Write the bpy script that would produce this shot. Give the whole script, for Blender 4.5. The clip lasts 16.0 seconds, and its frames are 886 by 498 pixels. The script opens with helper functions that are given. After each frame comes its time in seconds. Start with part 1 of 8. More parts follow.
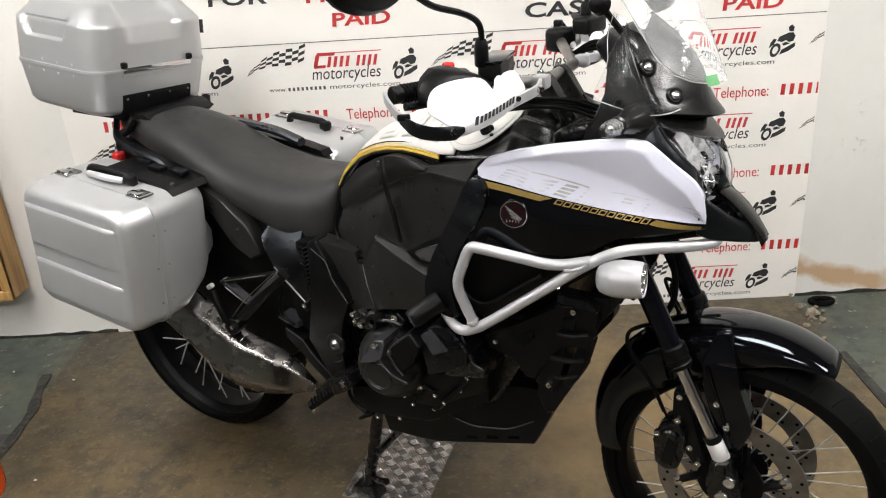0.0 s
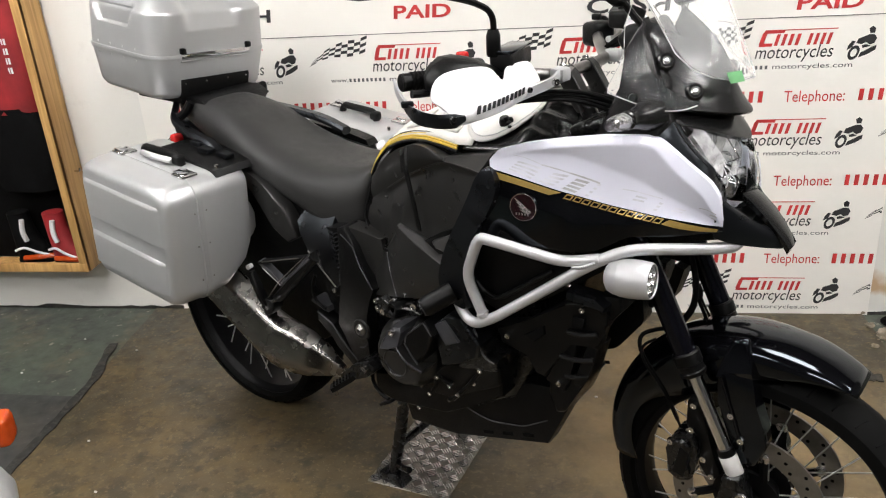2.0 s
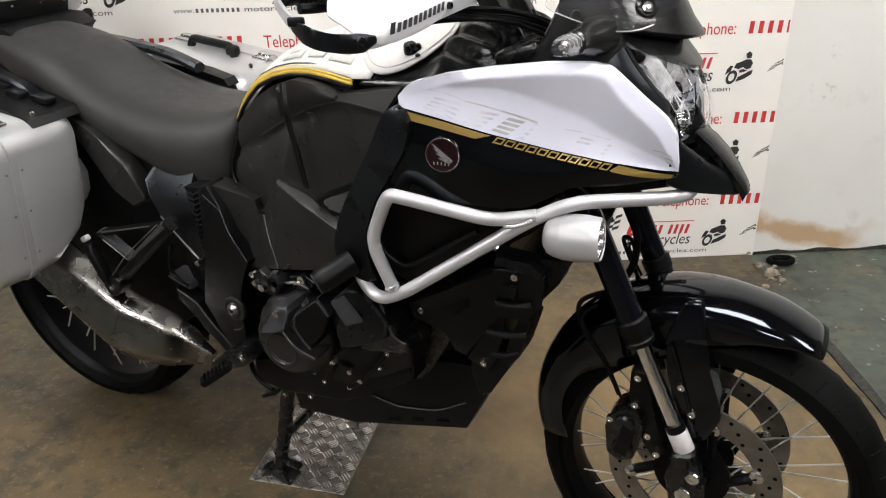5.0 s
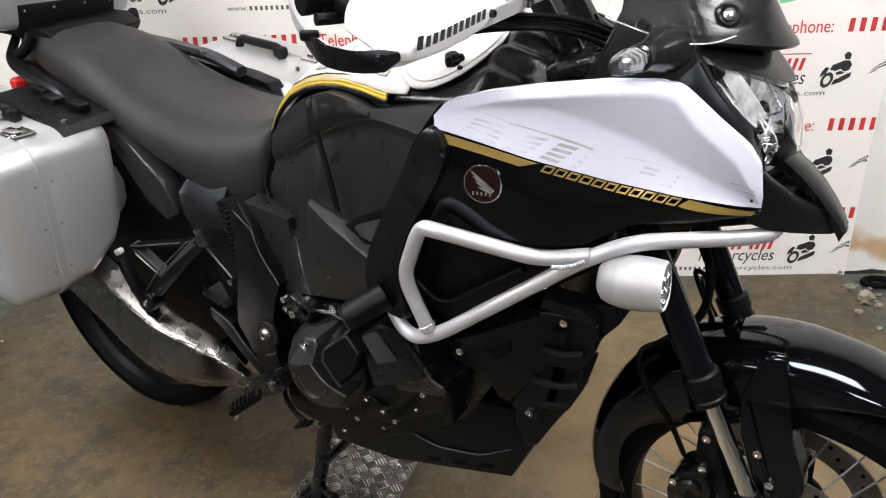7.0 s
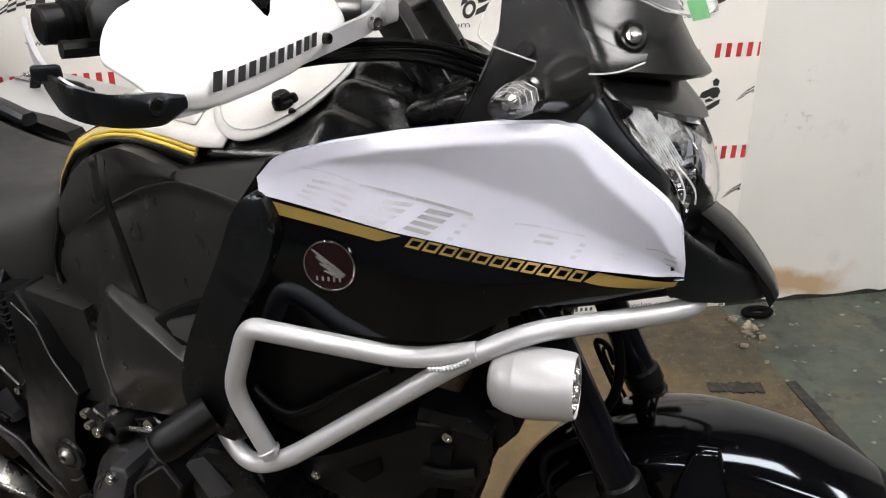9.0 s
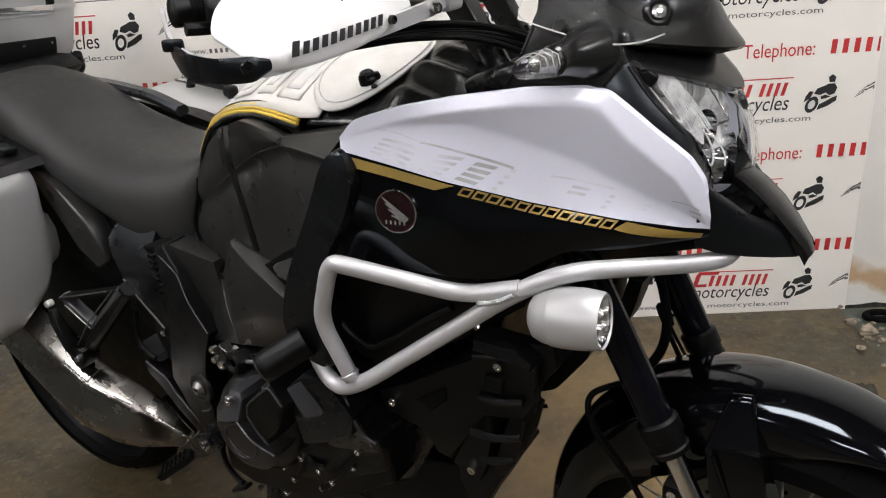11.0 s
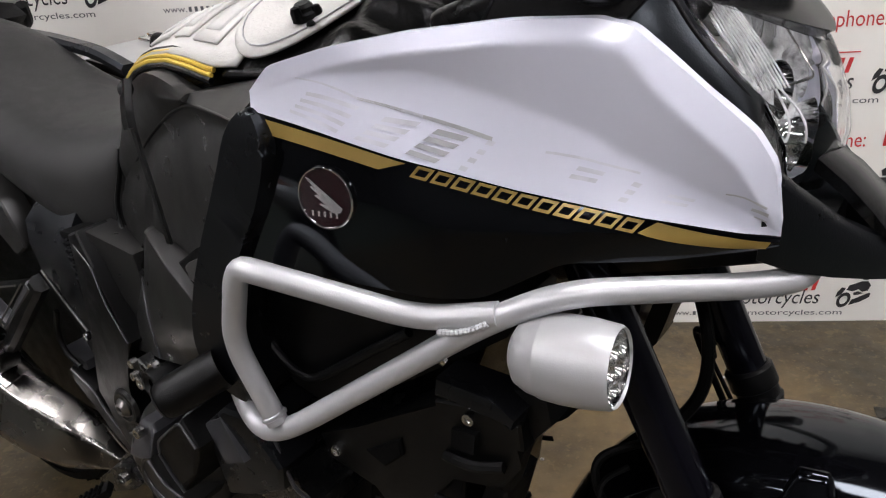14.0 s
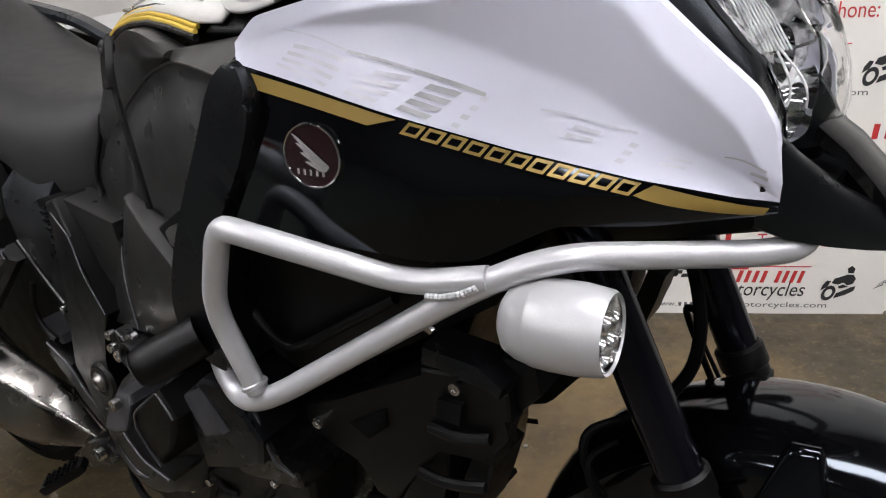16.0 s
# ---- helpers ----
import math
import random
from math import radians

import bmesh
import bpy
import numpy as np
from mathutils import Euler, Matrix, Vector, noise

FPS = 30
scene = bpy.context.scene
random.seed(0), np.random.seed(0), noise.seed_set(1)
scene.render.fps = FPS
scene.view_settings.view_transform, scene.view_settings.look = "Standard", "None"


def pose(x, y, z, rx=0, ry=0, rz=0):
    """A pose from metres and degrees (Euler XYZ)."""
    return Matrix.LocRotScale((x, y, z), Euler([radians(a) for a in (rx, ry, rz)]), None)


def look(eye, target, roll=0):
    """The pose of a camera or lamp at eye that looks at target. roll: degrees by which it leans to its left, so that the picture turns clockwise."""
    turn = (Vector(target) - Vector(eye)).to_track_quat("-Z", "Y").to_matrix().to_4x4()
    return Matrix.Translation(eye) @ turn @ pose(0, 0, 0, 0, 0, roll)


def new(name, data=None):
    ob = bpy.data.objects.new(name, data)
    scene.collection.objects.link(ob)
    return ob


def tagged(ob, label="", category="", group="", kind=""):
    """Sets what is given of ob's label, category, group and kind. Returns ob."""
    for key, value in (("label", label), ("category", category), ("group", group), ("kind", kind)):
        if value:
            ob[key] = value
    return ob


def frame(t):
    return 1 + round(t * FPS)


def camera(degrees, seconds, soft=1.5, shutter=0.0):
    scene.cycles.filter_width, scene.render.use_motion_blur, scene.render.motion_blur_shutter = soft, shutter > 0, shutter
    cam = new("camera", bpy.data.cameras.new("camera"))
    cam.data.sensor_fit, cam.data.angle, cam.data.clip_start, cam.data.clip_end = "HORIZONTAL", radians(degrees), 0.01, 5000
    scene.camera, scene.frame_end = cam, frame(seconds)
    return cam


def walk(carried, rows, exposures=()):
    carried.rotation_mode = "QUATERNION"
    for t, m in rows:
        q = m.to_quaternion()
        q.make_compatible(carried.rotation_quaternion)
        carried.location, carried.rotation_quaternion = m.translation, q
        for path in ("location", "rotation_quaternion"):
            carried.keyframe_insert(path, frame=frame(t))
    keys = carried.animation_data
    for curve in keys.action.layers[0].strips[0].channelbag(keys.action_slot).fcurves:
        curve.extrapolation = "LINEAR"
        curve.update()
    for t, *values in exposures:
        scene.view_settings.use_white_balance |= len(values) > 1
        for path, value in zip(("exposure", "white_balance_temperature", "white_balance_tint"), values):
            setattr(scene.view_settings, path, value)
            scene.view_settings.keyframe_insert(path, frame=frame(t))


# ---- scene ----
cam = camera(58.5, 16.0, 1.15)
PATH = [
    (0, (0.22, 0.284, 1.461), (0.138, 2.118, 0.669), -4.3),
    (0.5, (0.266, 0.307, 1.453), (0.094, 2.138, 0.667), -4.8),
    (1, (0.347, 0.295, 1.434), (0.086, 2.117, 0.651), -4.4),
    (1.5, (0.364, 0.294, 1.435), (0.053, 2.102, 0.639), -4.4),
    (2, (0.38, 0.29, 1.433), (0.057, 2.105, 0.656), -4.2),
    (2.5, (0.392, 0.292, 1.416), (0.093, 2.106, 0.63), -3.7),
    (3, (0.366, 0.362, 1.409), (0.16, 2.169, 0.578), -2.8),
    (3.5, (0.3, 0.46, 1.398), (0.26, 2.285, 0.58), -1.8),
    (4, (0.261, 0.516, 1.364), (0.308, 2.32, 0.501), -1.7),
    (6.5, (0.284, 0.618, 1.335), (0.274, 2.39, 0.408), -3.6),
    (7, (0.313, 0.706, 1.334), (0.169, 2.472, 0.406), -3.2),
    (7.5, (0.279, 0.816, 1.322), (0.126, 2.594, 0.418), -2.6),
    (8, (0.21, 0.921, 1.314), (0.226, 2.734, 0.47), -2.0),
    (8.5, (0.237, 0.958, 1.284), (0.393, 2.774, 0.46), -1.4),
    (9, (0.332, 0.959, 1.275), (0.515, 2.75, 0.405), -1.9),
    (9.5, (0.404, 0.911, 1.263), (0.465, 2.727, 0.426), -1.9),
    (10, (0.418, 0.851, 1.26), (0.346, 2.673, 0.438), -3.3),
    (12.5, (0.457, 0.794, 1.251), (0.226, 2.622, 0.473), -5.2),
    (13, (0.494, 0.906, 1.239), (0.22, 2.737, 0.482), -4.4),
    (13.5, (0.482, 0.992, 1.215), (0.229, 2.823, 0.452), -4.2),
    (14, (0.462, 1.063, 1.16), (0.213, 2.86, 0.317), -4.6),
    (14.5, (0.467, 1.075, 1.126), (0.221, 2.862, 0.263), -4.0),
    (15, (0.468, 1.072, 1.127), (0.243, 2.852, 0.244), -3.8),
    (15.5, (0.462, 1.075, 1.132), (0.252, 2.862, 0.259), -3.5),
    (16, (0.456, 1.069, 1.129), (0.245, 2.864, 0.273), -3.0),
]
walk(cam, [(t, look(eye, target, roll)) for t, eye, target, roll in PATH], [(0, 0, 6500, 10), (4, 0, 6490, 10), (6.5, 0.16, 6340, 12), (7, 0.2, 6320, 12), (8, 0.16, 6320, 12), (8.5, -0.03, 6380, 12), (9, -0.12, 6460, 11), (9.5, -0.34, 6460, 11), (10, -0.48, 6460, 11), (12.5, 0.1, 6380, 12), (13, 0, 6340, 12), (13.5, -0.12, 6300, 13), (14, -0.32, 6290, 14), (14.5, -0.46, 6280, 13), (15.5, -0.14, 6240, 13), (16, -0.14, 6240, 13)])

# ---- world, lights ----
world = bpy.data.worlds.new("world")
scene.world = world
world.use_nodes = True
world.node_tree.nodes["Background"].inputs[0].default_value = (0.75, 0.8, 0.9, 1)
world.node_tree.nodes["Background"].inputs[1].default_value = 0.05


# ---- materials ----
def material(name, color, rough=0.5, metal=0.0, vary=0.06, scale=6.0, bump=0.0, bump_scale=200.0, coat=0.0, second=None, spec=0.5, rough_vary=0.0):
    m = bpy.data.materials.new(name)
    m.use_nodes = True
    nt = m.node_tree
    b = nt.nodes["Principled BSDF"]
    b.inputs["Roughness"].default_value = rough
    b.inputs["Metallic"].default_value = metal
    b.inputs["Coat Weight"].default_value = coat
    b.inputs["Coat Roughness"].default_value = 0.05
    b.inputs["Specular IOR Level"].default_value = spec
    tc = nt.nodes.new("ShaderNodeTexCoord")
    n1 = nt.nodes.new("ShaderNodeTexNoise")
    n1.inputs["Scale"].default_value = scale
    n1.inputs["Detail"].default_value = 6
    nt.links.new(tc.outputs["Object"], n1.inputs["Vector"])
    mix = nt.nodes.new("ShaderNodeMix")
    mix.data_type = "RGBA"
    c = Vector(color[:3])
    c2 = Vector(second) if second else c * (1 - 2.5 * vary)
    mix.inputs["A"].default_value = (*(c * (1 + vary)), 1)
    mix.inputs["B"].default_value = (*c2, 1)
    ramp = nt.nodes.new("ShaderNodeMapRange")
    ramp.inputs[1].default_value, ramp.inputs[2].default_value = 0.35, 0.7
    nt.links.new(n1.outputs["Fac"], ramp.inputs[0])
    nt.links.new(ramp.outputs[0], mix.inputs["Factor"])
    nt.links.new(mix.outputs["Result"], b.inputs["Base Color"])
    if rough_vary:
        rr = nt.nodes.new("ShaderNodeMapRange")
        rr.inputs[1].default_value, rr.inputs[2].default_value = 0.3, 0.7
        rr.inputs[3].default_value, rr.inputs[4].default_value = rough - rough_vary, rough + rough_vary
        n3 = nt.nodes.new("ShaderNodeTexNoise")
        n3.inputs["Scale"].default_value = scale * 5
        n3.inputs["Detail"].default_value = 5
        nt.links.new(tc.outputs["Object"], n3.inputs["Vector"])
        nt.links.new(n3.outputs["Fac"], rr.inputs[0])
        nt.links.new(rr.outputs[0], b.inputs["Roughness"])
    if bump:
        n2 = nt.nodes.new("ShaderNodeTexNoise")
        n2.inputs["Scale"].default_value = bump_scale
        n2.inputs["Detail"].default_value = 3
        nt.links.new(tc.outputs["Object"], n2.inputs["Vector"])
        bp = nt.nodes.new("ShaderNodeBump")
        bp.inputs["Strength"].default_value = bump
        bp.inputs["Distance"].default_value = 0.002
        nt.links.new(n2.outputs["Fac"], bp.inputs["Height"])
        nt.links.new(bp.outputs["Normal"], b.inputs["Normal"])
    return m


def clear(name, color=(1, 1, 1), rough=0.02, ior=1.45, through_share=1.0):
    m = bpy.data.materials.new(name)
    m.use_nodes = True
    b = m.node_tree.nodes["Principled BSDF"]
    b.inputs["Base Color"].default_value = (*color, 1)
    b.inputs["Transmission Weight"].default_value = through_share
    b.inputs["Roughness"].default_value = rough
    b.inputs["IOR"].default_value = ior
    return m


def glow(name, color, strength):
    m = bpy.data.materials.new(name)
    m.use_nodes = True
    b = m.node_tree.nodes["Principled BSDF"]
    b.inputs["Emission Color"].default_value = (*color, 1)
    b.inputs["Emission Strength"].default_value = strength
    return m


SILVER = material("silver_case_paint", (0.50, 0.505, 0.51), 0.36, 0.55, 0.03, 4, 0.06, 900, rough_vary=0.05)
LAMPM = material("silver_lamp_paint", (0.46, 0.46, 0.47), 0.42, 0.4, 0.03, 12, 0.05, 700)
BAR = material("silver_bar_coating", (0.50, 0.50, 0.515), 0.38, 0.45, 0.03, 12, 0.10, 700)
PLASTIC = material("black_plastic", (0.0016, 0.0016, 0.0018), 0.40, 0, 0.15, 8, 0.25, 900, rough_vary=0.08, spec=0.2)
SATIN = material("satin_black_panel", (0.0026, 0.0026, 0.0031), 0.30, 0, 0.15, 5, 0.12, 700, rough_vary=0.05, spec=0.36)
NOSEM = material("satin_dark_grey_plastic", (0.0080, 0.0078, 0.0080), 0.22, 0, 0.08, 8, spec=0.46)
COWLM = material("satin_moulded_cowl", (0.0105, 0.0102, 0.0099), 0.31, 0, 0.12, 6, 0.1, 700, rough_vary=0.05, spec=0.36)
# paler than the panels: highlights on rounded edges and upturned faces, as colour
EDGEM = material("lit_satin_edge", (0.032, 0.032, 0.036), 0.34, 0, 0.1, 10, 0.05, 600, spec=0.5)
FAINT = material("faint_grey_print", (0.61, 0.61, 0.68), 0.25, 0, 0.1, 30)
# black moulding with its colour raised, for light on upward faces
RIBM = material("lightened_moulding", (0.036, 0.035, 0.035), 0.36, 0, 0.1, 6, 0.1, 600, spec=0.55)
GLOSS = material("gloss_black_paint", (0.0015, 0.0015, 0.002), 0.09, 0, 0.1, 5, coat=0.0, spec=0.42)
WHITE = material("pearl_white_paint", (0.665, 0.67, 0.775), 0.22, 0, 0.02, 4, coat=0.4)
GUARD = material("white_plastic", (0.68, 0.675, 0.68), 0.38, 0, 0.02, 10, 0.04, 300)
GOLD = material("gold_decal", (0.33, 0.22, 0.060), 0.35, 0.3, 0.04, 10)
PALEGREY = material("pale_grey_leatherette", (0.50, 0.49, 0.48), 0.5, 0, 0.06, 30, 0.2, 300)
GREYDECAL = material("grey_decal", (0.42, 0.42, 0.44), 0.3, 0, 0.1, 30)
SEATV = material("seat_vinyl", (0.0240, 0.0236, 0.0234), 0.44, 0, 0.1, 9, 0.3, 1400, rough_vary=0.05, spec=0.24)
SEATSIDE = material("smooth_seat_side", (0.0075, 0.0073, 0.0072), 0.36, 0, 0.1, 9, 0.15, 900, rough_vary=0.05, spec=0.30)
LEATHER = material("black_leatherette", (0.0022, 0.0022, 0.0022), 0.27, 0, 0.2, 14, 0.5, 130, spec=0.5)
WLEATHER = material("white_leatherette", (0.57, 0.555, 0.53), 0.5, 0, 0.06, 14, 0.35, 300)
PIPING = material("yellow_piping", (0.55, 0.38, 0.05), 0.5, 0, 0.08, 30, 0.2, 400)
RUBBER = material("tyre_rubber", (0.0018, 0.0018, 0.0018), 0.62, 0, 0.25, 20, 0.3, 500, spec=0.08)
RIMB = material("black_rim", (0.003, 0.003, 0.0035), 0.4, 0.0, 0.1, 10, spec=0.10)
EMBLEM = material("pale_chromed_plastic", (0.66, 0.65, 0.66), 0.24, 0.8, 0.05, 40)
BADGE = material("dark_red_enamel", (0.014, 0.003, 0.005), 0.25, 0, 0.1, 20, coat=0.1, spec=0.3)
SPOKEM = material("bright_zinc_spoke", (0.48, 0.48, 0.47), 0.3, 0.3, 0.05, 30)
STEEL = material("bright_steel", (0.62, 0.61, 0.60), 0.22, 1.0, 0.05, 30)
CHROME = material("chrome_tube", (0.75, 0.75, 0.76), 0.08, 1.0, 0.02, 10)
DISC = material("disc_steel", (0.27, 0.26, 0.25), 0.32, 1.0, 0.1, 30, 0.1, 600)
SILENCER = material("brushed_silencer_steel", (0.265, 0.25, 0.235), 0.25, 1.0, 0.2, 5, 0.02, 200, rough_vary=0.08)
ENGINE = material("engine_black_cast", (0.0030, 0.0030, 0.0032), 0.27, 0.0, 0.1, 12, 0.06, 600, rough_vary=0.02, spec=0.5)
FORKB = material("black_anodised_tube", (0.0030, 0.0028, 0.0045), 0.16, 0.0, 0.1, 8, spec=0.24)
RED = material("red_plastic", (0.5, 0.02, 0.02), 0.25, 0, 0.05, 10)
ORANGE = material("orange_lens", (0.46, 0.055, 0.008), 0.15, 0, 0.08, 60, 0.3, 300)
GREEN = material("green_sticker", (0.12, 0.33, 0.14), 0.45, 0, 0.08, 60)
BANNER = material("printed_banner", (0.80, 0.775, 0.73), 0.5, 0, 0.02, 2.0, 0.05, 40)
INKR = material("red_ink", (0.52, 0.035, 0.035), 0.5, 0, 0.06, 20)
INKK = material("black_ink", (0.022, 0.022, 0.024), 0.5, 0, 0.1, 20)
INKG = material("grey_ink", (0.11, 0.11, 0.115), 0.5, 0, 0.1, 20)
DARK = material("dark_cloth_and_hollows", (0.0028, 0.0028, 0.003), 0.85, 0, 0.3, 9, 0.5, 150, spec=0.1)
REDCLOTH = material("red_cloth", (0.28, 0.012, 0.016), 0.7, 0, 0.2, 8, 0.4, 150)
PLY = material("plywood", (0.50, 0.27, 0.085), 0.5, 0, 0.1, 3)
# ceiling and unseen walls are kept dark to dim reflections in black parts
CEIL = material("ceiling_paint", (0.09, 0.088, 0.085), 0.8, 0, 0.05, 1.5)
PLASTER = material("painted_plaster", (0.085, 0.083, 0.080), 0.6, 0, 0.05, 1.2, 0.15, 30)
TREAD = material("aluminium_tread", (0.24, 0.225, 0.20), 0.34, 0.85, 0.15, 25, 0.1, 300, rough_vary=0.1)
RUBBLE = material("rubble", (0.26, 0.22, 0.165), 0.9, 0, 0.2, 40, 0.5, 200)
for m in (SATIN, GLOSS, FORKB):
    m.node_tree.nodes["Principled BSDF"].inputs["Specular Tint"].default_value = (0.80, 0.89, 1.0, 1)
SCREEN = clear("windscreen_acrylic", (0.97, 0.98, 0.98), 0.02, 1.14, 0.92)
BOWL = material("bright_lamp_bowl", (0.60, 0.60, 0.61), 0.18, 0.2, 0.2, 60, 0.5, 140)
LENS = clear("lamp_lens", (0.98, 0.98, 0.98), 0.03, 1.16)
THIN = clear("thin_acrylic", (0.98, 0.985, 0.985), 0.02, 1.04)
LIGHT = glow("tube_light", (1.0, 0.978, 0.95), 29.5)


# wood grain for the cabinet: long streaks up the boards
def wood():
    nt = PLY.node_tree
    b = nt.nodes["Principled BSDF"]
    tc = nt.nodes.new("ShaderNodeTexCoord")
    mp = nt.nodes.new("ShaderNodeMapping")
    mp.inputs["Scale"].default_value = (28, 28, 1.6)
    n = nt.nodes.new("ShaderNodeTexNoise")
    n.inputs["Scale"].default_value = 1.6
    n.inputs["Detail"].default_value = 7
    n.inputs["Distortion"].default_value = 0.6
    r = nt.nodes.new("ShaderNodeValToRGB")
    r.color_ramp.elements[0].position, r.color_ramp.elements[0].color = 0.30, (0.34, 0.18, 0.055, 1)
    r.color_ramp.elements[1].position, r.color_ramp.elements[1].color = 0.62, (0.60, 0.36, 0.13, 1)
    nt.links.new(tc.outputs["Object"], mp.inputs["Vector"])
    nt.links.new(mp.outputs[0], n.inputs["Vector"])
    nt.links.new(n.outputs["Fac"], r.inputs[0])
    nt.links.new(r.outputs[0], b.inputs["Base Color"])


wood()


def layered(name, base, patches, rough, bump=0.3):
    """A large worn surface: a base colour with patches (scale, low, high, colour, amount) laid over it one by one."""
    m = bpy.data.materials.new(name)
    m.use_nodes = True
    nt = m.node_tree
    b = nt.nodes["Principled BSDF"]
    geo = nt.nodes.new("ShaderNodeNewGeometry")
    last = nt.nodes.new("ShaderNodeRGB")
    last.outputs[0].default_value = (*base, 1)
    sock = last.outputs[0]
    for i, (scale, lo, hi, col, amount) in enumerate(patches):
        mp = nt.nodes.new("ShaderNodeMapping")
        mp.inputs["Location"].default_value = (3.1 * i, 1.7 * i, 0.9 * i)
        nz = nt.nodes.new("ShaderNodeTexNoise")
        nz.inputs["Scale"].default_value = scale
        nz.inputs["Detail"].default_value = 8
        nz.inputs["Roughness"].default_value = 0.62
        mr = nt.nodes.new("ShaderNodeMapRange")
        mr.inputs[1].default_value, mr.inputs[2].default_value = lo, hi
        mr.inputs[3].default_value, mr.inputs[4].default_value = 0, amount
        mx = nt.nodes.new("ShaderNodeMix")
        mx.data_type = "RGBA"
        mx.inputs["B"].default_value = (*col, 1)
        nt.links.new(geo.outputs["Position"], mp.inputs["Vector"])
        nt.links.new(mp.outputs[0], nz.inputs["Vector"])
        nt.links.new(nz.outputs["Fac"], mr.inputs[0])
        nt.links.new(mr.outputs[0], mx.inputs["Factor"])
        nt.links.new(sock, mx.inputs["A"])
        sock = mx.outputs["Result"]
    nt.links.new(sock, b.inputs["Base Color"])
    nz = nt.nodes.new("ShaderNodeTexNoise")
    nz.inputs["Scale"].default_value = 22
    nz.inputs["Detail"].default_value = 9
    nt.links.new(geo.outputs["Position"], nz.inputs["Vector"])
    bp = nt.nodes.new("ShaderNodeBump")
    bp.inputs["Strength"].default_value = bump
    bp.inputs["Distance"].default_value = 0.004
    nt.links.new(nz.outputs["Fac"], bp.inputs["Height"])
    nt.links.new(bp.outputs["Normal"], b.inputs["Normal"])
    mr = nt.nodes.new("ShaderNodeMapRange")
    mr.inputs[1].default_value, mr.inputs[2].default_value = 0.3, 0.7
    mr.inputs[3].default_value, mr.inputs[4].default_value = rough - 0.1, rough + 0.12
    nt.links.new(nz.outputs["Fac"], mr.inputs[0])
    nt.links.new(mr.outputs[0], b.inputs["Roughness"])
    return m


VINYL = layered("worn_brown_vinyl", (0.092, 0.066, 0.034), [
    (0.9, 0.40, 0.60, (0.052, 0.044, 0.027), 0.75), (2.3, 0.46, 0.64, (0.040, 0.037, 0.025), 0.75), (3.6, 0.50, 0.66, (0.140, 0.094, 0.040), 0.6), (5.2, 0.56, 0.65, (0.020, 0.021, 0.016), 0.7),
    (11.0, 0.52, 0.62, (0.028, 0.026, 0.019), 0.65), (24.0, 0.54, 0.64, (0.034, 0.031, 0.023), 0.7), (34.0, 0.58, 0.66, (0.150, 0.108, 0.058), 0.6), (60.0, 0.57, 0.66, (0.16, 0.115, 0.06), 0.6), (110.0, 0.64, 0.70, (0.24, 0.20, 0.14), 0.6)], 0.44)


def lightened_patch(m, centre, reach, color):
    """A broad, ragged ochre patch, its colour raised against the shade beside the machine."""
    nt = m.node_tree
    b = nt.nodes["Principled BSDF"]
    old = b.inputs["Base Color"].links[0].from_socket
    geo = nt.nodes.new("ShaderNodeNewGeometry")
    far = nt.nodes.new("ShaderNodeVectorMath")
    far.operation = "DISTANCE"
    far.inputs[1].default_value = centre
    nz = nt.nodes.new("ShaderNodeTexNoise")
    nz.inputs["Scale"].default_value = 3.5
    nz.inputs["Detail"].default_value = 9
    nz.inputs["Roughness"].default_value = 0.68
    add = nt.nodes.new("ShaderNodeMath")
    add.operation = "MULTIPLY_ADD"
    add.inputs[1].default_value = 1.1
    mr = nt.nodes.new("ShaderNodeMapRange")
    mr.inputs[1].default_value, mr.inputs[2].default_value = reach + 0.3, reach + 0.85
    mr.inputs[3].default_value, mr.inputs[4].default_value = 0.85, 0.0
    mx = nt.nodes.new("ShaderNodeMix")
    mx.data_type = "RGBA"
    mx.inputs["B"].default_value = (*color, 1)
    nt.links.new(geo.outputs["Position"], far.inputs[0])
    nt.links.new(geo.outputs["Position"], nz.inputs["Vector"])
    nt.links.new(nz.outputs["Fac"], add.inputs[0])
    nt.links.new(far.outputs["Value"], add.inputs[2])
    nt.links.new(add.outputs[0], mr.inputs[0])
    nt.links.new(mr.outputs[0], mx.inputs["Factor"])
    nt.links.new(old, mx.inputs["A"])
    nt.links.new(mx.outputs["Result"], b.inputs["Base Color"])


lightened_patch(VINYL, (0.80, 2.28, 0), 0.36, (0.245, 0.168, 0.074))
CONCRETE = layered("green_painted_concrete", (0.070, 0.084, 0.066), [
    (2.2, 0.45, 0.62, (0.045, 0.052, 0.046), 0.85), (6.0, 0.54, 0.64, (0.12, 0.10, 0.068), 0.7), (11.0, 0.55, 0.63, (0.030, 0.034, 0.030), 0.75),
    (26.0, 0.63, 0.68, (0.32, 0.30, 0.25), 0.85), (45.0, 0.5, 0.7, (0.06, 0.06, 0.055), 0.5)], 0.5)
PATCH = layered("dark_grey_vinyl", (0.034, 0.036, 0.034), [(3.0, 0.45, 0.65, (0.055, 0.050, 0.040), 0.7), (14.0, 0.52, 0.66, (0.022, 0.023, 0.022), 0.7), (70.0, 0.62, 0.70, (0.14, 0.12, 0.09), 0.5)], 0.5)
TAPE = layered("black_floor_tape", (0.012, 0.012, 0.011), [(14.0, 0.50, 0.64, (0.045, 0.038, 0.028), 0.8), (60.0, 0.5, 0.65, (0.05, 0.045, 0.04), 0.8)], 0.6)


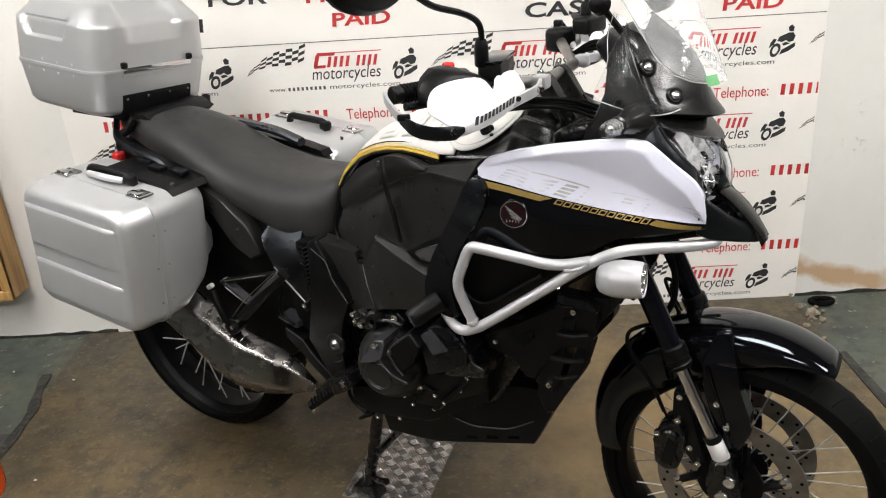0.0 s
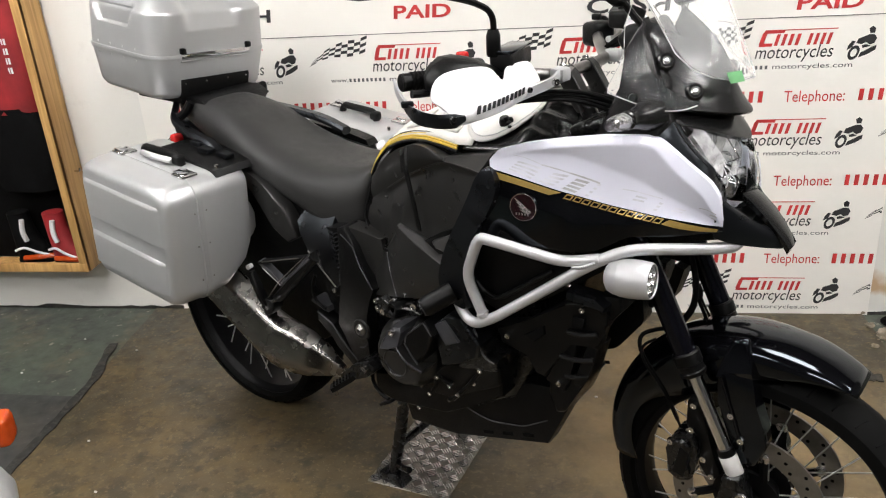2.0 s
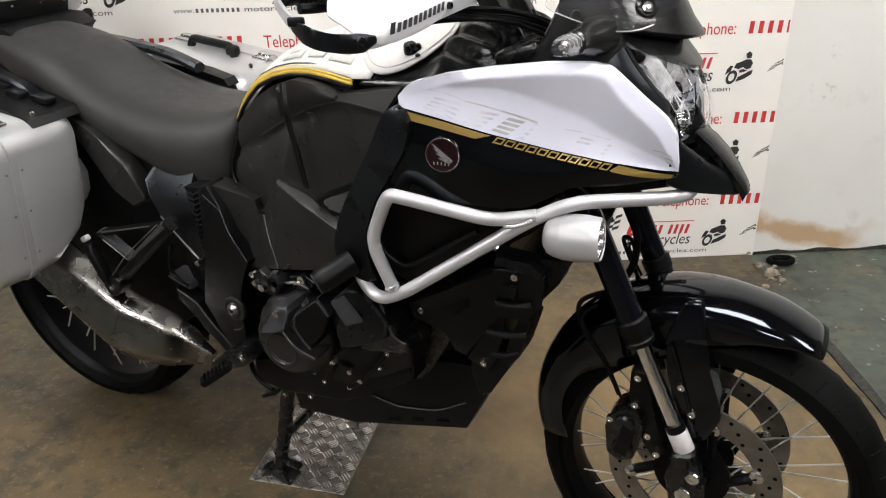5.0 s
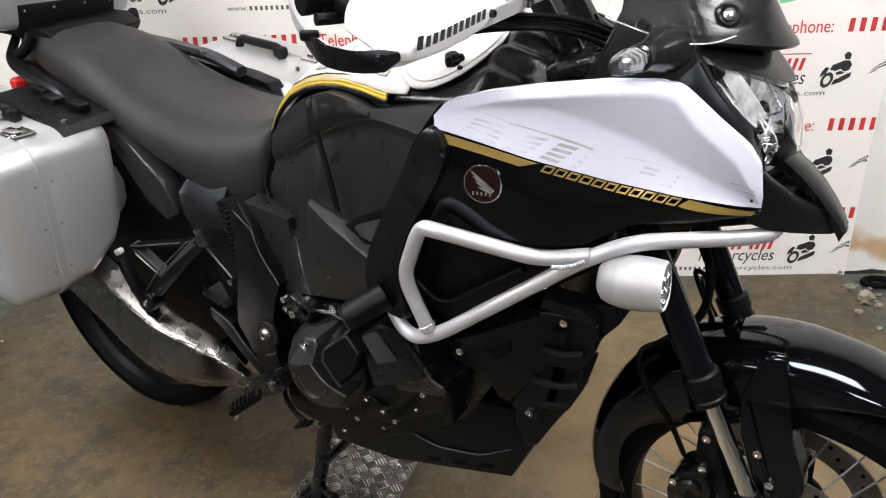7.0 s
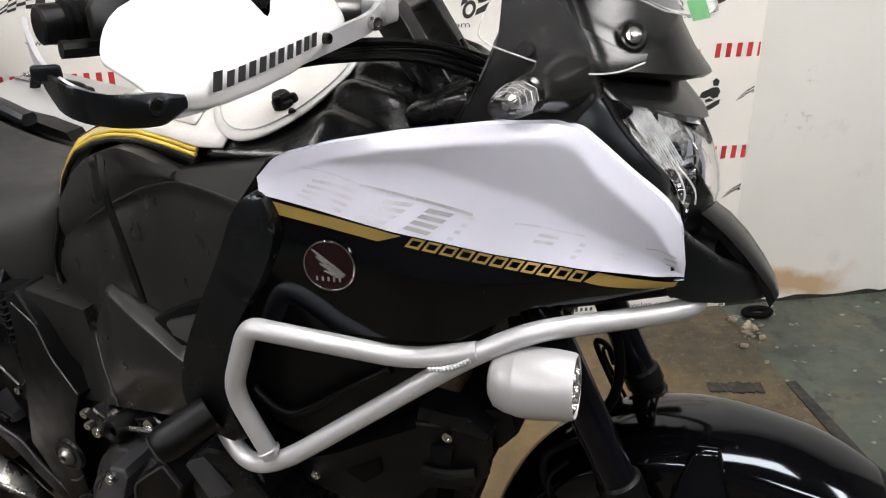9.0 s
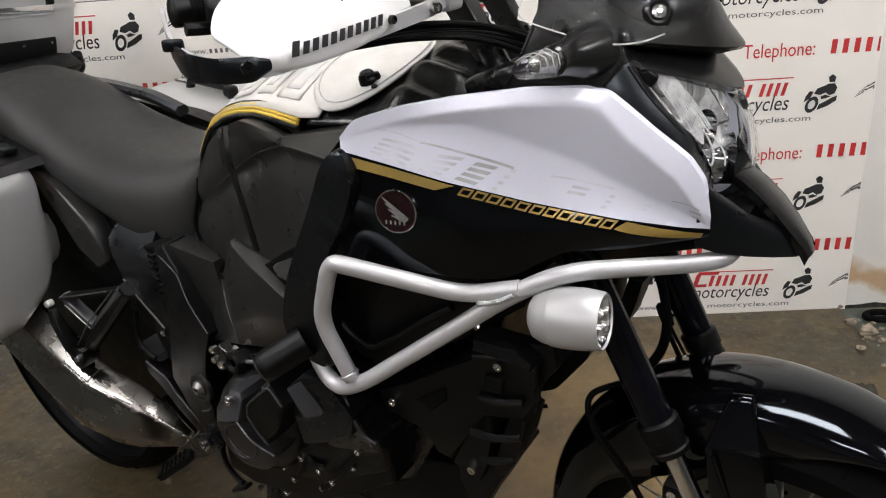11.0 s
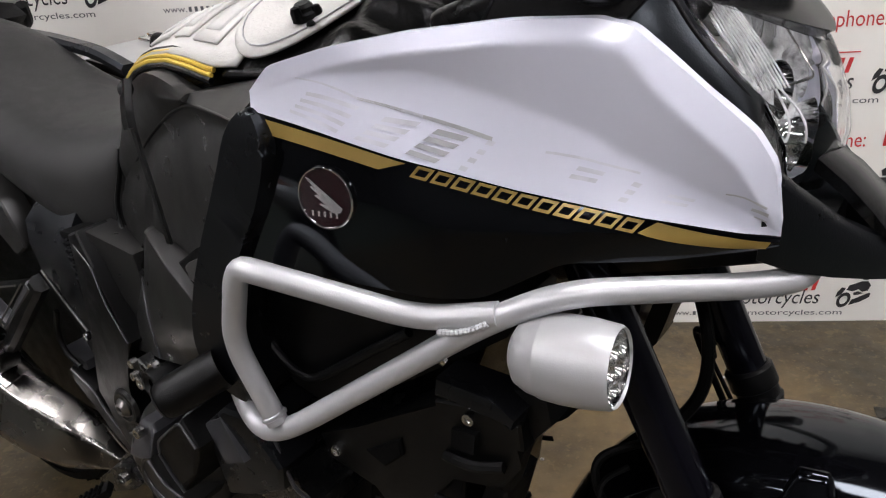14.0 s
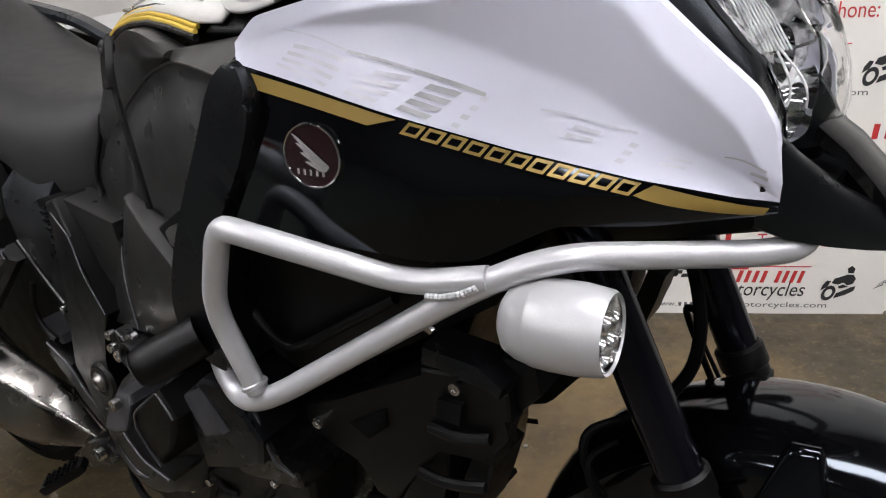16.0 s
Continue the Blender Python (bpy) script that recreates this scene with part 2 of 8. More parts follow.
# the rust stain low on the wall, a shape of its own
def wall_material():
    m = layered("dirty_white_wall", (0.72, 0.705, 0.67), [(1.1, 0.5, 0.75, (0.64, 0.62, 0.58), 0.7), (9.0, 0.6, 0.75, (0.52, 0.50, 0.46), 0.4)], 0.55, 0.12)
    nt = m.node_tree
    b = nt.nodes["Principled BSDF"]
    sock = b.inputs["Base Color"].links[0].from_socket
    geo = nt.nodes.new("ShaderNodeNewGeometry")
    sep = nt.nodes.new("ShaderNodeSeparateXYZ")
    nt.links.new(geo.outputs["Position"], sep.inputs[0])

    def calc(op, a, c, clamp=False):
        n = nt.nodes.new("ShaderNodeMath")
        n.operation, n.use_clamp = op, clamp
        for k, v in enumerate((a, c)):
            if isinstance(v, (int, float)):
                n.inputs[k].default_value = v
            else:
                nt.links.new(v, n.inputs[k])
        return n.outputs[0]

    nz = nt.nodes.new("ShaderNodeTexNoise")
    nz.inputs["Scale"].default_value = 9
    nz.inputs["Detail"].default_value = 8
    nt.links.new(geo.outputs["Position"], nz.inputs["Vector"])
    # a wedge, high beside the banner and sinking to the right
    dx = calc("SUBTRACT", sep.outputs[0], 1.46)
    centre = calc("ADD", calc("MULTIPLY", dx, -0.22), 0.105)
    dz = calc("ABSOLUTE", calc("SUBTRACT", sep.outputs[2], centre), 0)
    edge = calc("SUBTRACT", 1.0, calc("DIVIDE", dz, 0.05))
    endx = calc("MULTIPLY", calc("SUBTRACT", 1.90, sep.outputs[0]), 6, True)
    begx = calc("MULTIPLY", calc("SUBTRACT", sep.outputs[0], 1.40), 30, True)
    fade = calc("MULTIPLY", calc("MULTIPLY", edge, endx), begx)
    f = calc("MULTIPLY", calc("ADD", fade, calc("SUBTRACT", calc("MULTIPLY", nz.outputs["Fac"], 2.6), 1.25)), 1.4, True)
    f2 = calc("MULTIPLY", calc("MULTIPLY", f, 0.8), calc("MULTIPLY", endx, begx))
    mx = nt.nodes.new("ShaderNodeMix")
    mx.data_type = "RGBA"
    mx.inputs["B"].default_value = (0.44, 0.25, 0.09, 1)
    nt.links.new(f2, mx.inputs["Factor"])
    nt.links.new(sock, mx.inputs["A"])
    last = mx.outputs["Result"]
    # small grey scuffs on the bare wall
    for cx, cz, reach in ((1.575, 0.585, 0.055), (1.78, 0.409, 0.022), (1.60, 0.72, 0.03)):
        ex, ez = calc("SUBTRACT", sep.outputs[0], cx), calc("SUBTRACT", sep.outputs[2], cz)
        near = calc("SUBTRACT", 1.0, calc("DIVIDE", calc("SQRT", calc("ADD", calc("MULTIPLY", ex, ex), calc("MULTIPLY", ez, ez)), 0), reach), True)
        nz = nt.nodes.new("ShaderNodeTexNoise")
        nz.inputs["Scale"].default_value = 60
        nz.inputs["Detail"].default_value = 5
        nt.links.new(geo.outputs["Position"], nz.inputs["Vector"])
        rub = calc("MULTIPLY", calc("MULTIPLY", calc("SUBTRACT", nz.outputs["Fac"], 0.56, True), 8.0, True), calc("MULTIPLY", near, 1.4, True))
        mx = nt.nodes.new("ShaderNodeMix")
        mx.data_type = "RGBA"
        mx.inputs["B"].default_value = (0.33, 0.32, 0.30, 1)
        nt.links.new(rub, mx.inputs["Factor"])
        nt.links.new(last, mx.inputs["A"])
        last = mx.outputs["Result"]
    nt.links.new(last, b.inputs["Base Color"])
    return m


WALL = wall_material()


# ---- mesh helpers ----
def part(name, bm, mat, parent=None, label="", sharp=32):
    bmesh.ops.recalc_face_normals(bm, faces=bm.faces)
    lim = radians(sharp)
    for f in bm.faces:
        f.smooth = True
    for e in bm.edges:
        if len(e.link_faces) == 2 and e.calc_face_angle(0) > lim:
            e.smooth = False
    me = bpy.data.meshes.new(name)
    bm.to_mesh(me)
    bm.free()
    me.materials.append(mat)
    ob = new(name, me)
    if parent:
        ob.parent = parent
    if label:
        tagged(ob, label)
    return ob


def box(c, size, bevel=0.004, seg=2, rot=None, bm=None):
    bm = bm or bmesh.new()
    m = Matrix.Translation(c) @ (rot.to_matrix().to_4x4() if rot else Matrix.Identity(4)) @ Matrix.Diagonal((*size, 1))
    r = bmesh.ops.create_cube(bm, size=1, matrix=m)
    if bevel:
        es = list({e for v in r["verts"] for e in v.link_edges})
        bmesh.ops.bevel(bm, geom=es, offset=bevel, segments=seg, affect="EDGES", profile=0.5)
    return bm


def loft(rings, bm=None, caps=True, closed=True):
    bm = bm or bmesh.new()
    vv = [[bm.verts.new(p) for p in r] for r in rings]
    n = len(rings[0])
    for a, b in zip(vv, vv[1:]):
        for i in range(n if closed else n - 1):
            j = (i + 1) % n
            bm.faces.new((a[i], a[j], b[j], b[i]))
    if caps and closed:
        bm.faces.new(vv[0])
        bm.faces.new(vv[-1][::-1])
    return bm


def smooth_path(pts, r=0.03, seg=6):
    """The polyline with its corners rounded."""
    pts = [Vector(p) for p in pts]
    out = [pts[0]]
    for a, b, c in zip(pts, pts[1:], pts[2:]):
        d1, d2 = (a - b), (c - b)
        k1, k2 = min(r, d1.length * 0.48), min(r, d2.length * 0.48)
        p, q = b + d1.normalized() * k1, b + d2.normalized() * k2
        for i in range(seg + 1):
            u = i / seg
            out.append(p * (1 - u) ** 2 + b * 2 * u * (1 - u) + q * u * u)
    out.append(pts[-1])
    return out


def tube(pts, r, n=12, corner=0.03, bm=None, radii=None, caps=True):
    path = smooth_path(pts, corner) if corner else [Vector(p) for p in pts]
    rings, up = [], None
    for i, p in enumerate(path):
        d = (path[min(i + 1, len(path) - 1)] - path[max(i - 1, 0)]).normalized()
        if up is None:
            up = d.orthogonal().normalized()
        up = (up - d * up.dot(d)).normalized()
        side = d.cross(up)
        rr = radii[i] if radii else r
        rings.append([p + (up * math.cos(a) + side * math.sin(a)) * rr for a in [2 * math.pi * k / n for k in range(n)]])
    return loft(rings, bm, caps)


def lathe(profile, origin, axis, n=32, bm=None, caps=False):
    """profile: (radius, distance along the axis)."""
    bm = bm or bmesh.new()
    d = Vector(axis).normalized()
    u = d.orthogonal().normalized()
    w = d.cross(u)
    o = Vector(origin)
    rings = [[o + d * h + (u * math.cos(a) + w * math.sin(a)) * max(r, 0.0002) for a in [2 * math.pi * k / n for k in range(n)]] for r, h in profile]
    return loft(rings, bm, caps)


def spline(pts, n):
    """n points at even steps of length along a polyline."""
    pts = [Vector(p) for p in pts]
    ls = [0]
    for a, b in zip(pts, pts[1:]):
        ls.append(ls[-1] + (b - a).length)
    out, k = [], 0
    for i in range(n):
        t = ls[-1] * i / (n - 1)
        while k < len(ls) - 2 and ls[k + 1] < t:
            k += 1
        out.append(pts[k].lerp(pts[k + 1], (t - ls[k]) / (ls[k + 1] - ls[k])))
    return out


def sheet(grid, thick, bm=None):
    """A curved panel from a grid of points, with thickness towards the machine's middle."""
    bm = bm or bmesh.new()
    n, m = len(grid), len(grid[0])
    vv = [[bm.verts.new(p) for p in row] for row in grid]
    for i in range(n - 1):
        for j in range(m - 1):
            bm.faces.new((vv[i][j], vv[i + 1][j], vv[i + 1][j + 1], vv[i][j + 1]))
    bm.normal_update()
    inner = [[bm.verts.new(vv[i][j].co + Vector((0, thick, 0))) for j in range(m)] for i in range(n)]
    for i in range(n - 1):
        for j in range(m - 1):
            bm.faces.new((inner[i][j], inner[i][j + 1], inner[i + 1][j + 1], inner[i + 1][j]))
    rim = [(i, 0) for i in range(n)] + [(n - 1, j) for j in range(1, m)] + [(i, m - 1) for i in range(n - 2, -1, -1)] + [(0, j) for j in range(m - 2, 0, -1)]
    for (a, b), (c, d) in zip(rim, rim[1:] + rim[:1]):
        bm.faces.new((vv[a][b], inner[a][b], inner[c][d], vv[c][d]))
    return bm


def plate(outline, l0, l1, bevel=0.004, seg=2, sgn=1, bm=None):
    """A solid in the machine's side view: outline of (s, z) or (s, z, l) points between the distances l0 and l1 from its middle plane."""
    bm = bm or bmesh.new()
    outer = [bm.verts.new((p[0], -sgn * (p[2] if len(p) > 2 else l1), p[1])) for p in outline]
    inner = [bm.verts.new((p[0], -sgn * l0, p[1])) for p in outline]
    n = len(outline)
    f = bm.faces.new(outer)
    bm.faces.new(inner[::-1])
    for i in range(n):
        bm.faces.new((outer[i], inner[i], inner[(i + 1) % n], outer[(i + 1) % n]))
    if bevel:
        bmesh.ops.bevel(bm, geom=list(f.edges), offset=bevel, segments=seg, affect="EDGES", profile=0.6)
    big = [g for g in bm.faces if len(g.verts) > 4]
    bmesh.ops.triangulate(bm, faces=big)
    return bm


def eased(outline, times=2):
    """The closed outline with its corners cut."""
    pts = [Vector(p) for p in outline]
    cut = 0.22 if times > 1 else 0.10
    for _ in range(times):
        pts = [q for a, b in zip(pts, pts[1:] + pts[:1]) for q in (a.lerp(b, cut), a.lerp(b, 1 - cut))]
    return [tuple(p) for p in pts]


def ease(a, b, x):
    x = min(1, max(0, (x - a) / (b - a)))
    return x * x * (3 - 2 * x)


def v(s, l, z):
    """A place on the machine: along it, to its right side, up."""
    return Vector((s, -l, z))


def flat(polys, place, mat, name, parent, label="", lift=0.0):
    """Flat polygons of (a, b), placed by place(a, b)."""
    bm = bmesh.new()
    for poly in polys:
        bm.faces.new([bm.verts.new(place(a, b)) for a, b in poly])
    bmesh.ops.triangulate(bm, faces=bm.faces)
    return part(name, bm, mat, parent, label)


def lettering(text, size, mat, name, parent, at, shear=0.0, bold=0.0, wide=1.0, span=0.0):
    """Flat letters, as a mesh that stands in the plane of a wall; span: their width in metres."""
    c = bpy.data.curves.new(name, "FONT")
    c.body, c.size, c.shear, c.offset = text, size, shear, bold
    c.resolution_u = 3
    tmp = bpy.data.objects.new(name, c)
    scene.collection.objects.link(tmp)
    bpy.context.view_layer.update()
    me = bpy.data.meshes.new_from_object(tmp.evaluated_get(bpy.context.evaluated_depsgraph_get()))
    bpy.data.objects.remove(tmp)
    bpy.data.curves.remove(c)
    if span:
        wide = span / max(q.co.x for q in me.vertices)
    me.transform(Matrix.Translation(at) @ pose(0, 0, 0, 90) @ Matrix.Diagonal((wide, 1, 1, 1)))
    me.materials.clear()
    me.materials.append(mat)
    ob = new(name, me)
    ob.parent = parent
    return ob


def empty(name, m, label, category, group=""):
    ob = new(name)
    ob.matrix_world = m
    ob.empty_display_size = 0.1
    return tagged(ob, label, category, group)


# ---- the room ----
def slab(name, c, size, mat, label, bevel=0.0):
    return tagged(part(name, box(c, size, bevel), mat), label, name.split("_")[0], kind="structure")


slab("floor", (0.3, 0.3, -0.053), (8.2, 6.4, 0.1), CONCRETE, "green painted concrete floor, chipped and stained")
slab("wall_north", (0.3, 3.085, 1.3), (8.2, 0.12, 2.9), WALL, "off-white painted wall with a rusty stain near the floor")
# unseen walls and ceiling, added to close the room with little fill light
slab("wall_south", (0.3, -2.86, 1.3), (8.2, 0.12, 2.9), PLASTER, "plain dark wall, out of view")
slab("wall_west", (-3.76, 0.3, 1.3), (0.12, 6.4, 2.9), PLASTER, "plain dark wall, out of view")
slab("wall_east", (4.36, 0.3, 1.3), (0.12, 6.4, 2.9), PLASTER, "plain dark wall, out of view")
slab("ceiling", (0.3, 0.3, 2.76), (8.2, 6.4, 0.1), CEIL, "plain dark ceiling, out of view")


def floor_covering():
    """A sheet of brown vinyl under the machine, with wavy worn edges."""
    bm = bmesh.new()
    rnd = random.Random(3)
    top = []
    for i in range(41):
        y = 3.02 - 5.0 * i / 40
        top.append((-1.325 - 0.03 * math.sin(y * 2.2) + rnd.uniform(-0.006, 0.006), y))
    right = [(1.415 + rnd.uniform(-0.006, 0.006), 3.02 - 5.0 * i / 40) for i in range(41)][::-1]
    pts = top + right
    vs = [bm.verts.new((x, y, 0.001)) for x, y in pts]
    bm.faces.new(vs)
    r = bmesh.ops.extrude_face_region(bm, geom=list(bm.faces))
    bmesh.ops.translate(bm, verts=[g for g in r["geom"] if isinstance(g, bmesh.types.BMVert)], vec=(0, 0, -0.004))
    bmesh.ops.triangulate(bm, faces=[f for f in bm.faces if len(f.verts) > 4])
    return tagged(part("floor_covering", bm, VINYL), "worn brown vinyl sheet laid over the concrete floor", "floor covering", kind="structure")


floor_covering()


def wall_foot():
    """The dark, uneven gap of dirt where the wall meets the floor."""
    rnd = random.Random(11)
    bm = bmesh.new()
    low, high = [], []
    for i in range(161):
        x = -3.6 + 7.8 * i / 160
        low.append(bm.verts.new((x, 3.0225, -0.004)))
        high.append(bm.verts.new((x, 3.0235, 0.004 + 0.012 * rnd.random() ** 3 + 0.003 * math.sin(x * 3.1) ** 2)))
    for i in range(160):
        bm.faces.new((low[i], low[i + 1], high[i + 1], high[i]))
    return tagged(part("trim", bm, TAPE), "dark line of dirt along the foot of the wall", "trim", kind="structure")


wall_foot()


def tape(points, width, label):
    rnd = random.Random(len(points) + int(width * 1000))
    pts = spline(points, 26)
    bm = bmesh.new()
    rows = []
    for i, p in enumerate(pts):
        d = (pts[min(i + 1, 25)] - pts[max(i - 1, 0)]).normalized()
        n = Vector((-d.y, d.x, 0)) * width / 2
        k = 1 + rnd.uniform(-0.3, 0.22)
        rows.append([p + n * k + Vector((0, 0, 0.0015)), p + n * k + Vector((0, 0, 0.0045)), p - n * k + Vector((0, 0, 0.0045)), p - n * k + Vector((0, 0, 0.0015))])
    ob = part("floor_tape", loft(rows, bm), TAPE)
    return tagged(ob, label, "tape", kind="structure")


tape([(-1.362, 2.72, 0), (-1.335, 2.6, 0), (-1.296, 2.483, 0), (-1.284, 2.26, 0), (-1.277, 2.05, 0), (-1.265, 1.5, 0)], 0.034, "black tape strip along the worn vinyl's edge")
tape([(1.425, 2.60, 0), (1.43, 2.3, 0), (1.44, 1.6, 0), (1.44, 0.4, 0)], 0.030, "black tape strip along the worn vinyl's edge")
tape([(1.20, 2.61, 0), (1.34, 2.585, 0)], 0.045, "short black tape strip on the vinyl")

tagged(part("floor_patch", box((-2.02, 1.78, 0.0012), (1.46, 1.17, 0.0016), 0.0, 1), PATCH), "dark grey worn patch of floor covering on the concrete", "floor patch", kind="structure")

# ---- ceiling lights ----
def ceiling_light(x, y, turn=0.0, length=1.2):
    ob = empty("ceiling_light", pose(x, y, 2.70, 0, 0, turn), "white fluorescent light panel under the ceiling, lit", "ceiling light", "ceiling lights")
    part("housing", box((0, 0, -0.02), (length + 0.06, 0.54, 0.05), 0.006), GUARD, ob)
    part("diffuser", box((0, 0, -0.06), (length, 0.48, 0.03), 0.010, 2), LIGHT, ob, "bright opal diffuser")
    return ob


for lx, ly, lt in ((-1.3, 1.5, 0), (1.1, 1.5, 0), (-1.3, -0.7, 0), (1.1, -0.7, 0), (3.0, 1.0, 90), (-2.8, 0.6, 90)):
    ceiling_light(lx, ly, lt)

# ---- the printed banner on the wall ----
BY = 3.02
banner = tagged(part("banner", box(((1.432 - 1.215) / 2, BY + 0.003, 0.79), (1.432 + 1.215, 0.004, 1.59), 0.001, 1), BANNER), "off-white printed vinyl banner covering the wall, with red and black print", "banner")


def ink(polys, mat, name, label=""):
    return flat([[(a, b) for a, b in p] for p in polys], lambda a, b: (a, BY - 0.0006, b), mat, name, banner, label)


def slant(x0, x1, z0, z1, k=0.25):
    return [(x0, z0), (x1, z0), (x1 + k * (z1 - z0), z1), (x0 + k * (z1 - z0), z1)]


def clip(poly, lo=-1.212, hi=1.427):
    """The part of a polygon between two upright lines."""
    for side, keep in ((lo, lambda p: p[0] >= lo), (hi, lambda p: p[0] <= hi)):
        out = []
        for a, b in zip(poly, poly[1:] + poly[:1]):
            if keep(a):
                out.append(a)
            if keep(a) != keep(b):
                u = (side - a[0]) / (b[0] - a[0])
                out.append((side, a[1] + u * (b[1] - a[1])))
        poly = out
        if len(poly) < 3:
            return None
    return poly


WEB = []


def put(polys, mat, name, label=""):
    polys = [q for q in (clip(p) for p in polys) if q]
    if name == "web_bar":
        WEB.extend(polys)
    elif name in ("number_bar", "logo_bar"):
        for q in polys:
            ink([q], mat, name, label)
    elif polys:
        ink(polys, mat, name, label)


def letter_bars(x0, x1, z0, z1, n, k=0.25, gap=0.28, skip=()):
    w = (x1 - x0) / n
    return [slant(x0 + i * w, x0 + (i + 1 - gap) * w, z0, z1, k) for i in range(n) if i not in skip]


def logo(x, z):
    """One field of the print: x is its left edge, z its top."""
    # the trade mark: a swooping bar, a block and plain slanted bars
    put([slant(x + 0.012, x + 0.075, z - 0.011, z, 0.5), slant(x + 0.07, x + 0.236, z - 0.003, z, 0.4)], INKR, "logo_swoosh")
    put([slant(x, x + 0.014, z - 0.045, z - 0.008, 0.3), slant(x, x + 0.040, z - 0.052, z - 0.042, 0.3)], INKR, "logo_block")
    put(letter_bars(x + 0.046, x + 0.130, z - 0.050, z - 0.014, 4, 0.25, 0.48), INKR, "logo_bar")
    put(letter_bars(x + 0.146, x + 0.224, z - 0.050, z - 0.014, 4, 0.25, 0.48), INKR, "logo_bar")
    # a waving chequered flag
    fx, fz = x - 0.235, z - 0.072
    cells, n, m = [], 9, 5
    def fl(i, j):
        a = i / n
        return (fx + 0.205 * a + 0.012 * j / m, fz + 0.006 + 0.052 * a + 0.010 * math.sin(a * 5.5) + (0.016 + 0.040 * min(1, a * 1.6)) * j / m)
    for i in range(n):
        for j in range(m):
            if (i + j) % 2 == 0:
                cells.append([fl(i, j), fl(i + 1, j), fl(i + 1, j + 1), fl(i, j + 1)])
    put(cells, INKK, "chequered_flag")
    # a plain dark leaning shape where the print has a figure
    rx, rz = x + 0.275, z - 0.102
    shapes = [[(0.030, 0.006), (0.058, 0.016), (0.080, 0.030), (0.082, 0.044), (0.070, 0.040), (0.052, 0.030), (0.036, 0.022)],
              [(0.020, 0.052), (0.036, 0.048), (0.050, 0.054), (0.060, 0.046), (0.074, 0.050), (0.080, 0.066), (0.072, 0.078), (0.056, 0.078), (0.042, 0.072), (0.026, 0.066)],
              [(0.058, 0.082), (0.072, 0.082), (0.074, 0.096), (0.064, 0.104), (0.054, 0.096)],
              [(0.040, 0.036), (0.052, 0.038), (0.064, 0.042), (0.050, 0.048), (0.038, 0.044)],
              [(-0.006, 0.030), (0.010, 0.040), (0.018, 0.058), (0.008, 0.060), (-0.002, 0.046)]]
    put([[(rx + a, rz + b) for a, b in q] for q in shapes], INKK, "dark_emblem")
    bm = bmesh.new()
    ring = [[bm.verts.new((rx + 0.016 + r * math.cos(a) * 0.85 + 0.25 * r * math.sin(a), BY - 0.0006, rz + 0.022 + r * math.sin(a) * 1.15)) for a in [2 * math.pi * q / 16 for q in range(16)]] for r in (0.020, 0.011)]
    for q in range(16):
        bm.faces.new((ring[0][q], ring[0][(q + 1) % 16], ring[1][(q + 1) % 16], ring[1][q]))
    if rx + 0.07 < 1.42:
        part("emblem_ring", bm, INKK, banner)
    else:
        bm.free()
    # the web line: plain thin bars
    put(letter_bars(x - 0.098, x + 0.040, z - 0.1245, z - 0.1125, 9, 0.0, 0.48), INKG, "web_bar")
    if -1.212 < x - 0.165 < 1.36:
        lettering("www.", 0.0225, INKG, "print_word", banner, (x - 0.165, BY - 0.0008, z - 0.1245), 0.0, 0.0, 1.0, 0.062)
    if x + 0.300 < 1.427:
        lettering("motorcycles.com", 0.0225, INKG, "print_word", banner, (x + 0.046, BY - 0.0008, z - 0.1245), 0.0, 0.0, 1.0, 0.246)


for k in range(4):
    zt = 1.030 - 0.2915 * k
    shift = -0.003 * k
    for j in range(-1, 4):
        x = -0.299 + 0.638 * j + shift
        logo(x, zt)
        if x + 0.23 < 1.43:
            lettering("motorcycles", 0.060, INKK, "print_word", banner, (x - 0.012, BY - 0.0008, zt - 0.090), 0.22, 0.0, 0.80)
        if k < 3:
            bx = -0.614 + 0.638 * j + 0.638 + shift - 0.004 * k
            put(letter_bars(bx, bx + 0.150, zt - 0.234, zt - 0.196, 5, 0.05, 0.52) + letter_bars(bx + 0.178, bx + 0.356, zt - 0.234, zt - 0.196, 6, 0.05, 0.52), INKR, "number_bar")
            if bx + 0.41 < 1.25:
                lettering("Telephone:", 0.054, INKR, "print_word", banner, (bx + 0.408, BY - 0.0008, zt - 0.234), 0.0, 0.0, 0.78)
    put(letter_bars(-1.252 + 0.178, -1.252 + 0.356, zt - 0.234, zt - 0.196, 6, 0.05, 0.52) if k < 3 else [], INKR, "number_bar")
tagged(ink(WEB, INKG, "web_line_print", "rows of fine grey printed bars"), kind="stuff")
put([[(-1.2, 1.066), (1.43, 1.066), (1.43, 1.0685), (-1.2, 1.0685)]], INKG, "rule_line")
for word, x, z, mat, size, wide in (("CASH", 0.425, 1.106, INKK, 0.066, 1.62), ("PAID", -0.222, 1.116, INKR, 0.060, 1.55), ("PAID", 1.078, 1.091, INKR, 0.060, 1.55), ("CASH", -0.90, 1.122, INKK, 0.060, 1.62),
                             ("FOR", -0.63, 1.203, INKK, 0.066, 1.6), ("PRICES", -0.30, 1.196, INKR, 0.062, 1.5), ("FOR", 0.66, 1.19, INKK, 0.066, 1.6), ("PRICES", 1.0, 1.18, INKR, 0.062, 1.5)):
    lettering(word, size, mat, "print_word", banner, (x, BY - 0.0008, z), 0.06, 0.0015, wide)

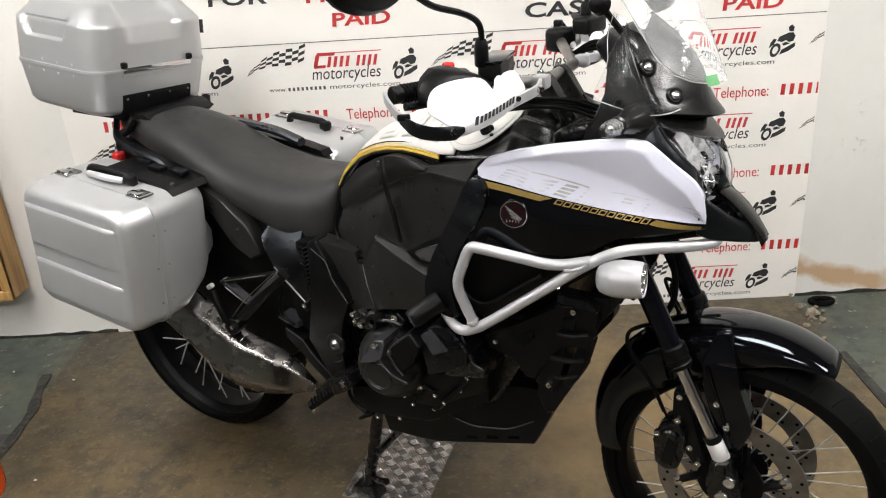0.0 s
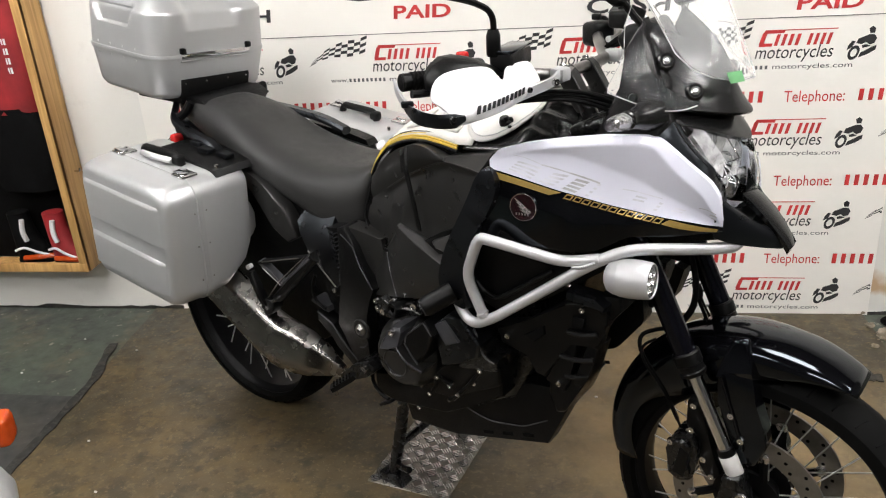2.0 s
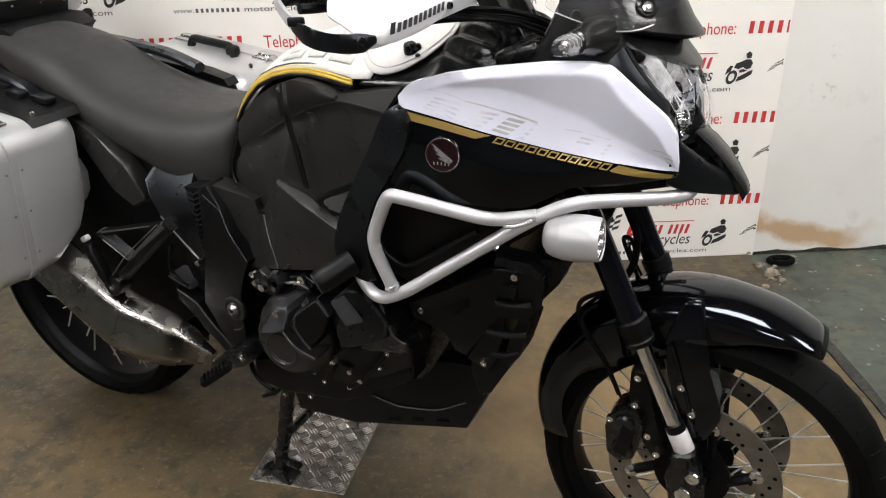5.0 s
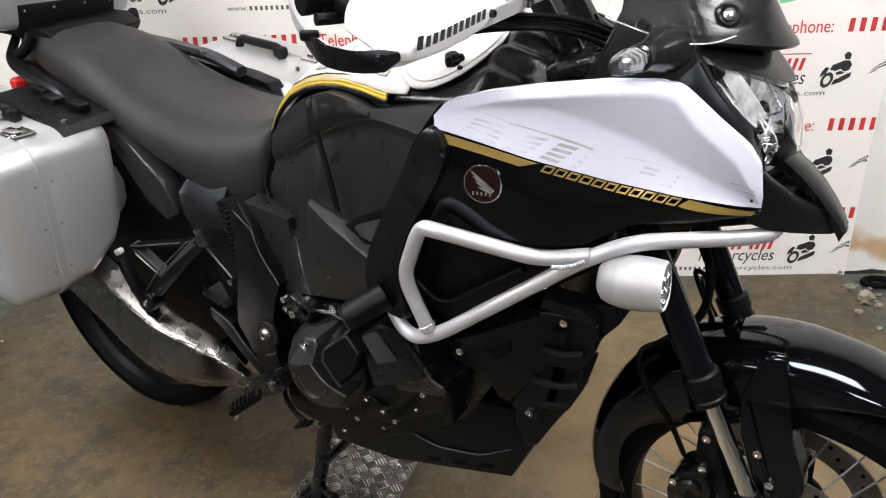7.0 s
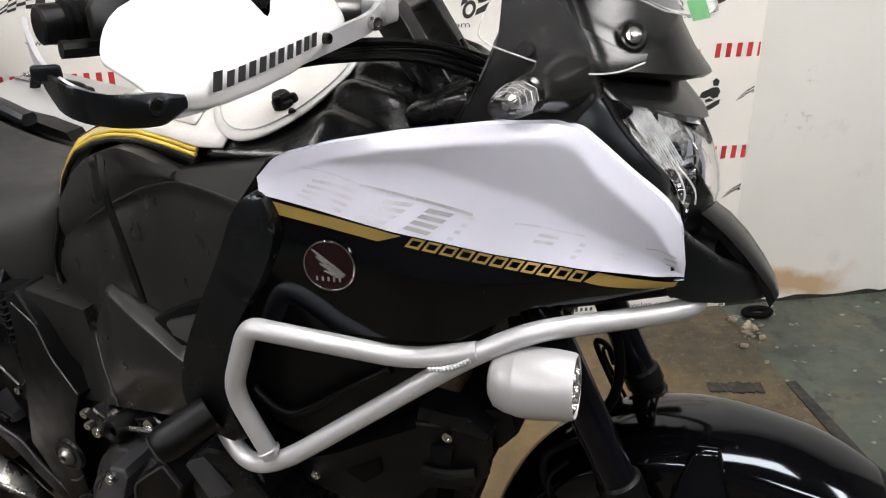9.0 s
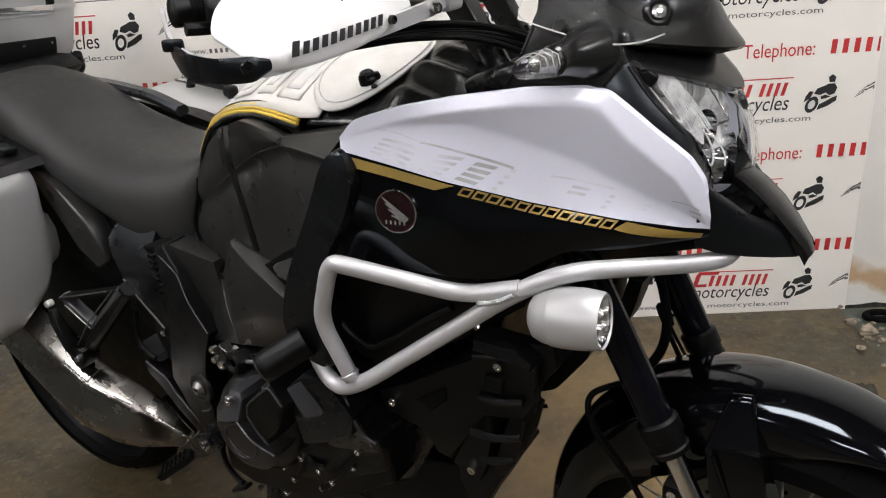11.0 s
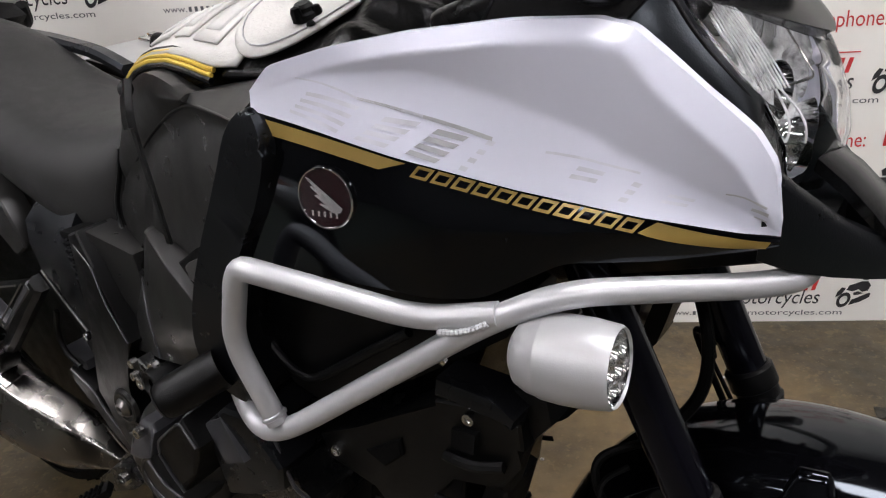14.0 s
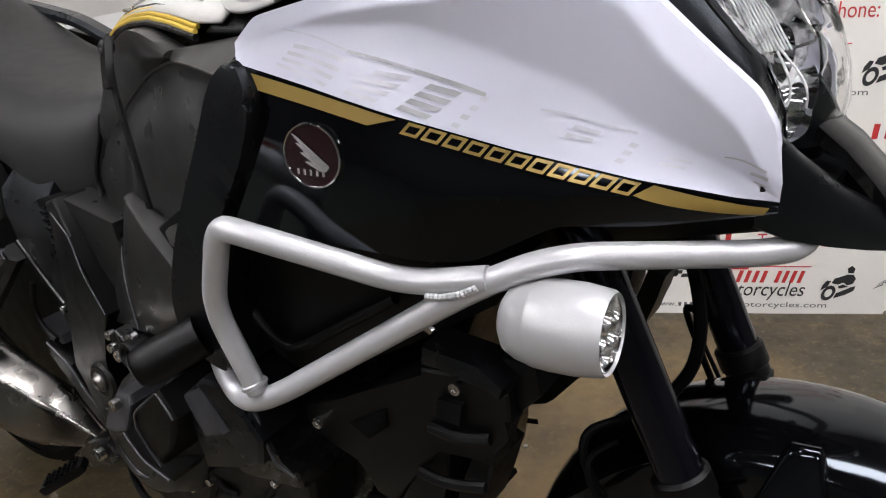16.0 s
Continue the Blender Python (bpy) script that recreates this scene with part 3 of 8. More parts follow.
# the banner hangs a little down to the right
for child in banner.children:
    child.data.transform(Matrix(((1, 0, 0, 0), (0, 1, 0, 0), (-0.0085, 0, 1, 0.0008), (0, 0, 0, 1))))

# ---- display cabinet by the wall ----
def cabinet():
    ob = empty("display_cabinet", pose(-1.512, 2.893, 0), "wall display cabinet of varnished plywood with riding gear inside", "cabinet")
    part("side_panel", box((-0.010, 0.062, 1.01), (0.020, 0.120, 1.57), 0.002), PLY, ob)
    part("side_panel", box((-1.090, 0.062, 1.01), (0.020, 0.120, 1.57), 0.002), PLY, ob)
    part("front_post", box((-0.017, 0.010, 1.025), (0.034, 0.018, 1.53), 0.003), PLY, ob)
    part("bottom_rail", box((-0.55, 0.010, 0.243), (1.10, 0.020, 0.036), 0.003), PLY, ob)
    part("base_board", box((-0.55, 0.064, 0.236), (1.058, 0.088, 0.022), 0.002), PLY, ob)
    part("top_board", box((-0.55, 0.062, 1.80), (1.10, 0.120, 0.024), 0.002), PLY, ob)
    part("back_board", box((-0.55, 0.116, 1.02), (1.05, 0.006, 1.55), 0.001), DARK, ob)
    part("hook", tube([(0.0, 0.075, 0.62), (0.020, 0.075, 0.62), (0.022, 0.075, 0.632)], 0.004, 8, 0.006), STEEL, ob, "small steel hook")
    return ob


cabinet()


def jacket(x, y, z, w, h, mat, label):
    rnd = random.Random(int(x * 100))
    rings = []
    for i in range(15):
        u = i / 14
        k = w * (0.42 + 0.1 * math.sin(u * 3.0) - 0.10 * max(0, u - 0.8) * 5)
        ring = []
        for a in range(20):
            t = 2 * math.pi * a / 20
            wob = 1 + 0.06 * math.sin(5 * t + 7 * u) + rnd.uniform(-0.03, 0.03)
            ring.append((x + k * wob * math.cos(t), y + 0.06 * wob * math.sin(t), z + h * u))
        rings.append(ring)
    return tagged(part("riding_jacket", loft(rings), mat), label, "jacket", "gear in the cabinet")


red_jacket = jacket(-1.70, 2.956, 0.86, 0.30, 0.62, REDCLOTH, "red riding jacket with white print hanging in the cabinet")
for i in range(9):
    part("print_bar", box((-1.626 + 0.012 * (i // 5), 2.906, 1.02 + 0.034 * (i % 5)), (0.008, 0.002, 0.022), 0.0005, 1), GUARD, red_jacket, "white printed bar")
jacket(-1.69, 2.955, 0.56, 0.30, 0.32, DARK, "black folded riding trousers in the cabinet")


def boot(x, y, turn, mat, label):
    ob = empty("riding_boot", pose(x, y, 0.249, 0, 0, turn), label, "boot", "gear in the cabinet")
    rings = []
    for i in range(12):
        u = i / 11
        rx, ry = 0.042 + 0.040 * (1 - u) ** 2, 0.034 + 0.004 * u
        rings.append([(0.04 * (1 - u) ** 2 + rx * math.cos(t), ry * math.sin(t), 0.012 + 0.20 * u) for t in [2 * math.pi * a / 16 for a in range(16)]])
    part("upper", loft(rings), mat, ob)
    part("sole", loft([[(0.04 + 0.086 * math.cos(t), 0.037 * math.sin(t), h) for t in [2 * math.pi * a / 16 for a in range(16)]] for h in (0.0, 0.014)]), DARK, ob)
    part("shin_plate", tube([(0.030, -0.040, 0.10), (0.022, -0.042, 0.14), (0.030, -0.038, 0.19)], 0.010, 8, 0.02), GUARD, ob, "white moulded star-like plate")
    part("trim", tube([(0.10, -0.024, 0.03), (0.06, -0.040, 0.05), (0.01, -0.040, 0.075), (-0.03, -0.036, 0.06)], 0.005, 6, 0.02), GUARD, ob, "white trim")
    part("toe_patch", tube([(0.110, -0.016, 0.025), (0.07, -0.036, 0.03), (0.0, -0.040, 0.028)], 0.011, 8, 0.02), ORANGE, ob, "orange toe patch")
    return ob


boot(-1.645, 2.952, -12, REDCLOTH, "red riding boot with white plate and orange toe")
boot(-1.80, 2.955, 8, DARK, "black riding boot with white trim and orange toe")

# ---- treadplate under the stand ----
def treadplate():
    ob = tagged(part("treadplate", box((0, 0, 0.0015), (0.24, 0.31, 0.003), 0.001, 1), TREAD), "worn aluminium treadplate lying under the stand", "metal plate")
    bm = bmesh.new()
    n = 0
    for i in range(-3, 4):
        for j in range(-4, 5):
            cx, cy = i * 0.0345, j * 0.0345
            if abs(cx) > 0.108 or abs(cy) > 0.142:
                continue
            a = radians(45 if (i + j) % 2 else -45)
            for k in (-0.0105, -0.0035, 0.0035, 0.0105):
                d = Vector((math.cos(a), math.sin(a), 0))
                m = Vector((-d.y, d.x, 0))
                c = Vector((cx, cy, 0.003)) + m * k
                q = [bm.verts.new(c + d * sx * 0.0160 + m * sy * 0.0026) for sx, sy in ((-1, 0), (-0.5, -1), (0.5, -1), (1, 0), (0.5, 1), (-0.5, 1))]
                t = [bm.verts.new(c + d * sx * 0.0125 + m * sy * 0.0014 + Vector((0, 0, 0.0030))) for sx, sy in ((-1, 0), (-0.5, -1), (0.5, -1), (1, 0), (0.5, 1), (-0.5, 1))]
                bm.faces.new(t)
                for e in range(6):
                    bm.faces.new((q[e], q[(e + 1) % 6], t[(e + 1) % 6], t[e]))
    r = part("tread_ribs", bm, STEEL, ob, "raised ribs")
    tagged(r, kind="stuff")
    return ob


tp = treadplate()
tp.matrix_world = pose(-0.025, 2.115, 0.0012, 0, 0, -16)

# ---- rubble and chips at the floor's edge ----
def rock(x, y, r, seed, mat=RUBBLE, name="rubble_piece", label="broken pale plaster lump on the floor"):
    rnd = random.Random(seed)
    bm = bmesh.new()
    bmesh.ops.create_icosphere(bm, subdivisions=2, radius=r)
    for q in bm.verts:
        k = 1 + rnd.uniform(-0.28, 0.22)
        q.co = Vector((q.co.x * k * 1.15, q.co.y * k * 0.85, q.co.z * k * 0.7))
    lowest = min(q.co.z for q in bm.verts)
    for q in bm.verts:
        q.co += Vector((x, y, 0.001 - lowest - 0.12 * r))
    return tagged(part(name, bm, mat, sharp=20), label, "rubble", "rubble by the wall")


rock(1.430, 2.86, 0.020, 1)
rock(1.450, 2.81, 0.011, 2)
rock(1.410, 2.92, 0.012, 3)
rock(1.480, 2.88, 0.008, 4)
rock(1.380, 2.78, 0.011, 5)
tagged(part("rubber_ring", tube([(1.500 + 0.040 * math.cos(q), 2.945 + 0.022 * math.sin(q), 0.012) for q in [2 * math.pi * k / 28 for k in range(29)]], 0.010, 10, 0), DARK), "black rubber ring lying on the floor by the wall", "rubber ring")
for i in range(26):
    g = random.Random(50 + i)
    rock(1.40 + abs(g.gauss(0, 0.045)), 2.86 + g.gauss(0, 0.07), g.uniform(0.003, 0.008), 60 + i, RUBBLE, "rubble_crumb", "crumb of tan plaster on the floor")
for i, (x, y) in enumerate(((0.452, 2.439), (-1.107, 2.126), (-1.24, 2.673), (-0.62, 1.55), (-0.95, 1.9), (-0.8, 2.55), (0.9, 2.75), (-1.6, 2.5), (-1.5, 2.75), (1.62, 2.62), (1.75, 2.7))):
    rock(x, y, 0.0042, 20 + i, PALEGREY, "paint_chip", "small white paint chip on the floor")

# ---- the edge of a second machine ----
def other_bike():
    ob = empty("parked_motorcycle", pose(-0.470, 1.205, 0, 0, 0, 20), "silver front of another parked motorcycle with an orange indicator", "motorcycle")
    rings = []
    for i in range(15):
        u = i / 14
        k = math.sqrt(max(0.004, 1 - u ** 2.6))
        rings.append([(-0.36 + 0.325 * u, 0.17 * k * math.cos(t) - 0.02 * u, 0.605 + 0.10 * k * math.sin(t)) for t in [2 * math.pi * a / 28 for a in range(28)]])
    part("fairing", loft(rings), SILVER, ob)
    part("indicator", box((-0.046, 0.040, 0.722), (0.034, 0.046, 0.056), 0.013, 3), ORANGE, ob, "orange indicator lens")
    part("indicator_base", box((-0.068, 0.030, 0.714), (0.022, 0.050, 0.050), 0.008, 2), PLASTIC, ob)
    part("indicator_stem", tube([(-0.16, 0.0, 0.66), (-0.12, 0.015, 0.69), (-0.07, 0.03, 0.712)], 0.010, 8, 0.02), PLASTIC, ob)
    part("fork", tube([(-0.22, 0, 0.62), (-0.15, 0, 0.30)], 0.03, 10, 0), PLASTIC, ob)
    part("wheel", lathe([(0.20, -0.05), (0.28, -0.055), (0.298, 0), (0.28, 0.055), (0.20, 0.05), (0.20, -0.05)], (-0.15, 0, 0.30), (0, 1, 0), 32), RUBBER, ob)
    part("wheel_disc", lathe([(0.02, -0.02), (0.205, -0.02), (0.205, 0.02), (0.02, 0.02)], (-0.15, 0, 0.30), (0, 1, 0), 32), RIMB, ob)
    return ob


other_bike()


# ---- the motorcycle: s along it (rear axle near 0), l to its right, z up ----
BIKE = pose(-0.51, 2.41, 0, 0, 0, -29.3)
bike = empty("motorcycle", BIKE, "white and black adventure touring motorcycle on its centre stand", "motorcycle")
RA, FA = (-0.085, 0.322), (1.478, 0.309)


def wheel(name, c, R, width, rim_r, hub_r, spokes, label, l=0.0):
    o = v(c[0], l, c[1])
    ax = (0, 1, 0)
    w = width / 2
    rim = part(name, lathe([(rim_r - 0.015, -w * 0.45), (rim_r - 0.009, -w * 0.62), (rim_r, -w * 0.70), (rim_r + 0.004, -w * 0.66), (rim_r - 0.006, -w * 0.5), (rim_r - 0.008, w * 0.5), (rim_r + 0.004, w * 0.66), (rim_r, w * 0.70), (rim_r - 0.009, w * 0.62), (rim_r - 0.015, w * 0.45), (rim_r - 0.019, 0), (rim_r - 0.015, -w * 0.45)], o, ax, 64), RIMB, bike, label)
    prof = [(rim_r, -w * 0.66), (rim_r + 0.012, -w * 0.86), (R - 0.045, -w), (R - 0.024, -w * 0.92), (R - 0.010, -w * 0.66), (R - 0.002, -w * 0.33), (R, 0), (R - 0.002, w * 0.33), (R - 0.010, w * 0.66), (R - 0.024, w * 0.92), (R - 0.045, w), (rim_r + 0.012, w * 0.86), (rim_r, w * 0.66)]
    part("tyre", lathe(prof, o, ax, 96), RUBBER, rim, "black road tyre with light tread")
    # tread blocks: shallow sipes as thin dark inlays
    bm = bmesh.new()
    for i in range(40):
        a = 2 * math.pi * i / 40
        for sg in (-1, 1):
            pts = []
            for k, (u, da) in enumerate(((0.12, 0), (0.45, 0.05), (0.8, 0.07))):
                rr = R + 0.0006 - (0.0025 if u < 0.4 else 0.006 if u < 0.6 else 0.0165)
                aa = a + da + (0.08 if sg > 0 else 0)
                pts.append(o + Vector((rr * math.cos(aa), sg * u * w, rr * math.sin(aa))))
            tube(pts, 0.0022, 4, 0, bm)
    tagged(part("tread_pattern", bm, DARK, rim), kind="stuff")
    part("hub", lathe([(0.012, -w * 1.0), (hub_r * 0.75, -w * 1.0), (hub_r, -w * 0.8), (hub_r, -w * 0.6), (hub_r * 0.6, -w * 0.4), (hub_r * 0.6, w * 0.4), (hub_r, w * 0.6), (hub_r, w * 0.8), (hub_r * 0.75, w), (0.012, w)], o, ax, 28), RIMB, rim)
    for i in range(spokes):
        sg = 1 if i % 2 else -1
        a = 2 * math.pi * i / spokes
        lead = 0.42 if (i // 2) % 2 else -0.42
        p = o + Vector((hub_r * math.cos(a + lead), sg * w * 0.62, hub_r * math.sin(a + lead)))
        q = o + Vector(((rim_r - 0.016) * math.cos(a), sg * w * 0.12, (rim_r - 0.016) * math.sin(a)))
        part("spoke", tube([p, q], 0.0016 if l > 0.04 else 0.0021, 6, 0), SPOKEM, rim)
    return rim


front_wheel = wheel("front_wheel", FA, 0.306, 0.110, 0.257, 0.048, 32, "black wire-spoked front wheel", 0.045)
rear_wheel = wheel("rear_wheel", (-0.084, 0.332), 0.330, 0.160, 0.284, 0.060, 32, "black wire-spoked rear wheel", 0.032)


def brake_disc(c, l, r, parent, holes=42):
    o = v(c[0], l, c[1])
    ax = (0, -1, 0)
    d = part("brake_disc", lathe([(r * 0.72, -0.0025), (r, -0.0025), (r, 0.0025), (r * 0.72, 0.0025), (r * 0.72, -0.0025)], o, ax, 64), DISC, parent, "drilled steel brake disc")
    bm = bmesh.new()
    for i in range(holes):
        a = 2 * math.pi * i / holes
        rr = r * (0.79 if i % 3 == 0 else 0.86 if i % 3 == 1 else 0.93)
        lathe([(0.0002, 0.0031), (0.0036, 0.0031), (0.0036, -0.0031), (0.0002, -0.0031)], o + Vector((rr * math.cos(a), 0, rr * math.sin(a))), ax, 8, bm)
    tagged(part("drilling", bm, DARK, d), kind="stuff")
    part("carrier", lathe([(r * 0.22, -0.004), (r * 0.44, -0.004), (r * 0.44, 0.004), (r * 0.22, 0.004), (r * 0.22, -0.004)], o, ax, 32), RIMB, d)
    for i in range(6):
        a = 2 * math.pi * i / 6 + 0.3
        p = o + Vector((r * 0.40 * math.cos(a - 0.25), 0, r * 0.40 * math.sin(a - 0.25)))
        q = o + Vector((r * 0.74 * math.cos(a), 0, r * 0.74 * math.sin(a)))
        part("carrier_arm", tube([p, q], 0.009, 6, 0), RIMB, d)
    for i in range(6):
        a = 2 * math.pi * i / 6 + 0.3
        c0 = o + Vector((r * 0.73 * math.cos(a), 0, r * 0.73 * math.sin(a)))
        part("rivet", lathe([(0.001, 0.008), (0.007, 0.008), (0.012, 0.005), (0.012, 0.0)], c0, ax, 12), STEEL, d)
    return d


brake_disc((1.466, 0.335), 0.106, 0.150, front_wheel)
brake_disc((1.466, 0.335), -0.012, 0.150, front_wheel)
brake_disc((-0.084, 0.332), -0.035, 0.105, rear_wheel, 18)


def screw(p, axis, r=0.006, parent=None, name="bolt", mat=None):
    return part(name, lathe([(0.0005, 0.004), (r * 0.45, 0.004), (r * 0.5, 0.0055), (r, 0.0055), (r * 1.1, 0.003), (r * 1.1, -0.004)], p, axis, 10), mat or STEEL, parent or bike)


OUT = (0, -1, 0)


# front fork and brakes
def fork(sgn):
    leg = lambda z: 1.351 - (0.0 if sgn > 0 else 0.016) - 0.475 * (z - 0.625)
    L = 0.112 * sgn
    name = "fork_leg"
    up = part(name, tube([v(leg(0.98), L, 0.98), v(leg(0.635), L, 0.635)], 0.0212, 20, 0), FORKB, bike, "black anodised upper fork tube")
    part("fork_collar", tube([v(leg(0.640), L, 0.640), v(leg(0.637), L, 0.637), v(leg(0.618), L, 0.618), v(leg(0.616), L, 0.616), v(leg(0.606), L, 0.606), v(leg(0.604), L, 0.604), v(leg(0.597), L, 0.597)], 0.03, 20, 0, radii=[0.0225, 0.0262, 0.0262, 0.0235, 0.0235, 0.0258, 0.0235]), PLASTIC, up)
    part("slider_tube", tube([v(leg(0.600), L, 0.600), v(leg(0.445), L, 0.445)], 0.0130, 20, 0), CHROME, up, "chromed slider tube")
    part("fork_boot", tube([v(leg(0.444), L, 0.444), v(leg(0.442), L, 0.442), v(leg(0.407), L, 0.407), v(leg(0.405), L, 0.405)], 0.03, 20, 0, radii=[0.0160, 0.0172, 0.0172, 0.0160]), PALEGREY if sgn > 0 else PLASTIC, up, "white reflective band" if sgn > 0 else "")
    part("boot_collar", tube([v(leg(0.456), L, 0.456), v(leg(0.442), L, 0.442)], 0.0166, 18, 0), PLASTIC, up)
    foot = [(leg(0.410) - 0.018, 0.404), (leg(0.410) + 0.019, 0.416), (1.474, 0.385), (1.494, 0.350), (1.497, 0.312), (1.470, 0.292), (1.442, 0.302), (1.430, 0.35)]
    part("fork_foot", plate(eased(foot, 1), 0.092, 0.134, 0.010, 3, sgn), ENGINE, up)
    screw(v(1.476, 0.134 * sgn, 0.372), (0, -sgn, 0), 0.011, up, "pinch_bolt")
    screw(v(1.464, 0.134 * sgn, 0.331), (0, -sgn, 0), 0.013, up, "axle_nut")
    # caliper behind the leg: a rounded body with two cylinder bulges on its bracket
    cal = part("brake_caliper", plate(eased([(1.318, 0.420), (1.330, 0.446), (1.352, 0.462), (1.372, 0.458), (1.382, 0.440), (1.380, 0.390), (1.370, 0.352), (1.345, 0.342), (1.322, 0.356)], 1), 0.060, 0.116, 0.010, 4, sgn), ENGINE, bike, "black cast brake caliper")
    for s, z in ((1.352, 0.430), (1.352, 0.376)):
        part("cylinder", lathe([(0.0005, 0.009), (0.014, 0.009), (0.018, 0.006), (0.020, -0.006)], v(s, 0.116 * sgn, z), (0, -sgn, 0), 20), ENGINE, cal)
    part("caliper_bridge", plate([(1.337, 0.372), (1.362, 0.364), (1.370, 0.424), (1.350, 0.436)], 0.10, 0.127, 0.004, 2, sgn), PLASTIC, cal)
    part("caliper_bracket", plate(eased([(1.350, 0.530), (1.378, 0.528), (1.400, 0.440), (1.425, 0.380), (1.405, 0.355), (1.384, 0.382), (1.368, 0.450), (1.350, 0.470)], 1), 0.078, 0.100, 0.005, 2, sgn), PLASTIC, cal)
    for s, z, l in ((1.364, 0.520, 0.100), (1.366, 0.473, 0.112), (1.390, 0.407, 0.102), (1.408, 0.373, 0.102), (1.326, 0.430, 0.112)):
        screw(v(s, l * sgn, z), (0, -sgn, 0), 0.0062, cal)
    hose = tube([v(1.335, 0.105 * sgn, 0.48), v(1.315, 0.125 * sgn, 0.55), v(1.268, 0.14 * sgn, 0.63), v(1.262, 0.13 * sgn, 0.66), v(1.285, 0.11 * sgn, 0.668), v(1.30, 0.08 * sgn, 0.66)], 0.0042, 8, 0.03)
    part("brake_hose", hose, RUBBER, bike)
    part("speed_cable", tube([v(1.345, 0.112 * sgn, 0.47), v(1.322, 0.135 * sgn, 0.55), v(1.275, 0.148 * sgn, 0.62), v(1.272, 0.14 * sgn, 0.645), v(1.29, 0.118 * sgn, 0.652)], 0.0028, 6, 0.03), RUBBER, bike)
    # inner guard plate beside the leg, with two bolts
    h = 0.0 if sgn > 0 else -0.07
    g = part("fork_guard", plate(eased([(1.418, 0.668 + h, 0.070), (1.446, 0.672 + h, 0.070), (1.463, 0.610, 0.096), (1.476, 0.560, 0.100), (1.497, 0.505, 0.100), (1.502, 0.470, 0.098), (1.484, 0.420, 0.096), (1.455, 0.420, 0.100), (1.432, 0.480, 0.102), (1.410, 0.545, 0.104), (1.398, 0.600, 0.100)], 1), 0.064, 0.098, 0.008, 4, sgn), GLOSS, bike)
    part("guard_ridge", tube([v(1.412, 0.104 * sgn, 0.60), v(1.436, 0.104 * sgn, 0.535), v(1.462, 0.103 * sgn, 0.455)], 0.003, 8, 0.03), GLOSS, g)
    for s, z in ((1.435, 0.524), (1.457, 0.476)):
        screw(v(s, 0.102 * sgn, z), (0, -sgn, 0), 0.0062, g)


before = set(bpy.data.objects)
fork(1)
fork(-1)
part("fork_yoke", box((1.195, 0, 0.925), (0.07, 0.28, 0.035), 0.012, 3, Euler((0, radians(-19), 0))), ENGINE, bike)
part("top_yoke", box((1.150, 0, 1.045), (0.075, 0.27, 0.028), 0.010, 3, Euler((0, radians(-19), 0))), ENGINE, bike)
part("steering_stem", tube([v(1.135, 0, 1.05), v(1.19, 0, 0.93)], 0.028, 16, 0), ENGINE, bike)
part("fork_hose", tube([v(1.262, -0.01, 0.88), v(1.295, 0.0, 0.81), v(1.322, 0.01, 0.74), v(1.322, 0.015, 0.68), v(1.30, 0.03, 0.645)], 0.0065, 10, 0.04), RUBBER, bike)


# front mudguard
def mudguard():
    c = (1.450, 0.332)
    grid = []
    a0, a1, n = 58, 179, 36
    for i in range(n + 1):
        a = radians(a0 + (a1 - a0) * i / n)
        u = i / n
        half = 0.066 + 0.012 * math.sin(u * math.pi) - 0.016 * max(0, 0.12 - u) * 8
        rr = 0.346 + 0.015 * math.sin(u * math.pi) - 0.066 * u ** 2
        drop = 0.008 + 0.030 * min(1, u / 0.3) + 0.045 * math.exp(-((u - 0.46) / 0.18) ** 2)
        thin = min(1, 0.25 + 4 * u)
        drop *= thin
        row = []
        for k in range(-9, 10):
            q = k / 9
            if abs(q) <= 0.7:
                l = half * math.sin(q / 0.7 * math.pi / 2) * 0.96
                r = rr - 0.028 * thin * (1 - math.cos(q / 0.7 * math.pi / 2))
            else:
                l = math.copysign(half, q)
                r = rr - 0.028 * thin - drop * (abs(q) - 0.7) / 0.3
            row.append(v(c[0] + r * math.cos(a), l, c[1] + r * math.sin(a)))
        grid.append(row)
    bm = bmesh.new()
    vv = [[bm.verts.new(p) for p in row] for row in grid]
    for i in range(n):
        for j in range(18):
            bm.faces.new((vv[i][j], vv[i + 1][j], vv[i + 1][j + 1], vv[i][j + 1]))
    ob = part("front_mudguard", bm, GLOSS, bike, "gloss black front mudguard", sharp=60)
    md = ob.modifiers.new("thickness", "SOLIDIFY")
    md.thickness, md.offset = 0.004, -1
    return ob


mudguard()
# the steering stands a little to the right of the body's middle
for ob in set(bpy.data.objects) - before:
    ob.data.transform(Matrix.Translation(v(0.0, 0.045, 0.0 if ob.name.startswith("front_mudguard") else 0.018)))


# swingarm, shaft drive side left, silencer right
part("swingarm", plate([(0.50, 0.50), (0.47, 0.44), (0.20, 0.37), (-0.06, 0.285), (-0.16, 0.31), (-0.16, 0.365), (-0.05, 0.40), (0.20, 0.47), (0.42, 0.56)], 0.088, 0.128, 0.014, 3, -1), ENGINE, bike)
part("drive_case", lathe([(0.02, 0.17), (0.075, 0.165), (0.09, 0.14), (0.09, 0.09), (0.06, 0.085)], v(RA[0], 0, RA[1]), (0, 1, 0), 28), ENGINE, bike)
part("rear_axle", tube([v(RA[0], 0.11, RA[1]), v(RA[0], -0.11, RA[1])], 0.014, 14, 0), STEEL, bike)


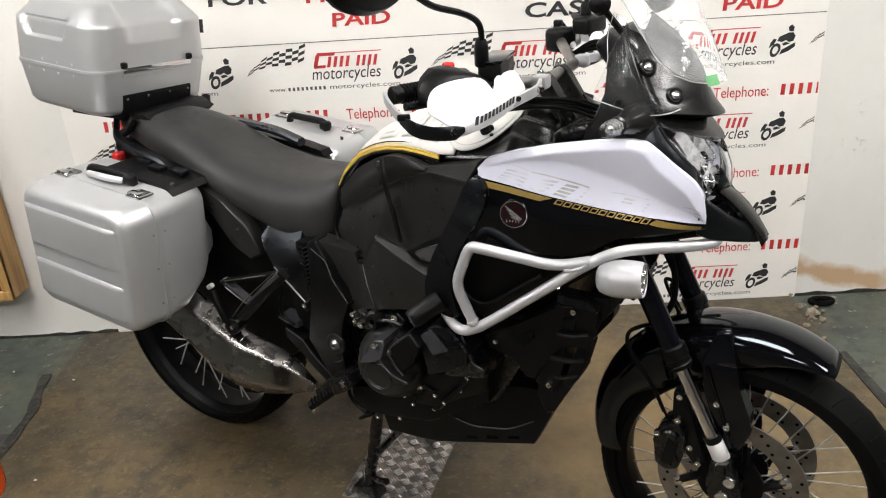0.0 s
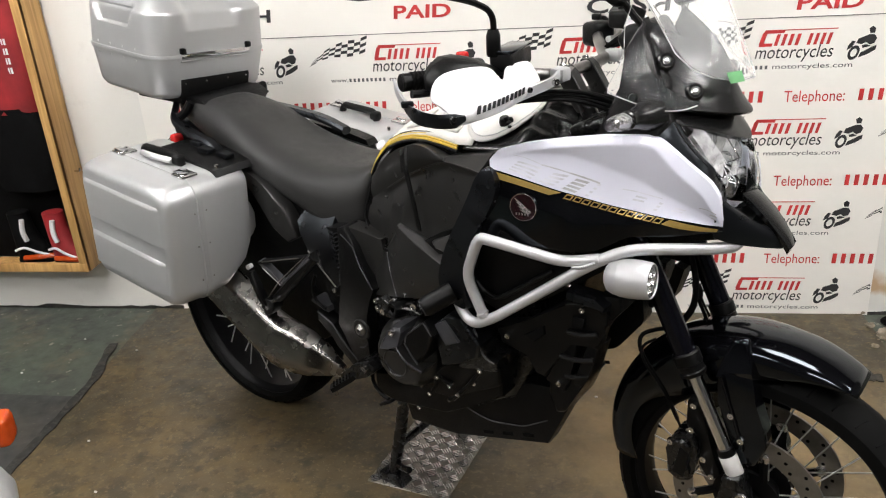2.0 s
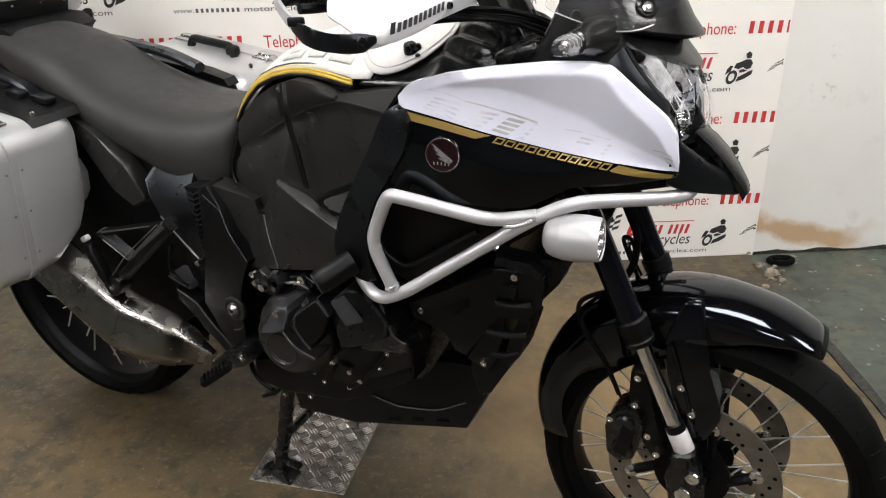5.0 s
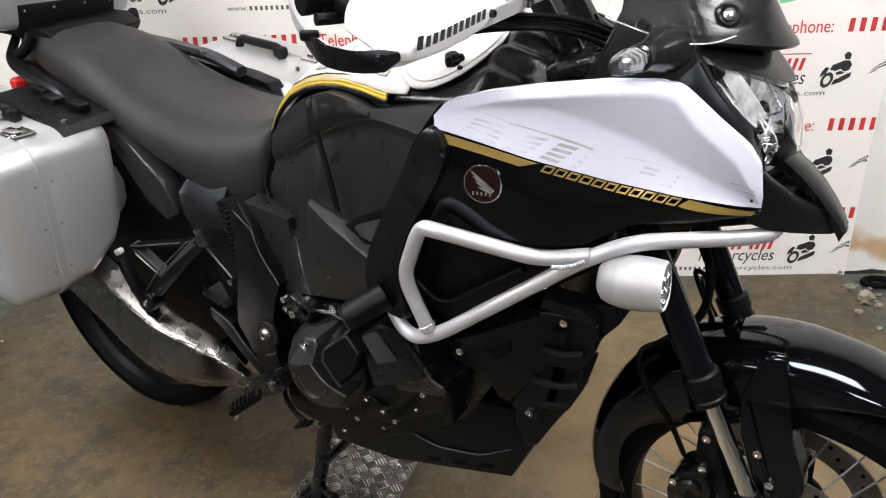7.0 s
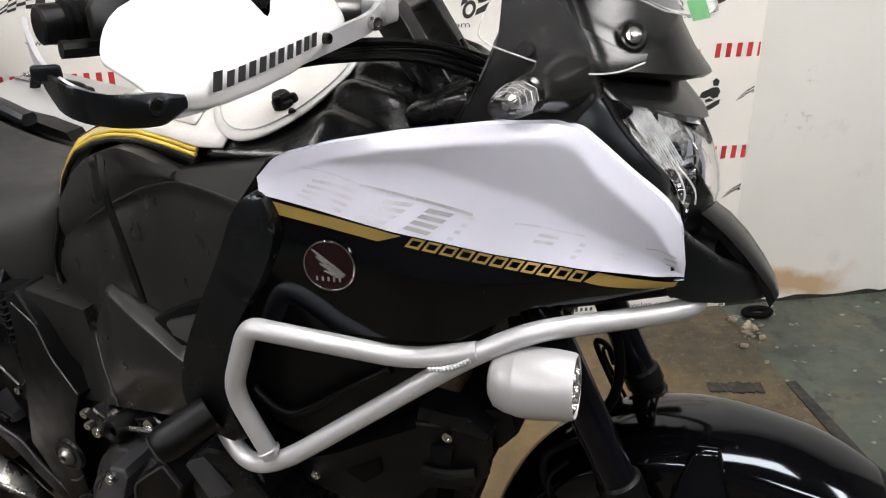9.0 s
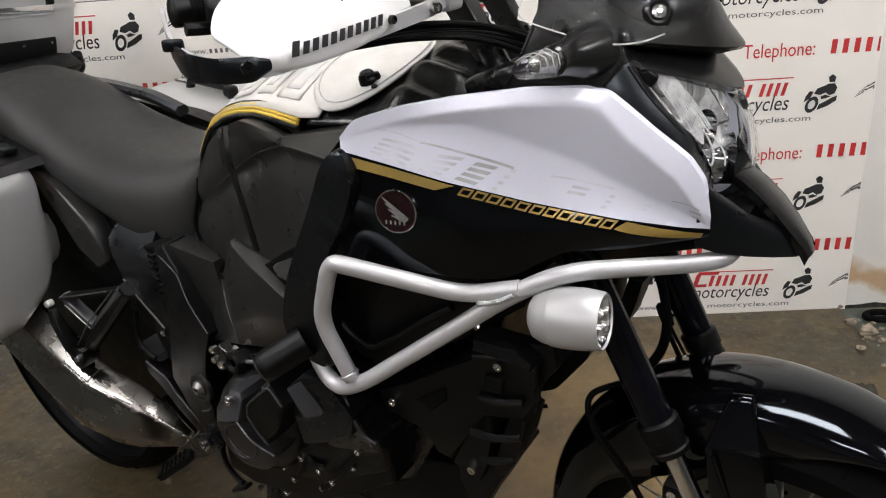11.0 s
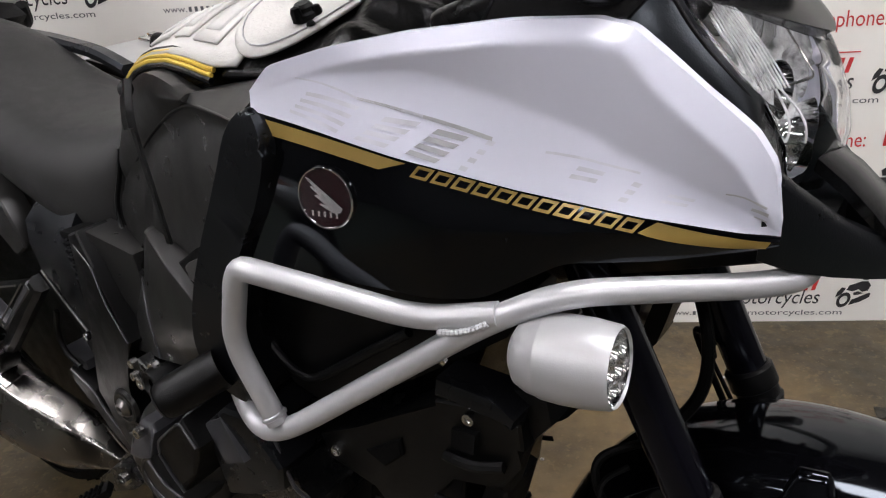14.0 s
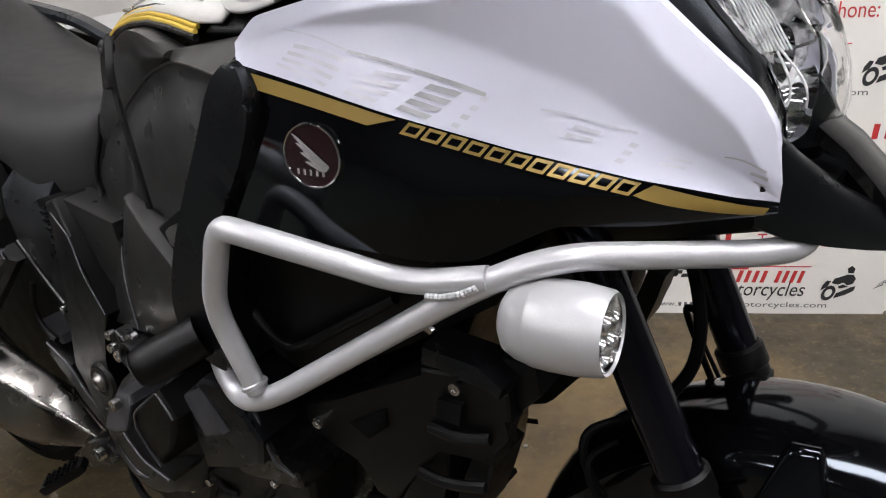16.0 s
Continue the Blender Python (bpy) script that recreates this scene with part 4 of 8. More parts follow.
def six_sided(c, d, up, a, b, n=4, r=0.17):
    """A six-sided ring with rounded corners round the place c."""
    d, up = Vector(d).normalized(), Vector(up)
    up = (up - d * up.dot(d)).normalized()
    side = d.cross(up)
    cs = [Vector((x * b, z * a, 0)) for x, z in ((0.30, 1.0), (1.0, 0.28), (0.66, -0.72), (-0.30, -1.0), (-1.0, -0.30), (-0.66, 0.78))]
    out = []
    for k in range(6):
        p, q, s = cs[k - 1], cs[k], cs[(k + 1) % 6]
        e, f = q + (p - q) * r, q + (s - q) * r
        for i in range(n + 1):
            u = i / n
            w = e * (1 - u) ** 2 + q * 2 * u * (1 - u) + f * u * u
            out.append(Vector(c) + side * w.x + up * w.y)
    return out


def silencer():
    axis = [(-0.181, 0.240, 0.664), (-0.161, 0.240, 0.654), (-0.031, 0.240, 0.574), (0.031, 0.240, 0.535), (0.131, 0.240, 0.472), (0.186, 0.240, 0.438), (0.224, 0.240, 0.416), (0.250, 0.239, 0.404), (0.278, 0.238, 0.398), (0.312, 0.236, 0.394), (0.365, 0.229, 0.386), (0.403, 0.222, 0.377), (0.435, 0.213, 0.362), (0.458, 0.207, 0.353)]
    size = [(0.055, 0.038), (0.068, 0.046), (0.074, 0.052), (0.075, 0.053), (0.077, 0.054), (0.081, 0.054), (0.083, 0.054), (0.084, 0.054), (0.081, 0.053), (0.077, 0.051), (0.066, 0.047), (0.050, 0.038), (0.030, 0.024), (0.018, 0.016)]
    pts = [v(*c) for c in axis]
    rings = []
    for i, (p, (a, b)) in enumerate(zip(pts, size)):
        d = (pts[max(i - 1, 0)] - p).normalized() + (p - pts[min(i + 1, len(pts) - 1)]).normalized()
        rings.append(six_sided(p, d, (0, 0, 1), a, b))
    body = part("silencer", loft(rings[:8]), SILENCER, bike, "polished steel silencer", sharp=40)
    part("collector_cone", loft(rings[7:]), SILENCER, body, sharp=40)
    part("weld_seam", tube(rings[7] + rings[7][:1], 0.0012, 6, 0), SILENCER, body)
    part("end_cap", loft([rings[0], [q + (rings[0][k] - rings[1][k]).normalized() * 0.03 for k, q in enumerate(rings[0])]]), PLASTIC, body)
    return body


silencer()


# passenger footrest bracket: an open triangle of cast alloy
def rest_bracket(sgn):
    def arm(a, b, w0, w1, l=0.245, k=0.010):
        d = math.dist(a, b)
        n = ((b[1] - a[1]) / d, -(b[0] - a[0]) / d)
        return loft([[v(p[0] + x * w * n[0], (l + y * k) * sgn, p[1] + x * w * n[1]) for x, y in ((-1, -1), (1, -1), (1, 0.2), (0.55, 1), (-0.55, 1), (-1, 0.2))] for p, w in ((a, w0), (b, w1))])
    ob = part("footrest_bracket", arm((0.450, 0.692), (0.262, 0.520), 0.0135, 0.012), PLASTIC, bike, "open cast footrest bracket")
    # this face and the inner arm get a paler colour, as if lit
    part("bracket_face", arm((0.440, 0.690), (0.318, 0.588), 0.0075, 0.0035, 0.253, 0.004), EDGEM, ob)
    part("bracket_edge", tube([v(0.428, 0.258 * sgn, 0.692), v(0.316, 0.258 * sgn, 0.600), v(0.258, 0.257 * sgn, 0.538)], 0.0013, 6, 0.01), DISC, ob, "thin steel-toned edge")
    top = part("bracket_arm", arm((0.430, 0.686), (0.238, 0.632), 0.0060, 0.0050), PLASTIC, ob)
    part("bracket_edge", tube([v(0.402, 0.2555 * sgn, 0.682), v(0.255, 0.2555 * sgn, 0.640)], 0.0016, 6, 0), DISC, top, "thin steel-toned edge")
    low = part("bracket_arm", arm((0.240, 0.634), (0.322, 0.590), 0.0085, 0.0055, 0.243), EDGEM, ob)
    part("bracket_edge", tube([v(0.252, 0.2545 * sgn, 0.622), v(0.318, 0.2545 * sgn, 0.586)], 0.0012, 6, 0), DISC, low, "thin steel-toned edge")
    part("bracket_foot", plate(eased([(0.236, 0.524), (0.250, 0.540), (0.288, 0.540), (0.290, 0.518), (0.272, 0.494), (0.246, 0.492)], 2), 0.236, 0.268, 0.005, 3, sgn), PLASTIC, ob)
    screw(v(0.266, 0.268 * sgn, 0.517), (0, -sgn, 0), 0.0055, ob)
    screw(v(0.285, 0.262 * sgn, 0.538), (0, -sgn, 0), 0.0038, ob)
    peg = part("folded_footrest", loft([[v(s + x * w, (l + y * w) * sgn, z + x * w * 0.4) for x, y in ((-1, -0.7), (-0.6, 1), (0.6, 1), (1, 0.7), (1, -0.7), (-1, -1))] for s, l, z, w in ((0.258, 0.262, 0.512, 0.008), (0.246, 0.264, 0.540, 0.011), (0.222, 0.262, 0.585, 0.011), (0.212, 0.260, 0.606, 0.008))]), PLASTIC, ob, "folded passenger footrest")
    part("footrest_tip", box(v(0.204, 0.258 * sgn, 0.617), (0.020, 0.014, 0.013), 0.004, 2, Euler((0, radians(-30), 0))), PALEGREY, peg, "small pale end")
    return ob


rest_bracket(1)
rest_bracket(-1)

# rear suspension and inner dark bulk under the seat
part("shock_absorber", tube([v(0.42, 0.0, 0.72), v(0.36, 0, 0.45)], 0.035, 16, 0), ENGINE, bike)
part("inner_mudguard", plate([(0.46, 0.76), (0.44, 0.56), (0.40, 0.50), (0.33, 0.54), (0.25, 0.625), (0.12, 0.685), (-0.02, 0.705), (-0.15, 0.70), (-0.32, 0.66), (-0.34, 0.70), (-0.24, 0.80), (0.05, 0.84), (0.40, 0.80)], -0.10, 0.155, 0.012, 2), PLASTIC, bike)
# widened plates, added as a dark stand-in for the inner parts
for l in (0.150, -0.095):
    part("hugger_filler", plate([(0.42, 0.52), (0.40, 0.66), (0.24, 0.705), (0.12, 0.705), (-0.04, 0.705), (-0.10, 0.66), (-0.11, 0.56), (-0.06, 0.515), (0.04, 0.455), (0.15, 0.385), (0.20, 0.365), (0.30, 0.36), (0.42, 0.44)], l - 0.018, l + 0.004, 0.006, 2), PLASTIC, bike)
part("tail_cowl", plate(eased([(-0.24, 0.90), (-0.20, 0.845), (0.02, 0.80), (0.30, 0.72), (0.42, 0.72), (0.42, 0.79), (0.10, 0.875), (-0.16, 0.93), (-0.235, 0.94)], 1), -0.07, 0.12, 0.02, 3), SATIN, bike)
part("tail_lamp", box((-0.235, -0.03, 0.905), (0.05, 0.11, 0.04), 0.012, 3), RED, bike, "red tail lamp")
for sgn in (1, -1):
    part("rear_indicator", box(v(-0.205, 0.030 + 0.105 * sgn, 0.888), (0.026, 0.034, 0.026), 0.008, 3), RED, bike, "red-tinted rear lamp")


# subframe side cover: long sloping spar below the seat
def spar(sgn):
    o = part("subframe_cover", plate(eased([(0.075, 0.855, 0.165), (0.14, 0.853, 0.178), (0.215, 0.830, 0.19), (0.30, 0.775, 0.198), (0.342, 0.705, 0.20), (0.300, 0.680, 0.198), (0.245, 0.702, 0.19), (0.165, 0.785, 0.178)], 1), 0.160, 0.19, 0.008, 3, sgn), COWLM, bike, "satin dark subframe cover")
    p = part("frame_cover", plate([(0.335, 0.745, 0.186), (0.352, 0.790, 0.150), (0.452, 0.790, 0.150), (0.464, 0.745, 0.198), (0.478, 0.690, 0.205), (0.488, 0.615, 0.205), (0.470, 0.595, 0.205), (0.383, 0.679, 0.205), (0.352, 0.715, 0.198)], 0.120, 0.205, 0.004, 2, sgn), SATIN, bike, "angular satin black frame cover")
    part("edge_trim", tube([v(0.384, 0.2065 * sgn, 0.680), v(0.428, 0.2075 * sgn, 0.638), v(0.468, 0.2065 * sgn, 0.600)], 0.0021, 8, 0.02), DISC, p, "thin steel-toned edge")
    screw(v(0.466, 0.206 * sgn, 0.590), (0, -sgn, 0), 0.006, p)
    part("cover_tab", plate([(0.452, 0.602), (0.480, 0.610), (0.484, 0.580), (0.462, 0.568), (0.440, 0.582)], 0.17, 0.202, 0.004, 2, sgn), PLASTIC, p)
    h = part("heel_guard", plate([(0.396, 0.518), (0.452, 0.494), (0.470, 0.466), (0.535, 0.401), (0.555, 0.372), (0.530, 0.366), (0.455, 0.430), (0.430, 0.468), (0.392, 0.490)], 0.17, 0.214, 0.004, 2, sgn), PLASTIC, bike, "black heel guard")
    part("edge_trim", tube([v(0.399, 0.2155 * sgn, 0.516), v(0.453, 0.2165 * sgn, 0.493), v(0.470, 0.2165 * sgn, 0.464), v(0.534, 0.2155 * sgn, 0.401)], 0.0018, 8, 0.015), EDGEM, h)
    part("guard_bar", plate([(0.366, 0.534), (0.372, 0.542), (0.430, 0.534), (0.434, 0.520), (0.424, 0.516)], 0.16, 0.206, 0.003, 2, sgn), EDGEM, h)
    part("hanger_boss", plate(eased([(0.405, 0.640), (0.430, 0.640), (0.456, 0.585), (0.470, 0.540), (0.462, 0.500), (0.430, 0.510), (0.410, 0.560)], 1), 0.14, 0.188, 0.006, 2, sgn), PLASTIC, bike)
    part("brake_pedal_link", tube([v(0.405, 0.212 * sgn, 0.62), v(0.388, 0.214 * sgn, 0.58), v(0.395, 0.214 * sgn, 0.545), v(0.43, 0.214 * sgn, 0.53)], 0.0045, 8, 0.02), PLASTIC, bike)


spar(1)
spar(-1)


# grab rails at the tail and the luggage plate
def grab_rail(pts, label):
    path = smooth_path([v(*p) for p in pts], 0.04, 6)
    rings = []
    for i, p in enumerate(path):
        k = 0.6 + 0.4 * math.sin(math.pi * min(1, i / (len(path) - 1) * 1.6 + 0.12) / 2)
        rings.append([p + Vector((0.002, a * k, b * k)) for a, b in ((0.016, 0.003), (0.010, 0.010), (-0.010, 0.010), (-0.016, 0.003), (-0.016, -0.006), (-0.008, -0.011), (0.008, -0.011), (0.016, -0.006))])
    part("grab_rail", loft(rings), SATIN, bike, label)


grab_rail(((-0.225, 0.100, 0.985), (-0.150, 0.172, 0.956), (-0.091, 0.180, 0.937), (-0.032, 0.183, 0.924), (0.031, 0.183, 0.910), (0.062, 0.183, 0.884), (0.090, 0.180, 0.845)), "satin black grab rail")
grab_rail(((-0.215, 0.0, 0.985), (-0.185, -0.06, 0.968), (-0.141, -0.082, 0.960), (0.045, -0.090, 0.946), (0.181, -0.092, 0.930), (0.265, -0.090, 0.905)), "satin black grab rail")
part("luggage_plate", plate([(-0.40, 1.008), (-0.10, 1.006), (-0.06, 0.985), (-0.09, 0.965), (-0.20, 0.985), (-0.40, 0.992)], -0.11, 0.11, 0.005, 2), PLASTIC, bike)
for sgn in (1, -1):
    part("rack_strut", tube([v(-0.11, 0.13 * sgn, 1.0), v(-0.13, 0.145 * sgn, 0.965), v(-0.165, 0.150 * sgn, 0.955)], 0.012, 10, 0.02), PLASTIC, bike)


# seat
def ring_of(s, prof, lean=0.0):
    """A closed ring from half a profile of (l, z), top to bottom."""
    right = [v(s + lean * (z - prof[0][1]), l, z) for l, z in prof]
    left = [v(s + lean * (z - prof[0][1]), -l, z) for l, z in prof[::-1] if l > 0.0005]
    return right + left


def seat():
    rows = []
    for s, w, zt, ze, zb in ((-0.235, 0.048, 0.990, 0.975, 0.955), (-0.215, 0.080, 1.004, 0.985, 0.950), (-0.12, 0.104, 1.006, 0.978, 0.918), (-0.02, 0.121, 0.996, 0.960, 0.880), (0.06, 0.131, 0.975, 0.935, 0.850), (0.12, 0.138, 0.945, 0.905, 0.832),
                             (0.18, 0.142, 0.917, 0.882, 0.812), (0.28, 0.148, 0.890, 0.852, 0.778), (0.38, 0.150, 0.880, 0.832, 0.738), (0.455, 0.144, 0.883, 0.826, 0.712), (0.515, 0.126, 0.893, 0.832, 0.718), (0.550, 0.100, 0.900, 0.845, 0.750)):
        prof = [(0, zt - 0.002), (w * 0.42, zt - 0.002), (w * 0.74, zt * 0.82 + ze * 0.18), (w * 0.97, zt * 0.26 + ze * 0.74), (w * 1.03, ze * 0.80 + zb * 0.20), (w * 1.02, ze * 0.40 + zb * 0.60), (w * 0.93, zb), (0, zb)]
        rows.append([Vector((p.x, p.y * (0.90 if p.y > 0 else 1.0), p.z)) + v(0, 0.024, 0) for p in ring_of(s, prof)])
    bm = loft(rows)
    bm.verts.ensure_lookup_table()
    hard = bm.edges.layers.float.new("crease_edge")
    per = len(rows[0])
    for e in bm.edges:
        i, j = (q.index % per for q in e.verts)
        if i == j and i in (3, per - 3):
            e[hard] = 0.72
    for f in bm.faces:
        ks = sorted(q.index % per for q in f.verts)
        f.material_index = 1 if len(ks) == 4 and ks[0] >= 3 and ks[-1] <= per - 3 else 0
    ob = part("seat", bm, SEATV, bike, "grey vinyl stepped seat with darker sides", sharp=180)
    ob.data.materials.append(SEATSIDE)
    md = ob.modifiers.new("round", "SUBSURF")
    md.levels = md.render_levels = 2
    return ob


seat()


# tank with its fitted cover
def tank():
    rows = []
    for s, w, zt, zm, zb in ((0.535, 0.110, 0.875, 0.83, 0.74), (0.585, 0.150, 0.942, 0.885, 0.70), (0.63, 0.172, 0.982, 0.922, 0.66), (0.72, 0.200, 1.026, 0.955, 0.65), (0.82, 0.224, 1.052, 0.968, 0.65), (0.93, 0.237, 1.070, 0.975, 0.66), (1.03, 0.232, 1.074, 0.975, 0.68), (1.12, 0.20, 1.055, 0.97, 0.72), (1.17, 0.16, 1.03, 0.95, 0.76)):
        prof = [(0, zt), (w * 0.38, zt - 0.004), (w * 0.72, zt * 0.66 + zm * 0.34), (w * 0.93, zm + 0.012), (w * 0.95, zm - 0.03), (w * 0.84, zm * 0.5 + zb * 0.5), (w * 0.72, zb), (0, zb)]
        rows.append(ring_of(s, prof))
    ob = part("fuel_tank", loft(rows), LEATHER, bike, "fuel tank in a black leatherette cover", sharp=180)
    md = ob.modifiers.new("round", "SUBSURF")
    md.levels = md.render_levels = 2
    return ob


fuel_tank = tank()


def tank_top(s, q):
    """A place on the tank's crown: along it, and -1 to 1 across."""
    ks = [(0.545, 0.117, 0.915, 0.878), (0.585, 0.139, 0.958, 0.920), (0.616, 0.153, 0.985, 0.946), (0.65, 0.166, 1.010, 0.972), (0.70, 0.181, 1.035, 0.995), (0.74, 0.191, 1.048, 1.006), (0.79, 0.204, 1.060, 1.013), (0.84, 0.218, 1.068, 1.013), (0.89, 0.231, 1.076, 1.009), (0.96, 0.233, 1.080, 1.014), (1.03, 0.226, 1.080, 1.018), (1.12, 0.19, 1.062, 1.005)]
    for a, b in zip(ks, ks[1:]):
        if s <= b[0]:
            u = max(0, (s - a[0]) / (b[0] - a[0]))
            w, zt, ze = (a[i] + (b[i] - a[i]) * u for i in (1, 2, 3))
            break
    else:
        w, zt, ze = ks[-1][1:]
    return v(s, w * q, zt - (zt - ze) * abs(q) ** 2.6)


def patch(name, s0, s1, q0, q1, mat, parent, label="", lift=0.004, n=16, m=16, edge=None):
    bm = bmesh.new()
    g = []
    for i in range(n + 1):
        s = s0 + (s1 - s0) * i / n
        a, b = (q0, q1) if edge is None else edge(i / n)
        g.append([tank_top(s, a + (b - a) * j / m) + Vector((0, 0, lift)) for j in range(m + 1)])
    vv = [[bm.verts.new(p) for p in r] for r in g]
    for i in range(n):
        for j in range(m):
            bm.faces.new((vv[i][j], vv[i + 1][j], vv[i + 1][j + 1], vv[i][j + 1]))
    ob = part(name, bm, mat, parent, label, sharp=60)
    md = ob.modifiers.new("thickness", "SOLIDIFY")
    md.thickness, md.offset = 0.003, -1
    return ob


def crown_edge(u):
    q = 0.93 + 0.03 * min(1, u * 3)
    return (-q, q)


tw = patch("tank_top_panel", 0.556, 0.925, 0, 0, WLEATHER, bike, "white leatherette top panel of the tank cover", 0.003, 30, 24, crown_edge)
for sgn in (1, -1):
    line = []
    for i in range(31):
        u = i / 30
        s = 0.548 + 0.345 * u
        line.append(tank_top(s, sgn * 0.98) + Vector((0, 0, 0.003)))
    for k in range(3):
        part("yellow_piping", tube([p + Vector((-0.0015 * k, sgn * 0.0050 * k, 0.0036 * k - 0.005)) for p in line], 0.0025, 8, 0), PIPING, tw, "padded yellow piping")
    part("black_piping", tube([p + Vector((-0.003, sgn * 0.0145, 0.0045)) for p in line], 0.0028, 8, 0), LEATHER, tw)
    part("black_piping", tube([p + Vector((0.003, -sgn * 0.003, -0.0095)) for p in line], 0.0034, 8, 0), LEATHER, tw)
    part("stitching", tube([p + Vector((0.010, -sgn * 0.006, -0.022)) for p in line[4:]], 0.0011, 6, 0), INKG, tw, "pale stitched seam")
# pale stitched lettering-like pads on the cover, kept as plain raised blocks
for s0, s1, q0, q1 in ((0.705, 0.752, 0.52, 0.86), (0.772, 0.808, 0.52, 0.86), (0.825, 0.875, 0.48, 0.88)):
    patch("quilted_pad", s0, s1, q0, q1, WLEATHER, tw, "", 0.007, 5, 6)
    patch("pad_shade", s0 + 0.010, s1 - 0.010, q0 + 0.06, q1 - 0.06, PALEGREY, tw, "grey stitched inset", 0.0085, 5, 6)
fl = patch("filler_flap", 0.872, 1.018, 0, 0, WLEATHER, bike, "white flap over the fuel filler", 0.007, 24, 16, lambda u: (0.52 - 0.42 * math.sqrt(max(0.01, 1 - (2 * u - 1) ** 2)), 0.52 + 0.42 * math.sqrt(max(0.01, 1 - (2 * u - 1) ** 2))))
rim_line = [tank_top(0.945 + 0.066 * math.cos(a), 0.52 + 0.38 * math.sin(a)) + Vector((0, 0, 0.0085)) for a in [2 * math.pi * k / 36 for k in range(37)]]
part("flap_seam", tube(rim_line, 0.0008, 6, 0), GREYDECAL, fl, "stitched seam")
screw_at = tank_top(0.972, 0.74)
valve = part("flap_valve", lathe([(0.0005, 0.012), (0.007, 0.012), (0.0095, 0.009), (0.0095, 0.005), (0.012, 0.003), (0.012, -0.004)], screw_at + Vector((0, 0, 0.008)), (0, -0.25, 0.97), 16), PLASTIC, fl, "low black valve knob")
for k in range(3):
    a = 0.6 + 2 * math.pi * k / 3
    part("valve_lobe", lathe([(0.0005, 0.010), (0.004, 0.009), (0.0055, 0.005), (0.0055, -0.004)], screw_at + Vector((0.011 * math.cos(a), 0.011 * math.sin(a), 0.008)), (0, -0.25, 0.97), 10), PLASTIC, valve)
part("flap_stud", lathe([(0.0005, 0.003), (0.003, 0.003), (0.0045, 0.0)], tank_top(0.990, 0.80) + Vector((0, 0, 0.009)), (0, -0.25, 0.97), 10), PLASTIC, fl)


# padded dark panel ahead of the cover: one cushion with soft swellings
def cushion():
    spots = [(1.058, 0.030 + 0.052 * k) for k in range(-3, 4)]
    bm = bmesh.new()
    vv = []
    for i in range(41):
        s = 0.905 + 0.225 * i / 40
        row = []
        for j in range(61):
            p = tank_top(s, -0.97 + 1.94 * j / 60)
            swell = sum(0.017 * math.exp(-((p.x - a) / 0.048) ** 4 - ((-p.y - c) / 0.021) ** 2) for a, c in spots)
            row.append(bm.verts.new(p + Vector((0, 0, swell - 0.004))))
        vv.append(row)
    for i in range(40):
        for j in range(60):
            bm.faces.new((vv[i][j], vv[i + 1][j], vv[i + 1][j + 1], vv[i][j + 1]))
    ob = part("tank_pad", bm, LEATHER, fuel_tank, "quilted black leatherette pad", sharp=180)
    md = ob.modifiers.new("thickness", "SOLIDIFY")
    md.thickness, md.offset = 0.004, -1


cushion()


# side cowl below the tank
def skin(top, low, sgn, n=32, m=12, out=None, cut=0):
    """A panel between two lines of (s, l, z), pushed outward by out(share along, share down)."""
    A, B = (spline([v(*p) for p in line], n + 1) for line in (top, low))
    for _ in range(cut):
        A, B = (q[:1] + [(a + b * 2 + c) / 4 for a, b, c in zip(q, q[1:], q[2:])] + q[-1:] for q in (A, B))
    g = []
    for i, (a, b) in enumerate(zip(A, B)):
        row = []
        for j in range(m + 1):
            p = a.lerp(b, j / m)
            row.append(Vector((p.x, (p.y - (out(i / n, j / m) if out else 0)) * sgn, p.z)))
        g.append(row)
    return g


RIDGE = ((0.576, 0.150, 0.834), (0.650, 0.175, 0.878), (0.731, 0.203, 0.925), (0.816, 0.230, 0.967), (0.878, 0.249, 0.989), (0.937, 0.268, 0.991), (0.987, 0.287, 0.992))
SEAM = ((0.571, 0.141, 0.883), (0.641, 0.167, 0.944), (0.711, 0.196, 0.982), (0.773, 0.218, 1.004), (0.817, 0.233, 1.006), (0.876, 0.247, 0.996))
FACE_LOW = ((0.560, 0.158, 0.782), (0.598, 0.178, 0.739), (0.660, 0.202, 0.742), (0.700, 0.216, 0.790), (0.716, 0.221, 0.814), (0.771, 0.228, 0.806), (0.810, 0.240, 0.803), (0.852, 0.254, 0.822), (0.895, 0.268, 0.846), (0.950, 0.288, 0.870))
RIB_HIGH = ((0.712, 0.219, 0.817), (0.761, 0.227, 0.806), (0.800, 0.237, 0.802), (0.853, 0.253, 0.788), (0.895, 0.268, 0.792))
RIB_LOW = ((0.717, 0.227, 0.813), (0.786, 0.254, 0.796), (0.832, 0.269, 0.787), (0.878, 0.284, 0.778), (0.905, 0.292, 0.772))
UNDER_HIGH = ((0.599, 0.182, 0.735), (0.655, 0.204, 0.740), (0.695, 0.220, 0.786), (0.719, 0.229, 0.813), (0.786, 0.254, 0.795), (0.832, 0.268, 0.786), (0.905, 0.290, 0.771))
UNDER_LOW = ((0.612, 0.217, 0.618), (0.660, 0.228, 0.632), (0.707, 0.240, 0.645), (0.781, 0.256, 0.668), (0.905, 0.284, 0.705))


